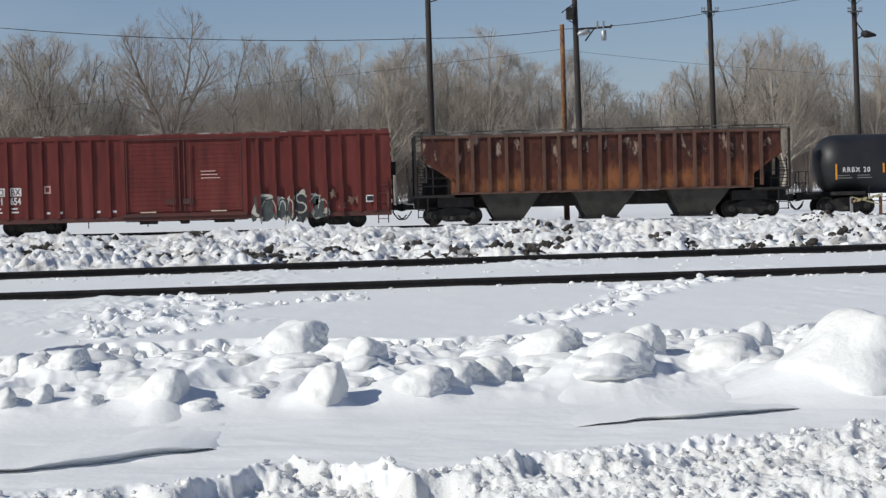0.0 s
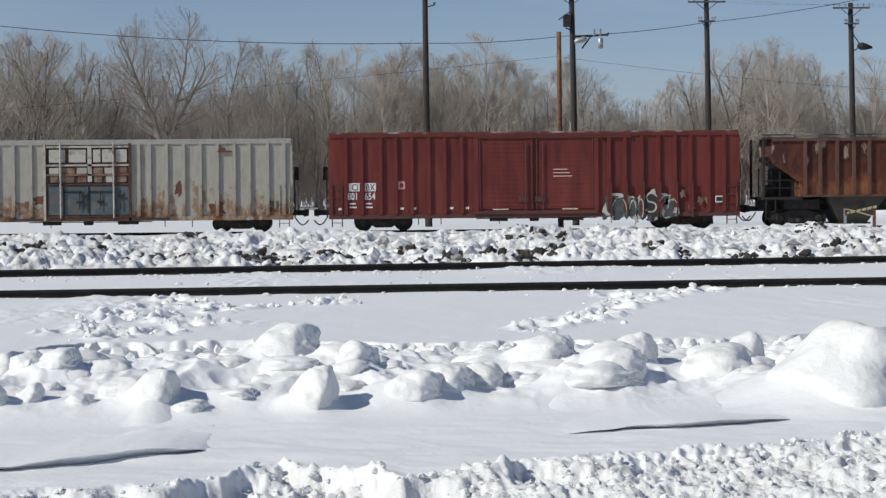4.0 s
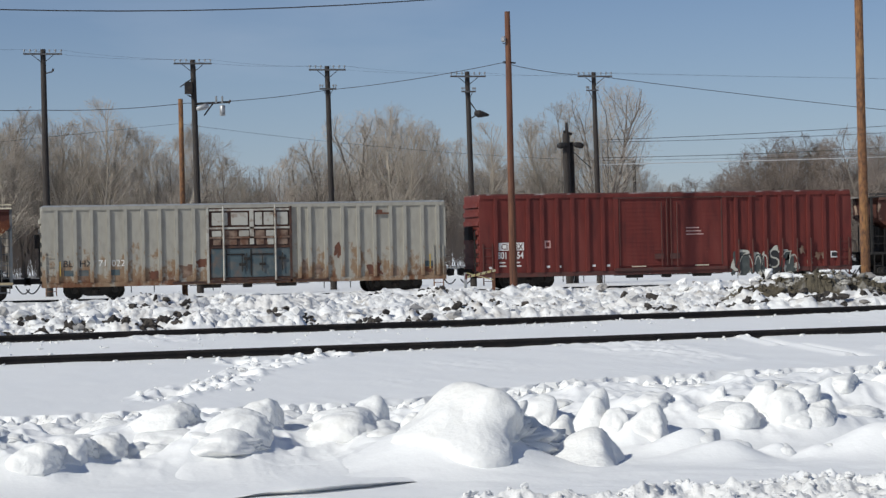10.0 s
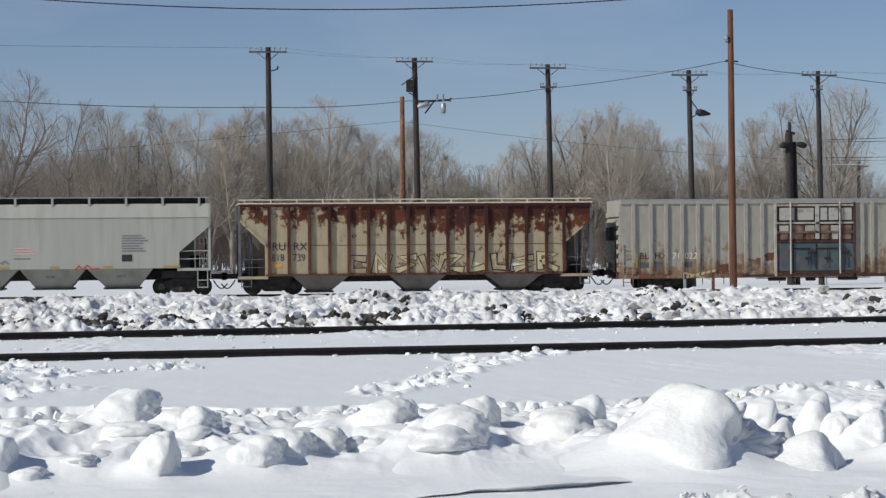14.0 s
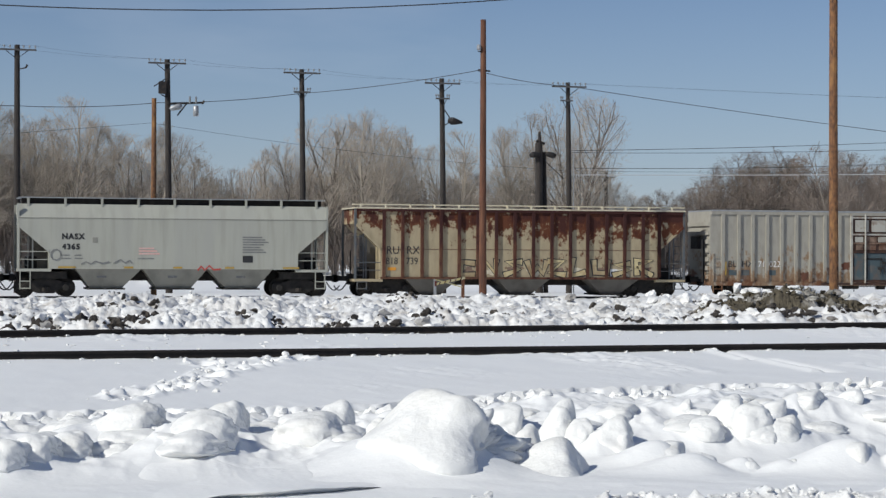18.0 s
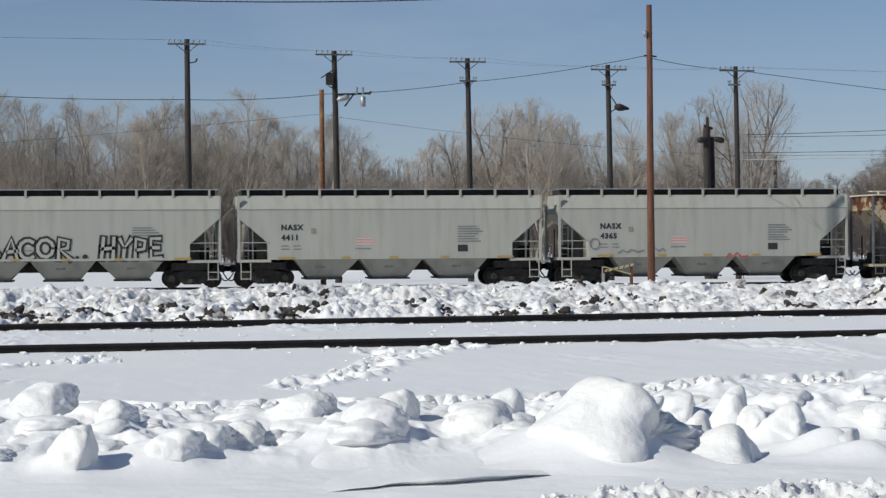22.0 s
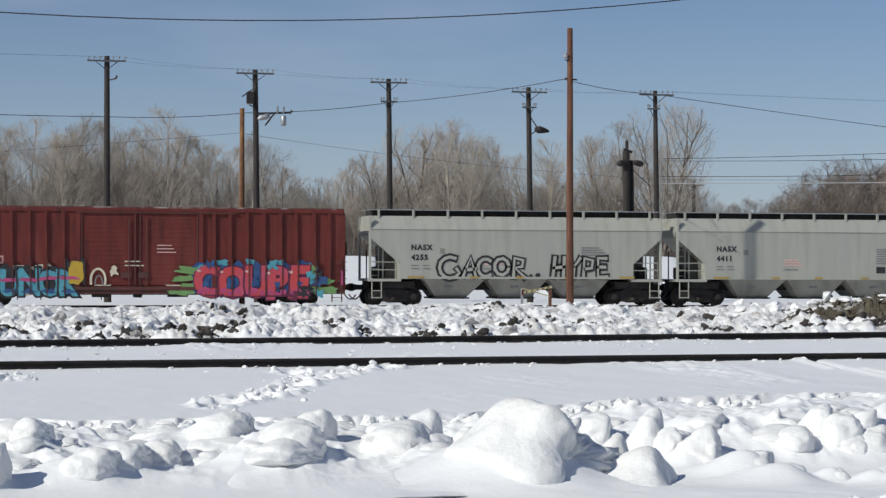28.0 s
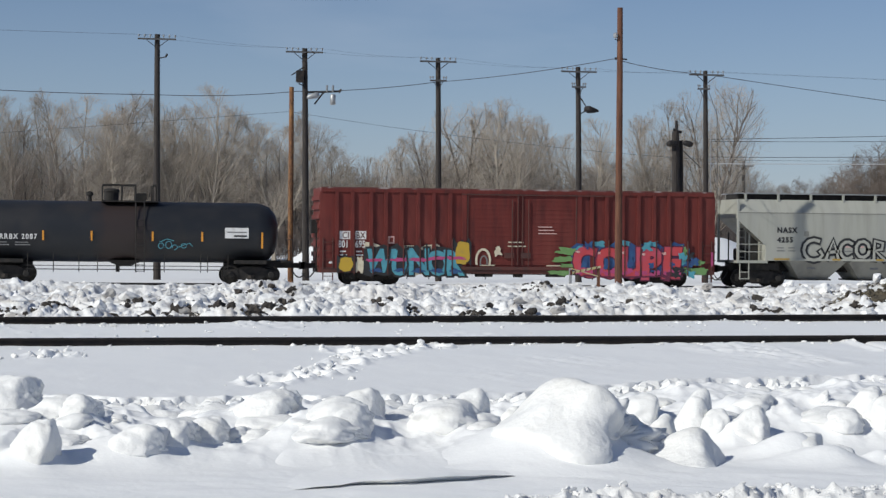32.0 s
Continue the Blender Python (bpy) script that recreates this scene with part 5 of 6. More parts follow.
def marks(car, words, number, x, z):
    """White blocks with the owner's letters, and the number of the car below."""
    y = SIDE - 0.006
    for k, dx in enumerate((0.0, 0.72)):
        plate("mark_block", car, x + dx, x + dx + 0.48, z, z + 0.36, WHITE, y)
        lettering(words[k], 0.40, x + dx + (0.12 if k == 0 else 0.02), z + 0.04, RED_DARK, car, y - 0.008, squeeze=0.82, fat=0.006)
        lettering(number[k], 0.44, x + dx - (0.06 if k == 0 else 0.02), z - 0.37, WHITE, car, y - 0.008, squeeze=0.72, fat=0.008)
        bars(car, x + dx + 0.03, z - 0.58, 0.36, 2, WHITE, 0.16, 0.06, y)


def blob(parent, name, x, z, rx, rz, mat, y, seed=0, label="", jag=0.25):
    """A flat uneven patch of spray paint."""
    n = 26
    pts = []
    for k in range(n):
        a = 2 * math.pi * k / n
        r = 1 + jag * noise.noise(Vector((math.cos(a) * 1.8 + seed * 5.1, math.sin(a) * 1.8, seed * 2.3)))
        pts.append((x + math.copysign(abs(math.cos(a)) ** 0.7, math.cos(a)) * rx * r, z + math.copysign(abs(math.sin(a)) ** 0.7, math.sin(a)) * rz * r))
    return part(name, Shape().extrude(pts, y - 0.003, y + 0.003), mat, parent, label)


def stroke(parent, name, pts, width, mat, y, label=""):
    """A painted line of even width."""
    pts = [Vector(p) for k, p in enumerate(pts) if k == 0 or (Vector(p) - Vector(pts[k - 1])).length > 1e-4]
    s, n = Shape(), len(pts)
    for k, p in enumerate(pts):
        d0, d1 = (p - pts[max(k - 1, 0)]), (pts[min(k + 1, n - 1)] - p)
        d = (d0.normalized() if d0.length else d1.normalized()) + (d1.normalized() if d1.length else d0.normalized())
        d = d.normalized() if d.length > 0.2 else (d0 if d0.length else d1).normalized()
        p = p + d * (width * 0.3 * (-1 if k == 0 else 1 if k == n - 1 else 0))
        w = Vector((-d.y, d.x)) * width / 2
        s.v += [(p.x + w.x, y, p.y + w.y), (p.x - w.x, y, p.y - w.y), (p.x + w.x, y + 0.004, p.y + w.y), (p.x - w.x, y + 0.004, p.y - w.y)]
        if k:
            o = 4 * k - 4
            s.f += [(o, o + 1, o + 5, o + 4), (o + 2, o + 6, o + 7, o + 3), (o, o + 4, o + 6, o + 2), (o + 1, o + 3, o + 7, o + 5)]
    s.f += [(0, 2, 3, 1), (4 * n - 4, 4 * n - 3, 4 * n - 1, 4 * n - 2)]
    return part(name, s, mat, parent, label)


GY = SIDE - 0.085


def curl(x, z, w, h, a0, a1, n=9):
    return [(x + w * math.cos(radians(a0 + (a1 - a0) * k / n)), z + h * math.sin(radians(a0 + (a1 - a0) * k / n))) for k in range(n + 1)]


# lead tank car
def tank_car(centre, label, number, rust_band):
    car = start_car("tank_car", centre, label)
    prof = [(-6.62, 0.05), (-6.58, 0.5), (-6.45, 0.9), (-6.2, 1.18), (-5.85, 1.32), (-5.6, 1.345), (5.6, 1.345), (5.85, 1.32), (6.2, 1.18), (6.45, 0.9), (6.58, 0.5), (6.62, 0.05)]
    part("tank_shell", Shape().lathe(prof, (0, 0, 2.28), (1, 0, 0), 48), TANK_STAIN if rust_band else TANK_BLACK, car, smooth=True)
    part("manway_platform", Shape().box(-1.25, 1.25, -0.85, 0.85, 3.6, 3.66), UNDER, car)
    rail = Shape()
    for x in (-1.2, -0.35, 0.25, 1.0, 1.2):
        for y in (-0.8, 0.8):
            rail.tube((x, y, 3.63), (x, y, 4.35), 0.028, n=6)
    for y in (-0.8, 0.8):
        rail.tube((-1.2, y, 4.35), (0.25, y, 4.35), 0.028, n=6)
        rail.tube((1.0, y, 4.35), (1.2, y, 4.35), 0.028, n=6)
    part("platform_rail", rail, UNDER, car)
    part("manway", Shape().lathe([(0, 0.32), (0.42, 0.32), (0.46, 0.36), (0.56, 0.34), (0.6, 0.2)], (-0.8, 0, 3.6), (0, 0, 1), 18), UNDER, car, "dark manway dome")
    part("valve_box", Shape().box(0.2, 0.75, -0.3, 0.3, 3.66, 4.0, 0.05), UNDER, car)
    part("safety_valve", Shape().lathe([(0, 0.1), (0.25, 0.08), (0.3, 0.15), (0.42, 0.15), (0.48, 0.06)], (-1.75, 0, 3.58), (0, 0, 1), 12), UNDER, car)
    lad = Shape()
    for dx in (0.25, 0.62):
        pts = [(dx, -0.85, 3.62), (dx, -1.2, 3.1), (dx, -1.43, 2.3), (dx, -1.45, 0.5)]
        lad.path(pts, 0.025, 5)
    for k in range(9):
        z = 0.55 + 0.28 * k
        lad.tube((0.25, -1.44, z), (0.62, -1.44, z), 0.016, n=5)
    part("side_ladder", lad, UNDER, car)
    part("outlet", Shape().lathe([(0, 0.85), (0.12, 0.6), (0.25, 0.3)], (-0.2, 0, 1.02), (0, 0, -1), 16).tube((-0.5, 0, 0.8), (-0.5, 0, 0.5), 0.09), UNDER, car)
    grab = Shape()
    for x0, x1 in ((-4.5, 4.4),):
        grab.tube((x0, -1.3, 0.62), (x1, -1.3, 0.62), 0.022, n=5)
        grab.tube((x0, -1.3, 0.78), (x1, -1.3, 0.78), 0.016, n=5)
    for x in (-4.4, -3.3, -2.2, -1.4, 1.5, 3.1, 3.4, 4.3):
        grab.tube((x, -1.3, 0.5), (x, -1.25, 1.3), 0.02, n=5)
    part("handrail", grab, UNDER, car)
    for sgn in (-1, 1):
        part("stub_sill", Shape().box(*sorted((sgn * 4.2, sgn * 7.2)), -0.3, 0.3, 0.72, 1.06).box(*sorted((sgn * 4.6, sgn * 6.0)), -1.35, 1.35, 0.9, 1.06), UNDER, car)
        part("end_platform", Shape().box(*sorted((sgn * 6.7, sgn * 7.2)), -1.4, 1.4, 0.98, 1.04), UNDER, car)
        er = Shape()
        for y in (-1.35, -0.7, 0.7, 1.35):
            er.tube((sgn * 7.15, y, 1.0), (sgn * 7.15, y, 2.0), 0.02, n=5)
        er.tube((sgn * 7.15, -1.35, 2.0), (sgn * 7.15, 1.35, 2.0), 0.02, n=5).tube((sgn * 7.15, -1.35, 1.5), (sgn * 7.15, 1.35, 1.5), 0.016, n=5)
        part("end_rail", er, UNDER, car)
        coupler(car, sgn * 7.1, sgn)
        truck(car, sgn * 5.35)
    for x in (-5.9, -3.75, -1.67, 0.98, 3.15, 5.8):
        big = abs(x) > 5
        part("reflector", Shape().box(x - 0.04, x + 0.04, -1.375, -1.35, 1.6 if big else 1.88, 2.3 if big else 2.3), ORANGE, car)
    lettering("RRBX " + number, 0.31, -5.62, 1.93, WHITE, car, -1.365, squeeze=0.9, fat=0.006, spacing=1.25)
    bars(car, -5.85, 1.76, 0.75, 2, GREYINK, 0.11, 0.04, -1.36)
    bars(car, -4.95, 1.76, 0.75, 2, GREYINK, 0.11, 0.04, -1.36)
    return car


def stained_tank():
    """Black paint with a brown run of spilt cargo below the manway."""
    m = material("stained_tank_black", (0.014, 0.016, 0.02), 0.5, second=(0.024, 0.024, 0.026), scale=1.0, amount=0.5, third=(0.03, 0.027, 0.026), third_scale=0.4, spec=0.4)
    n, l = m.node_tree.nodes, m.node_tree.links
    bsdf = n["Principled BSDF"]
    base = bsdf.inputs["Base Color"].links[0].from_socket
    co, sep, off, size, tex, add, mr, mix = (n.new("ShaderNode" + k) for k in ("TexCoord", "SeparateXYZ", "Math", "Math", "TexNoise", "Math", "MapRange", "Mix"))
    l.new(co.outputs["Object"], sep.inputs[0])
    l.new(co.outputs["Object"], tex.inputs["Vector"])
    tex.inputs["Scale"].default_value, tex.inputs["Detail"].default_value = 1.1, 6
    off.operation, size.operation, add.operation = "ADD", "ABSOLUTE", "MULTIPLY_ADD"
    l.new(sep.outputs["X"], off.inputs[0])
    off.inputs[1].default_value = 0.35
    l.new(off.outputs[0], size.inputs[0])
    l.new(tex.outputs["Fac"], add.inputs[0])
    add.inputs[1].default_value = 1.6
    l.new(size.outputs[0], add.inputs[2])
    mr.inputs["From Min"].default_value, mr.inputs["From Max"].default_value = 2.15, 1.5
    l.new(add.outputs[0], mr.inputs[0])
    mix.data_type = "RGBA"
    l.new(mr.outputs[0], mix.inputs["Factor"])
    l.new(base, mix.inputs["A"])
    mix.inputs["B"].default_value = (0.032, 0.022, 0.02, 1)
    l.new(mix.outputs["Result"], bsdf.inputs["Base Color"])
    return m


TANK_STAIN = stained_tank()
tank_car(27.55, "black cylindrical tank car with orange reflector strips", "20", False)


# covered hoppers
def hopper_car(centre, label, half, top, eaves, sill, mat, slope, bays, bay_bottom, truck_x, mat_low, mat_roof, ribs=(), curved=False, mat_rib=None, name="hopper_car", mat_end=None, cut=0.0, end_top=None):
    """A covered hopper: sides with sloping ends, roof, outlet bays, end platforms and ladders; cut shortens its rear end."""
    car = start_car(name, centre, label)
    (zx, z_hi), (lx, z_lo) = slope
    mat_end = mat_end or mat
    ends = {-1: (half - cut, zx - cut, lx - cut * 0.8, truck_x - cut), 1: (half, zx, lx, truck_x)}
    rear, zr, lr = ends[-1][:3]
    out = [(-lr, sill), (lx, sill), (lx, z_lo), (zx, z_hi), (zx, eaves), (-zr, eaves), (-zr, z_hi), (-lr, z_lo)]
    if curved:
        crease = eaves - 0.62
        out[4], out[5] = (zx, crease), (-zx, crease)
        part("body", Shape().extrude(out, SIDE, -SIDE), mat, car)
        b = Shape()
        for k, (x, s) in enumerate(((-zx, 1), (zx, -1))):
            b.v += [(x, SIDE, crease), (x, SIDE + 0.36, eaves), (x, -SIDE - 0.36, eaves), (x, -SIDE, crease)]
        b.f = [(0, 4, 5, 1), (1, 5, 6, 2), (2, 6, 7, 3), (0, 1, 2, 3), (7, 6, 5, 4), (0, 3, 7, 4)]
        part("roof", b, mat, car)
        part("crease_bead", Shape().box(-zx, zx, SIDE - 0.012, SIDE + 0.01, crease - 0.02, crease + 0.015), PALE_GRIME, car)
        wy = SIDE + 0.34
        n = 9
        stan = Shape().extrude([(-0.05, eaves - 0.14), (0.05, eaves - 0.14), (0.05, top - 0.06), (-0.05, top - 0.06)], wy - 0.05, wy + 0.03).data("roof_stanchion", mat)
        for k in range(n):
            o = part("roof_stanchion", stan, None, car)
            o.location.x = -zx + 0.42 + (2 * zx - 0.84) * k / (n - 1)
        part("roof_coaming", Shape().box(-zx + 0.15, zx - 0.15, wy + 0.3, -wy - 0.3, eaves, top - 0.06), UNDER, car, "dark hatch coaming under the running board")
        part("running_board", Shape().box(-zx, zx, wy, wy + 0.5, top - 0.06, top - 0.02), GALV, car, "pale roof running board")
        part("running_board", Shape().box(-zx, zx, -wy - 0.5, -wy, top - 0.06, top - 0.02), GALV, car)
        part("hatch_trough", Shape().box(-zx + 0.6, zx - 0.6, -0.5, 0.5, eaves, eaves + 0.18), PALE_GRIME, car)
    else:
        part("body", Shape().extrude(out, SIDE + 0.05, -SIDE - 0.05), mat, car)
        part("roof", Shape().extrude([(-rear, eaves), (half, eaves), (half, eaves + 0.06), (-rear, eaves + 0.06)], SIDE - 0.02, -SIDE + 0.02), mat_roof, car)
        part("running_board", Shape().box(-rear, half, SIDE + 0.1, SIDE + 0.55, top - 0.05, top), mat_roof, car, "roof running board")
        x = -rear + 0.3
        while x < half:
            part("roof_bracket", Shape().box(x - 0.03, x + 0.03, SIDE, SIDE + 0.12, eaves + 0.05, top - 0.02), mat_roof, car)
            x += 1.15
        part("top_chord", Shape().box(-zr, zx, SIDE - 0.03, SIDE + 0.06, eaves - 0.12, eaves), mat_rib or mat, car)
        part("bottom_chord", Shape().box(-lr, lx, SIDE - 0.03, SIDE + 0.06, sill, sill + 0.1), mat_rib or mat, car)
    if ribs:
        lo, hi = sill + 0.1, eaves - 0.12
        for x in ribs:
            part("side_rib", Shape().extrude([(x - 0.07, lo), (x + 0.07, lo), (x + 0.07, hi), (x - 0.07, hi)], SIDE - 0.06, SIDE + 0.06), mat_rib or mat, car)
    for k, (a, b, c, d) in enumerate(bays):
        s = Shape()
        q = len(s.v)
        yb = 0.55
        s.v += [(a, SIDE + 0.06, sill), (b, SIDE + 0.06, sill), (b, -SIDE - 0.06, sill), (a, -SIDE - 0.06, sill), (c, -yb - 0.5, bay_bottom), (d, -yb - 0.5, bay_bottom), (d, yb + 0.5, bay_bottom), (c, yb + 0.5, bay_bottom)]
        s.f += [(0, 1, 5, 4)[::-1], (1, 2, 6, 5)[::-1], (2, 3, 7, 6)[::-1], (3, 0, 4, 7)[::-1], (4, 5, 6, 7)[::-1], (0, 3, 2, 1)[::-1]]
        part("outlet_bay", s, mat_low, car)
        part("outlet_gate", Shape().box(c - 0.12, d + 0.12, -1.2, 1.2, bay_bottom - 0.07, bay_bottom), UNDER, car)
    part("centre_sill", Shape().box(-rear, half, -0.32, 0.32, min(0.72, sill - 0.28), max(1.05, sill - 0.02)), UNDER, car)
    for sgn, (half, zx, lx, truck_x) in ends.items():
        part("end_platform", Shape().box(*sorted((sgn * (lx - 0.1), sgn * half)), SIDE, -SIDE, sill - 0.12, sill), mat_end if end_top else mat, car)
        part("end_post", Shape().box(*sorted((sgn * (half - 0.1), sgn * half)), SIDE + 0.02, SIDE + 0.12, sill, eaves), mat_end, car)
        part("end_post", Shape().box(*sorted((sgn * (half - 0.1), sgn * half)), -SIDE - 0.12, -SIDE - 0.02, sill, eaves), mat_end, car)
        web = [(sgn * lx, sill), (sgn * (half - 0.62), sill), (sgn * (half - 0.62), z_lo + (z_hi - z_lo) * 0.6), (sgn * lx, z_lo)]
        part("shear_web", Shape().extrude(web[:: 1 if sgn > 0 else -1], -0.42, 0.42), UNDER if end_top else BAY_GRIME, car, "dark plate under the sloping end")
        sl = Shape().extrude([(sgn * zx, z_hi), (sgn * lx, z_lo), (sgn * lx, z_lo - 0.16), (sgn * (zx + 0.02), z_hi - 0.12)][:: -1 if sgn > 0 else 1], SIDE - 0.02, SIDE + 0.06)
        part("slope_edge", sl, mat, car)
        post = Shape()
        xm = sgn * (lx + (half - lx) * 0.5)
        post.box(xm - 0.03, xm + 0.03, SIDE + 0.3, SIDE + 0.36, sill, z_lo + (z_hi - z_lo) * 0.4)
        post.tube((sgn * lx, SIDE + 0.05, sill + 0.75), (sgn * half, SIDE + 0.05, sill + 0.75), 0.02, n=5)
        post.tube((sgn * lx, SIDE + 0.05, sill + 0.4), (sgn * half, SIDE + 0.05, sill + 0.4), 0.018, n=5)
        part("handrail", post, mat_end, car)
        ladder(car, sgn * (half - 0.3), SIDE + 0.3, sill, end_top or eaves - 0.4, 0.36, 8, PALE_GRIME if curved else mat_end)
        step = Shape()
        for dx in (0.12, 0.55):
            step.box(*sorted((sgn * (half - dx), sgn * (half - dx - 0.04))), SIDE, SIDE + 0.05, 0.35, sill - 0.1)
        for z in (0.37, 0.68):
            step.box(*sorted((sgn * (half - 0.12), sgn * (half - 0.59))), SIDE - 0.02, SIDE + 0.08, z, z + 0.04)
        part("step", step, mat_end, car)
        part("bolster_web", Shape().box(*sorted((sgn * (truck_x - 0.9), sgn * (truck_x + 0.7))), -1.2, 1.2, 0.8, sill - 0.125), UNDER, car)
        part("brake_gear", Shape().box(*sorted((sgn * (half - 0.9), sgn * (half - 0.4))), -0.5, 0.3, sill, sill + 0.55, 0.05).tube((sgn * (half - 0.2), 0.4, sill), (sgn * (half - 0.2), 0.4, sill + 1.3), 0.03), UNDER, car)
        coupler(car, sgn * (half + 0.02), sgn)
        truck(car, sgn * truck_x)
    return car


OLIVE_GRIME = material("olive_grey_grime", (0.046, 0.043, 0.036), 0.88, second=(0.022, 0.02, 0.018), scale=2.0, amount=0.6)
END_GREY = material("dark_blue_grey_paint", (0.085, 0.095, 0.105), 0.75, second=(0.15, 0.13, 0.11), scale=3.0, amount=0.5)
rh = hopper_car(11.15, "deeply rusted brown covered hopper with ribbed sides", 8.42, 4.17, 3.98, 1.36, RUST_DARK, ((8.0, 3.0), (6.75, 2.15)), [(-5.5, -2.8, -4.85, -3.6), (-1.35, 1.45, -0.75, 0.6), (2.9, 5.7, 3.5, 4.8)], 0.2, 6.7, OLIVE_GRIME, BOARD, end_top=2.6,
                ribs=[-6.5, -5.82, -5.06, -4.3, -3.6, -2.63, -1.96, -1.03, -0.12, 0.78, 1.66, 2.5, 3.22, 4.11, 4.87, 5.63, 6.39, 7.1], mat_end=UNDER, mat_rib=RUST_DARK_RIB)

bx = red_boxcar(-7.48, "weathered red sixty-foot boxcar with double plug doors")
marks(bx, ("CI", "BX"), ("801", "654"), -8.28, 1.78)

# grey boxcar with a patched door
gx = start_car("boxcar", -27.28, "faded grey rust-stained boxcar with a patched door")
box_body(gx, 8.99, 4.13, 0.56, GREY_RUST, GREY_RUST, [-8.41, -7.61, -6.9, -6.16, -5.42, -4.67, -3.93, -3.19, -2.43, 2.29, 2.76, 3.5, 4.25, 4.98, 5.73, 6.47, 7.13, 7.94, 8.66], 0.15)


def grey_door():
    door = part("door", Shape().box(-1.75, 1.95, SIDE - 0.04, SIDE + 0.01, 0.72, 3.95), BROWN_DARK, gx, "patched grey, rust and slate-blue door")
    for x0, x1 in ((-1.62, -0.92), (-0.76, -0.02), (0.30, 0.62), (0.70, 1.14), (1.30, 1.78)):
        part("upper_panel", Shape().box(x0, x1, SIDE - 0.07, SIDE - 0.035, 3.16, 3.72, 0.02), GREY_PATCH, door, "pale grey door panel")
    part("centre_post", Shape().box(0.06, 0.24, SIDE - 0.1, SIDE - 0.035, 2.3, 3.8), GREY_PATCH, door)
    for k, (x0, x1) in enumerate(((-1.62, -1.2), (-1.12, -0.5), (-0.42, 0.02), (0.3, 0.72), (0.8, 1.16), (1.28, 1.78))):
        part("middle_panel", Shape().box(x0, x1, SIDE - 0.065, SIDE - 0.035, 2.66, 2.92, 0.015), RUSTPALE if k % 2 else GREY_PATCH, door, "rust-edged beige panel")
        part("lower_middle_panel", Shape().box(x0 + 0.05, x1 - 0.03, SIDE - 0.065, SIDE - 0.035, 2.28, 2.56, 0.015), GREY_PATCH if k == 4 else RUSTPALE, door, "rusted beige panel")
    part("lower_panel", Shape().box(-1.68, 1.85, SIDE - 0.06, SIDE - 0.035, 0.85, 2.12), BLUEGREY, door, "slate-blue repainted panel")
    for z, mat in ((0.78, BROWN_DARK), (2.19, BROWN_DARK), (2.61, RUSTPALE), (3.03, GREY_PATCH), (3.84, GREY_PATCH)):
        part("door_rail", Shape().box(-1.75, 1.95, SIDE - 0.1, SIDE - 0.04, z - 0.04, z + 0.04), mat, door)
    for x in (-1.0, 0.1, 1.2):
        part("lower_frame", Shape().box(x - 0.03, x + 0.03, SIDE - 0.085, SIDE - 0.055, 0.9, 2.1), UNDER, door)
    for x0, x1 in ((-1.0, -0.2), (0.1, 1.1)):
        part("lower_bar", Shape().box(x0, x1, SIDE - 0.085, SIDE - 0.055, 1.82, 1.89), UNDER, door)
    for x in (-1.12, 1.2):
        part("lock_bar", Shape().tube((x, SIDE - 0.14, 0.7), (x, SIDE - 0.14, 4.0), 0.042, n=8), GREY_PATCH, door, "upright pale grey locking bar")
    for x in (-1.82, 1.9):
        part("door_post", Shape().box(x - 0.05, x + 0.05, SIDE - 0.12, SIDE - 0.01, 0.6, 3.98), GREY_PATCH if x < 0 else BROWN_DARK, door)
    for k, x in enumerate((-0.3, -0.1, 0.6, 1.5)):
        part("latch", Shape().box(x - 0.14, x + 0.14, SIDE - 0.13, SIDE - 0.1, 1.35 + 0.25 * (k % 2), 1.47 + 0.25 * (k % 2)).tube((x, SIDE - 0.12, 1.1), (x, SIDE - 0.12, 1.9), 0.02, n=5), UNDER, door)
    for x0, x1 in ((-3.4, -1.9), (-1.7, 1.95), (2.1, 3.6)):
        part("door_track", Shape().box(x0, x1, SIDE - 0.12, SIDE - 0.05, 0.6, 0.7), BROWN_DARK, door)


grey_door()
lettering("BL", 0.42, -8.15, 1.45, BLACK, gx, SIDE - 0.012)
lettering("HX", 0.42, -7.45, 1.45, BLACK, gx, SIDE - 0.012)
lettering("71", 0.40, -6.62, 1.45, WHITE, gx, SIDE - 0.012)
lettering("022", 0.40, -6.05, 1.45, WHITE, gx, SIDE - 0.012)
for zx0 in (-8.1, -7.45, -6.1):
    plate("stencil", gx, zx0, zx0 + 0.4, 1.05, 1.3, BLUEGREY, SIDE - 0.006)
plate("placard", gx, 8.05, 8.45, 1.15, 1.4, BLUEGREY, SIDE - 0.006)
for k, (x, z, rx, rz) in enumerate(((5.75, 1.1, 0.3, 0.28), (-2.6, 1.2, 0.4, 0.25), (-2.1, 1.5, 0.25, 0.2), (2.5, 1.25, 0.14, 0.35), (4.05, 1.9, 0.16, 0.3), (3.1, 1.1, 0.22, 0.2), (-4.2, 1.05, 0.25, 0.2), (-7.4, 0.95, 0.25, 0.14), (8.2, 1.0, 0.2, 0.16), (6.6, 0.9, 0.2, 0.2))):
    blob(gx, "rust_patch", x, z, rx, rz, RUSTPALE if k % 2 else BROWN, SIDE - 0.005, 70 + k, "flaking rust patch", 0.8)
part("roof_bracket", Shape().box(5.75, 6.4, SIDE - 0.1, SIDE - 0.06, 3.55, 3.62).box(5.85, 6.1, SIDE - 0.1, SIDE - 0.06, 3.62, 3.75), BROWN, gx)

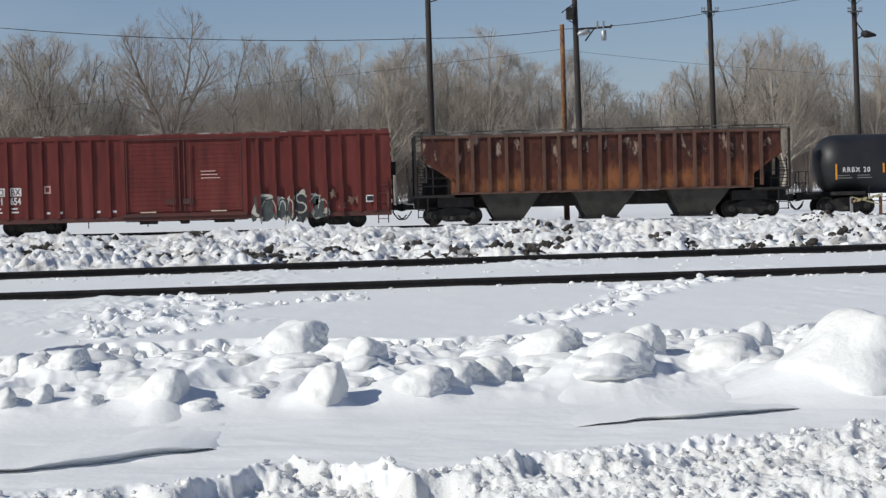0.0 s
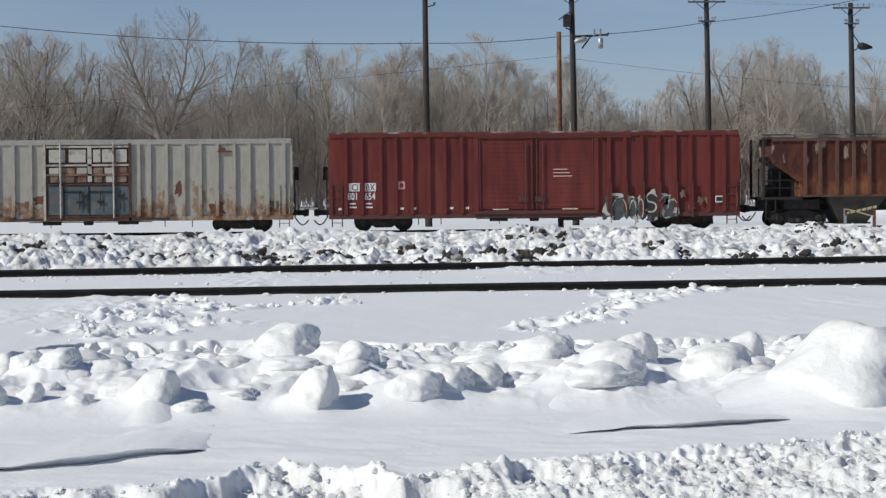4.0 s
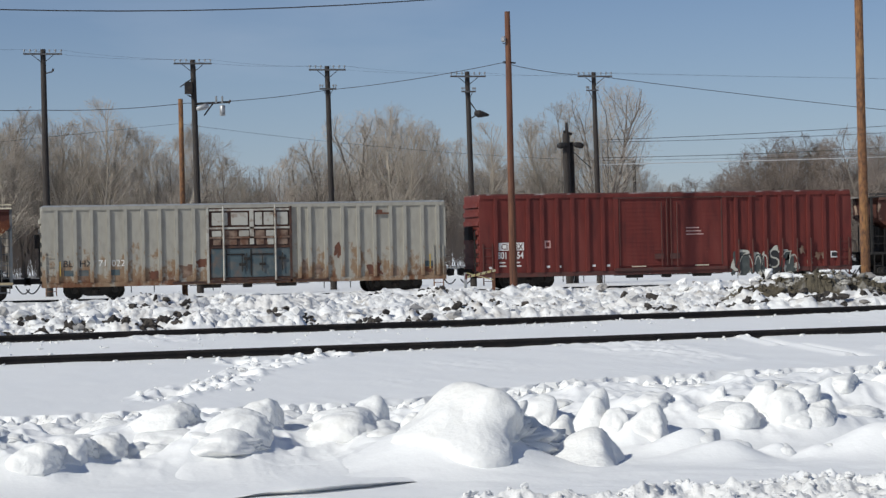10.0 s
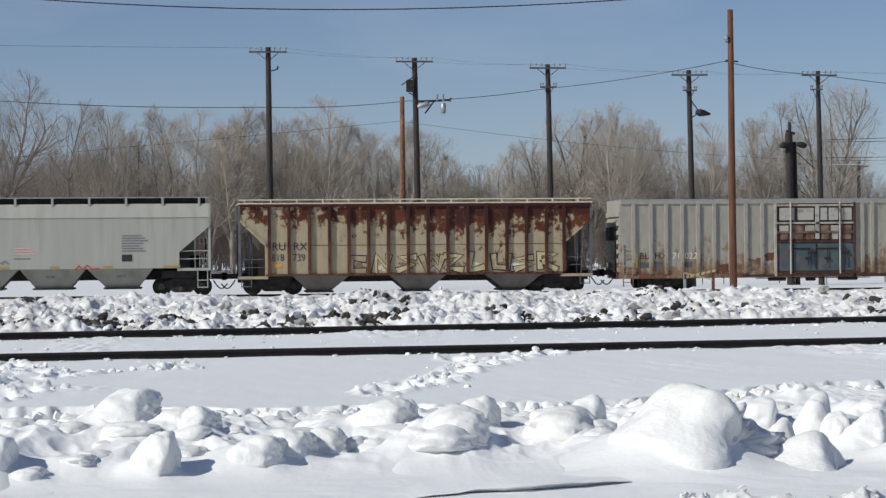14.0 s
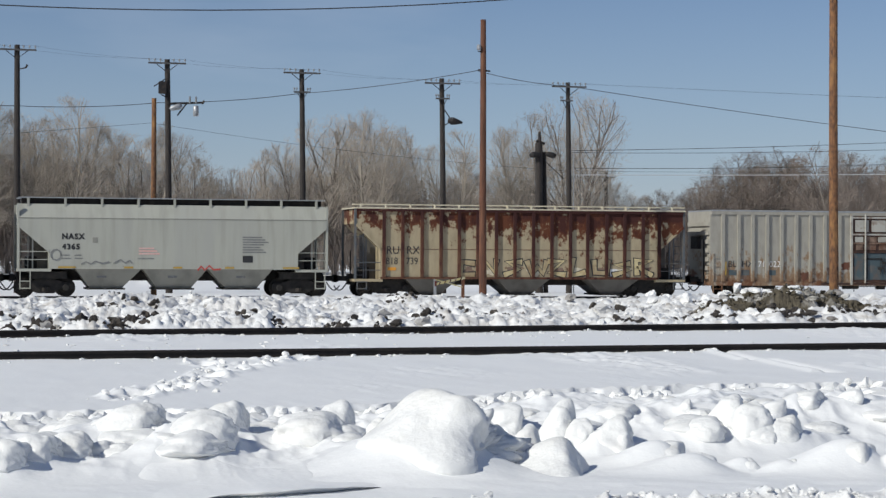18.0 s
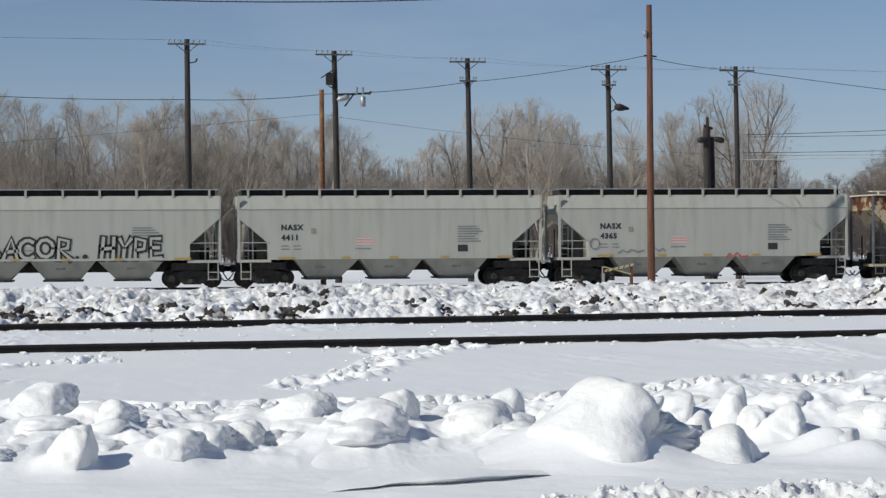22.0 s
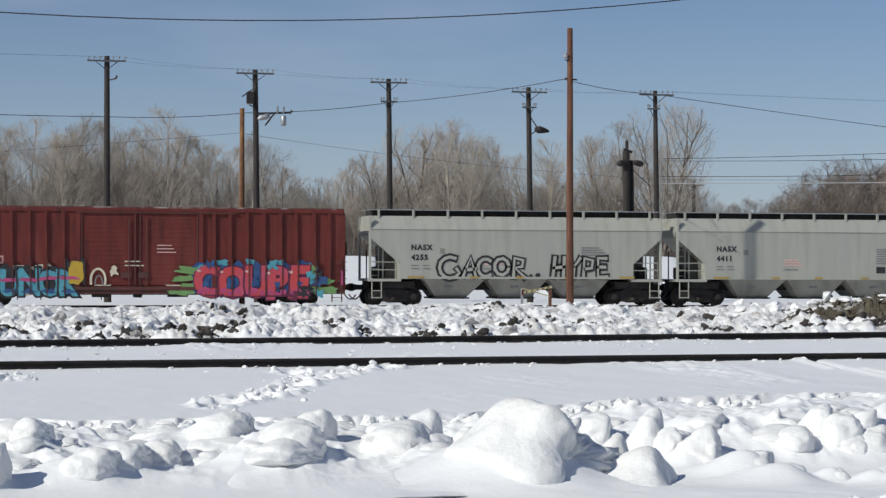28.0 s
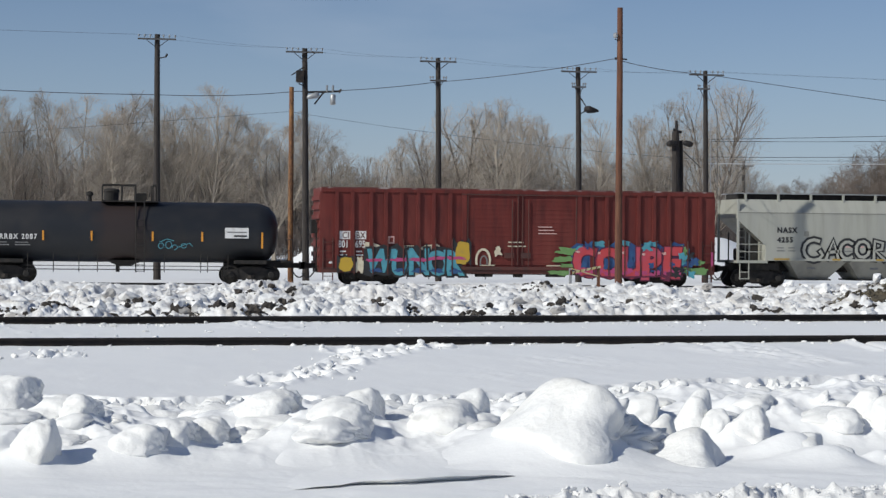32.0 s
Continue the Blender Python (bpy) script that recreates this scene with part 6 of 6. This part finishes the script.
ru = hopper_car(-45.87, "cream covered hopper streaked with heavy rust", 8.3, 4.24, 4.02, 0.83, RUST_CREAM, ((8.2, 3.35), (6.95, 2.3)), [(-5.2, -2.7, -4.45, -3.49), (-0.85, 1.65, -0.09, 0.88), (3.5, 6.0, 4.3, 5.2)], 0.16, 6.75, BAY_GRIME, CREAM, cut=0.7, mat_end=END_GREY,
                ribs=[-6.23, -5.36, -4.45, -3.56, -2.7, -1.82, -0.94, -0.05, 0.84, 1.73, 2.63, 3.47, 4.4, 5.29, 6.2, 7.0], mat_rib=RUST_RIB)
for text, x in (("RU", -6.12), ("RX", -5.18)):
    lettering(text, 0.5, x, 1.98, BLACK, ru, SIDE + 0.04, squeeze=0.95)
for text, x in (("818", -6.14), ("739", -5.2)):
    lettering(text, 0.45, x, 1.5, BLACK, ru, SIDE + 0.04, squeeze=0.85)
plate("stencil", ru, -6.05, -5.65, 1.22, 1.36, ORANGE, SIDE + 0.04)
part("side_seam", Shape().box(-6.3, 6.9, SIDE + 0.036, SIDE + 0.05, 2.18, 2.2), BROWN, ru)
plate("placard", ru, 4.6, 4.95, 0.98, 1.32, WHITE, SIDE + 0.04)
plate("placard", ru, 4.64, 4.91, 1.02, 1.2, BLACK, SIDE + 0.03)

names = (("4365", -61.55), ("4411", -76.08), ("4255", -90.55))
pale_cars = []
for number, c in names:
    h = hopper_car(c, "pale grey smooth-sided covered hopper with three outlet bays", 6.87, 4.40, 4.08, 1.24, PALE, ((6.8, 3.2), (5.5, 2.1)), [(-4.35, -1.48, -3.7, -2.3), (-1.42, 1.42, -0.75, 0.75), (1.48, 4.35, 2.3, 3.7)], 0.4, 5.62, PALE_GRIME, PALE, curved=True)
    pale_cars.append(h)
    lettering("NASX", 0.33, -4.95, 2.55, BLACK, h, spacing=1.22, fat=0.016)
    lettering(number, 0.33, -4.93, 2.1, BLACK, h, spacing=1.2, fat=0.016)
    bars(h, -4.95, 1.82, 0.45, 2, GREYINK, 0.14, 0.04)
    bars(h, -4.4, 1.82, 0.4, 2, GREYINK, 0.14, 0.04)
    plate("stencil_box", h, -3.62, -3.4, 2.38, 2.62, PALE_GRIME)
    bars(h, -1.6, 2.12, 0.9, 3, PINK_FADE, 0.12, 0.07)
    bars(h, -1.65, 1.68, 0.95, 1, GREYINK, 0.12, 0.05)
    bars(h, 3.0, 2.65, 1.15, 4, GREYINK, 0.11, 0.05)
    bars(h, 3.0, 2.2, 1.05, 3, GREYINK, 0.11, 0.05)
    plate("placard", h, 3.0, 3.45, 1.55, 1.85, BLACK)
    part("side_sill", Shape().box(-5.45, 5.45, SIDE - 0.03, SIDE, 1.24, 1.34), PALE, h)
    for x in (-5.1, -2.25, -0.1, 2.2, 4.8):
        plate("reflector", h, x, x + (0.75 if abs(x) > 4 else 0.4), 1.27, 1.35, YELLOW, SIDE - 0.04)
    for x in (-3.2, -0.1, 2.95):
        plate("stencil", h, x - 0.2, x + 0.2, 0.85, 1.0, GREYINK, SIDE + 0.2)


def spikes(parent, name, x0, x1, z, h, n, mat, y, seed, label=""):
    """A ragged band of spray with a jagged upper and lower edge."""
    rng = random.Random(seed)
    up = [(x1 - (x1 - x0) * k / n, z + h * rng.uniform(0.55, 1.0)) for k in range(n + 1)]
    down = [(x0 + (x1 - x0) * k / n, z - h * rng.uniform(0.55, 1.0)) for k in range(n + 1)]
    part(name, Shape().extrude(down + up, y - 0.003, y + 0.003), mat, parent, label)


def rib_shade_lines(car, xs, z0, z1):
    """Dark strips added for the shade lines beside the ribs, breaking up a tag."""
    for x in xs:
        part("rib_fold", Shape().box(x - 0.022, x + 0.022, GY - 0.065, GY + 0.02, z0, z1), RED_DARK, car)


def tags():
    """Spray-painted tags on the train."""
    # white and black tag on the first red boxcar
    for k, (x, z, rx, rz) in enumerate(((3.75, 1.12, 0.62, 0.62), (4.75, 1.1, 0.24, 0.55), (5.25, 1.12, 0.22, 0.6), (5.8, 1.2, 0.42, 0.72), (6.6, 1.5, 0.3, 0.3), (7.0, 1.0, 0.46, 0.5))):
        blob(bx, "tag_edge", x - 0.03, z + 0.04, rx + 0.03, rz + 0.03, PALE_SPRAY, GY + 0.012, 40 + k, "pale grey spray edge", 0.5)
        blob(bx, "tag_fill", x, z, rx, rz, BLACK if k == 3 else GREYGREEN, GY, 41 + k, "dark grey-green spray fill", 0.5)
    for w, pts in ((0.09, curl(3.95, 0.75, 0.45, 0.9, 150, -10)), (0.12, curl(4.75, 0.75, 0.22, 0.75, 160, -60)), (0.12, curl(5.2, 0.85, 0.2, 0.7, 170, 40) + [(5.36, 0.8), (5.28, 0.55)]), (0.15, curl(5.85, 1.62, 0.3, 0.26, 20, 250) + curl(5.8, 1.1, 0.32, 0.28, 90, -150)), (0.12, [(6.35, 1.45), (6.6, 1.75), (6.95, 1.75), (6.85, 1.4)]), (0.07, curl(7.1, 0.9, 0.3, 0.65, 170, 0))):
        stroke(bx, "tag_line", pts, w * 0.62, PALE_SPRAY, GY - 0.010, "pale grey spray line")
    for pts in ([(3.3, 0.85), (3.6, 1.55), (4.3, 1.6)], [(4.95, 0.6), (5.02, 1.5)], [(5.45, 0.5), (5.6, 0.9), (5.5, 1.75)], [(6.2, 0.5), (6.35, 1.3)]):
        stroke(bx, "tag_line", pts, 0.08, BLACK, GY - 0.014)
    stroke(bx, "tag_line", [(6.45, 0.85), (6.5, 1.3)], 0.06, REDSIGN, GY - 0.012)
    for k, (x, z) in enumerate(((3.1, 0.55), (3.5, 0.5), (4.4, 0.62), (4.9, 0.5), (5.7, 0.45), (7.3, 0.9))):
        blob(bx, "paint_smear", x, z, 0.14, 0.14, PALE_SPRAY if k % 2 else GREYGREEN, GY - 0.006, 90 + k, jag=0.9)
    rib_shade_lines(bx, [r + d for r in (3.3, 4.01, 4.76, 5.51, 6.25, 6.95) for d in (0.09,)], 0.5, 2.1)
    for ob in bx.children:
        if ob.name.startswith(("tag_", "paint_smear")):
            ob.data.transform(Matrix.Translation((3.1, 0, 0.45)) @ Matrix.Diagonal((0.76, 1, 0.8, 1)) @ Matrix.Translation((-3.1, 0, -0.45)))
    plate("placard", bx, 8.05, 8.4, 1.15, 1.45, WHITE, GY)
    plate("placard", bx, 8.09, 8.36, 1.2, 1.4, BLACK, GY - 0.01)
    for k, (x, z) in enumerate(((6.6, 1.55), (7.0, 1.0), (7.4, 1.25), (7.7, 1.3))):
        blob(bx, "paint_smear", x, z, 0.13, 0.15, RUSTPALE, GY, k, jag=0.9)
    plate("safety_mark", bx, 8.97, 9.07, 0.95, 1.6, BROWN, GY)
    # black line tags on the hopper with the number 4255
    h = pale_cars[2]
    y = SIDE - 0.02
    ink = [curl(-2.6, 1.75, 0.5, 0.48, 60, 330) + [(-2.3, 1.7)], [(-2.0, 1.35), (-1.65, 2.2), (-1.4, 1.35)], [(-1.85, 1.65), (-1.35, 1.7)], curl(-0.95, 1.75, 0.36, 0.4, 50, 310), curl(-0.2, 1.8, 0.34, 0.38, 0, 360), [(0.35, 1.3), (0.4, 2.2), (0.8, 2.1), (0.75, 1.8), (0.42, 1.75), (0.9, 1.3)],
           [(2.2, 1.3), (2.3, 2.25)], [(2.7, 1.3), (2.75, 2.25)], [(2.2, 1.75), (2.75, 1.8)], [(3.0, 2.2), (3.2, 1.8), (3.5, 2.2)], [(3.2, 1.8), (3.15, 1.3)], [(3.65, 1.3), (3.7, 2.2), (4.1, 2.1), (4.05, 1.75), (3.7, 1.7)], [(4.75, 2.2), (4.35, 2.2), (4.35, 1.35), (4.8, 1.35)], [(4.35, 1.8), (4.7, 1.8)]]
    for pts in ink:
        off = [(px - 0.55, pz) for px, pz in pts]
        stroke(h, "tag_line", off, 0.36, BLACK, y, "black spray-painted tag line")
        stroke(h, "tag_fill", off, 0.14, PALE, y - 0.008)
    blob(h, "tag_dot", 0.95, 1.42, 0.11, 0.1, BLACK, y, 1)
    blob(h, "tag_dot", 0.62, 1.38, 0.08, 0.08, BLACK, y, 2)
    # faint scribbles
    h = pale_cars[0]
    stroke(h, "scribble", [(-4.1, 1.45), (-3.9, 1.55), (-3.7, 1.45), (-3.5, 1.58), (-3.2, 1.48), (-2.9, 1.55)], 0.06, GREYINK, y)
    stroke(h, "scribble", [(-2.7, 1.5), (-2.4, 1.65), (-2.2, 1.5), (-2.0, 1.62), (-1.9, 1.5)], 0.06, GREYINK, y)
    stroke(h, "scribble", curl(-5.2, 1.85, 0.22, 0.24, 0, 360), 0.06, GREYINK, y)
    stroke(h, "scribble", [(2.2 - 4.5, 1.33), (-1.9, 1.3)], 0.05, GREYINK, y)
    stroke(h, "rust_scribble", [(1.0, 1.2), (1.15, 1.38), (1.3, 1.2), (1.5, 1.4), (1.7, 1.22), (2.0, 1.25)], 0.07, REDSIGN, SIDE - 0.05)
    # cream tag on the rusty hopper
    yr = SIDE + 0.042
    rng = random.Random(31)
    glyphs = ([(0.7, 0.9), (0.05, 0.95), (0.0, 0.05), (0.7, 0.0)], [(0.0, 0.0), (0.1, 0.95), (0.6, 0.1), (0.7, 1.0)], [(0.75, 0.95), (0.1, 0.85), (0.65, 0.45), (0.0, 0.05)], [(0.0, 1.0), (0.2, 0.0), (0.45, 0.6), (0.7, 0.0), (0.85, 1.0)], [(0.0, 0.95), (0.75, 0.9), (0.05, 0.1), (0.8, 0.0)],
              [(0.1, 1.0), (0.0, 0.0), (0.7, 0.1)], [(0.05, 1.0), (0.1, 0.1), (0.65, 0.05), (0.7, 1.0)], [(0.7, 0.95), (0.05, 0.8), (0.7, 0.4), (0.0, 0.0)], [(0.05, 0.0), (0.0, 0.95), (0.7, 0.9), (0.1, 0.5), (0.75, 0.0)])
    for k, glyph in enumerate(glyphs):
        x, w, h = -2.62 + 1.06 * k, rng.uniform(0.85, 1.1), rng.uniform(0.55, 0.68)
        pts = [(x + px * w, 1.06 + pz * h + rng.uniform(-0.05, 0.05)) for px, pz in glyph]
        stroke(ru, "tag_line", pts, 0.37, BLACK, yr - 0.001 * k, "dark spray outline")
        stroke(ru, "tag_letter", pts, 0.25, YELLOW_CREAM if k % 3 else TAN_SPRAY, yr - 0.012 - 0.001 * k, "cream spray-painted letter")
        blob(ru, "tag_fill", x + 0.4, 1.2, 0.3, 0.16, CREAM if k % 2 else RUSTPALE, yr + 0.005, k, "cream spray paint", 1.1)
    return y


tags()

bb = red_boxcar(-107.68, "red sixty-foot boxcar with bright spray-painted lettering")
marks(bb, ("CI", "BX"), ("801", "695"), -8.28, 2.05)


def bright_tags():
    # teal and pink piece
    spikes(bb, "tag_background", -7.15, -2.75, 1.13, 0.80, 16, CREAM, GY, 2, "thin white spray edge")
    spikes(bb, "tag_background", -7.2, -2.7, 1.11, 0.78, 15, BLACK, GY - 0.008, 3, "black spray outline")
    for k, (letter, x, z, size) in enumerate((("W", -7.15, 0.62, 1.4), ("U", -6.0, 0.5, 1.5), ("N", -5.2, 0.52, 1.6), ("O", -4.3, 0.5, 1.5), ("R", -3.45, 0.5, 1.55))):
        y = GY - 0.014 - 0.003 * k
        lettering(letter, size, x, z, BLACK, bb, y, "tag_outline", 0.15, 0.10 * (2 - k), 0.82)
        lettering(letter, size, x, z, TEAL, bb, y - 0.016, "tag_letter", 0.055, 0.10 * (2 - k), 0.82, "teal spray-painted letter")
        blob(bb, "tag_shade", x + 0.45, 0.66, 0.26, 0.09, BLUE, y - 0.02, 80 + k, "deep blue spray shade", 1.0)
        blob(bb, "tag_stripe", x + 0.45, 1.12 + 0.03 * k, 0.44, 0.07, MAGENTA, y - 0.022, 60 + k, "pink spray stripe", 0.7)
    for pts in ([(-6.15, 0.6), (-6.0, 1.6)], [(-5.3, 1.75), (-5.2, 0.9), (-5.32, 0.5)], [(-4.35, 1.85), (-4.3, 0.7)], [(-3.5, 0.45), (-3.45, 1.65)]):
        stroke(bb, "tag_line", pts, 0.08, BLACK, GY - 0.052)
    rib_shade_lines(bb, [r + 0.09 for r in (-7.71, -6.87, -6.2, -5.49, -4.73, -4.03, -3.27)], 0.5, 2.1)
    spikes(bb, "tag_head", -3.15, -2.3, 1.5, 0.68, 6, BLACK, GY - 0.032, 8)
    blob(bb, "tag_head", -2.72, 1.45, 0.33, 0.5, GOLD, GY - 0.04, 8, "yellow spray-painted figure")
    spikes(bb, "tag_corner", -8.4, -7.55, 0.95, 0.5, 5, BLACK, GY - 0.01, 9)
    blob(bb, "tag_corner", -7.98, 0.93, 0.3, 0.33, GOLD, GY - 0.02, 9, "yellow spray-painted blob")
    blob(bb, "paint_smear", -7.35, 0.9, 0.22, 0.36, CREAM, GY - 0.004, 10, jag=0.6)
    stroke(bb, "tag_line", curl(-1.75, 1.15, 0.32, 0.5, 200, -20), 0.1, CREAM, GY)
    stroke(bb, "tag_line", curl(-1.72, 1.05, 0.16, 0.3, 200, -20), 0.06, GREYINK, GY)
    blob(bb, "paint_smear", -1.05, 1.55, 0.17, 0.2, CREAM, GY, 12, jag=0.7)
    bars(bb, -0.6, 1.95, 0.95, 2, CREAM, 0.18, 0.05, GY + 0.02)
    # red and blue piece
    spikes(bb, "tag_background", 2.35, 7.95, 1.22, 0.88, 22, BLUE, GY, 14, "deep blue spray background")
    for k, (x, z, rx, rz) in enumerate(((2.1, 1.6, 0.5, 0.14), (2.0, 1.25, 0.45, 0.13), (2.2, 0.9, 0.4, 0.13), (1.9, 0.62, 0.62, 0.13), (8.2, 0.75, 0.65, 0.16), (8.35, 1.1, 0.3, 0.14), (7.7, 1.55, 0.16, 0.3))):
        blob(bb, "tag_edge", x, z, rx, rz, GREEN, GY - 0.006, 30 + k, "light green spray lick", 0.8)
    for k, (x, z) in enumerate(((2.75, 1.7), (3.7, 1.95), (4.9, 1.98), (6.2, 1.93), (7.4, 1.7), (7.75, 1.1))):
        blob(bb, "tag_highlight", x, z, 0.2, 0.13, TEAL, GY - 0.01, 20 + k, "pale teal spray highlight", 0.7)
    for k, (letter, x, z, size) in enumerate((("C", 2.5, 0.52, 1.75), ("O", 3.52, 0.48, 1.72), ("U", 4.62, 0.5, 1.75), ("P", 5.62, 0.42, 1.85), ("E", 6.6, 0.48, 1.8))):
        y = GY - 0.012 - 0.003 * k
        lettering(letter, size, x, z, WINE, bb, y, "tag_outline", 0.17, 0.05 * (k - 2), 0.92)
        lettering(letter, size, x, z, CORAL, bb, y - 0.016, "tag_letter", 0.115, 0.05 * (k - 2), 0.92, "coral-red bubble spray letter")
        for j in range(3):
            blob(bb, "tag_shade", x + 0.2 + 0.3 * j, z + 0.12 + 0.1 * ((j + k) % 2), 0.13, 0.10, MAGENTA, y - 0.02 - 0.001 * j, 130 + 3 * k + j, "pink spray shade", 1.0)
        blob(bb, "tag_shine", x + 0.12, z + 1.05, 0.09, 0.05, PINK_FADE, y - 0.026, 50 + k, "pale spray highlight", 0.9)
        blob(bb, "tag_hole", x + 0.48, z + 0.55, 0.13, 0.22 if k < 3 else 0.1, BLUE, y - 0.022, 150 + k, "dark blue letter hole", 0.9)
    for pts in ([(3.5, 0.5), (3.45, 1.2), (3.6, 1.75)], [(4.65, 1.8), (4.6, 0.9), (4.7, 0.45)], [(5.65, 0.5), (5.58, 1.3), (5.7, 1.85)], [(6.6, 1.75), (6.65, 0.55)], [(2.9, 0.5), (4.2, 0.42), (6.0, 0.46), (7.6, 0.5)]):
        stroke(bb, "tag_line", pts, 0.07, WINE, GY - 0.05)
    for k, (x, z, m) in enumerate(((7.55, 0.75, BLACK), (7.85, 1.0, BLUE), (8.05, 0.6, TEAL), (7.6, 1.35, TEAL), (7.95, 1.4, BLACK), (7.3, 0.6, BLACK), (6.9, 0.45, WINE), (8.15, 1.15, BLUE), (5.9, 1.85, TEAL), (3.1, 1.85, BLUE))):
        blob(bb, "tag_shade", x, z, 0.2, 0.17, m, GY - 0.045 - 0.001 * k, 170 + k, jag=1.3)
    rib_shade_lines(bb, [r + 0.09 for r in (3.3, 4.01, 4.76, 5.51, 6.25, 6.95, 7.76)], 0.5, 2.1)
    plate("safety_mark", bb, 8.97, 9.07, 0.95, 1.6, MAGENTA, GY)


bright_tags()
tk = tank_car(-125.2, "black tank car with brown stains and a manway platform", "2087", True)
plate("placard", tk, 4.15, 5.2, 2.03, 2.5, WHITE, -1.365)
plate("placard_bar", tk, 4.55, 5.12, 2.1, 2.17, BLACK, -1.375)
plate("placard_bar", tk, 4.25, 5.1, 2.28, 2.33, GREYINK, -1.375)
for pts in (curl(1.35, 1.68, 0.12, 0.12, 0, 330), curl(1.68, 1.72, 0.14, 0.16, 30, 380), curl(1.95, 1.62, 0.12, 0.1, 200, -100), [(1.3, 1.85), (1.6, 1.98), (1.9, 1.9)], curl(2.35, 1.68, 0.12, 0.1, 0, 330), [(2.1, 1.62), (2.6, 1.8), (2.72, 1.66)]):
    stroke(tk, "scribble", pts, 0.03, TEAL, -1.37)


# ---- barrier beside the track ----
BOARD_YELLOW = material("faded_yellow_paint", (0.46, 0.40, 0.18), 0.6, second=(0.5, 0.47, 0.36), scale=5, amount=0.6)


def barrier():
    ob = thing("barricade", pose(22.3, 87.6, 0), "low yellow barricade board on wooden posts", "barrier")
    part("post", Shape().box(0.55, 0.67, -0.06, 0.06, -0.1, 0.95, 0.01), POLE_ORANGE, ob)
    part("post", Shape().box(-0.72, -0.62, -0.06, 0.06, -0.1, 0.85, 0.01), GALV, ob)
    b = part("board", Shape().box(-0.7, 0.7, -0.1, -0.06, -0.05, 0.05), BOARD_YELLOW, ob, "yellow board with dark stripes")
    b.matrix_local = pose(0, 0, 0.78, 0, -12, 0)
    for k in range(5):
        x = -0.55 + 0.25 * k
        part("stripe", Shape().extrude([(x, -0.048), (x + 0.06, -0.048), (x + 0.12, 0.048), (x + 0.06, 0.048)], -0.105, -0.101), BROWN, b)
    part("stay", Shape().tube((-0.66, -0.06, 0.84), (0.58, -0.06, 0.5), 0.025, n=6), BOARD_YELLOW, ob, "slanting pale yellow stay")
    part("flag", Shape().box(-0.70, -0.63, -0.12, -0.07, 0.55, 0.78), RED, ob)


barrier()

# distance run by the train after each second
RUN = (0.0, 3.98, 7.93, 11.88, 15.83, 19.79, 23.75, 27.72, 31.69, 35.65, 39.62, 43.59, 47.57, 51.57, 55.6, 59.65, 63.73, 67.84, 71.98, 76.14, 80.31, 84.48, 88.64, 92.76, 96.85, 100.88, 104.86, 108.77, 112.61, 116.41, 120.16, 123.89, 127.62)


def run_at(t):
    k = min(int(t), 31)
    a, b = RUN[k], RUN[k + 1]
    va = (RUN[k + 1] - RUN[max(k - 1, 0)]) / (k + 1 - max(k - 1, 0))
    vb = (RUN[min(k + 2, 32)] - RUN[k]) / (min(k + 2, 32) - k)
    f = t - k
    return a * (1 + 2 * f) * (1 - f) ** 2 + b * f * f * (3 - 2 * f) + va * f * (1 - f) ** 2 - vb * f * f * (1 - f)


def motions():
    for car, centre in cars:
        walk(car, [(float(t), pose(centre + RUN[t], TRACK_Y, 0)) for t in range(33)])
    times = [k * 0.15 for k in range(213)] + [32.0]
    turns = [math.degrees(run_at(t) / 0.42) for t in times]
    for wheelset, dx in wheelsets:
        walk(wheelset, [(t, pose(dx, 0, 0.42, 0, a % 360, 0)) for t, a in zip(times, turns)])


motions()
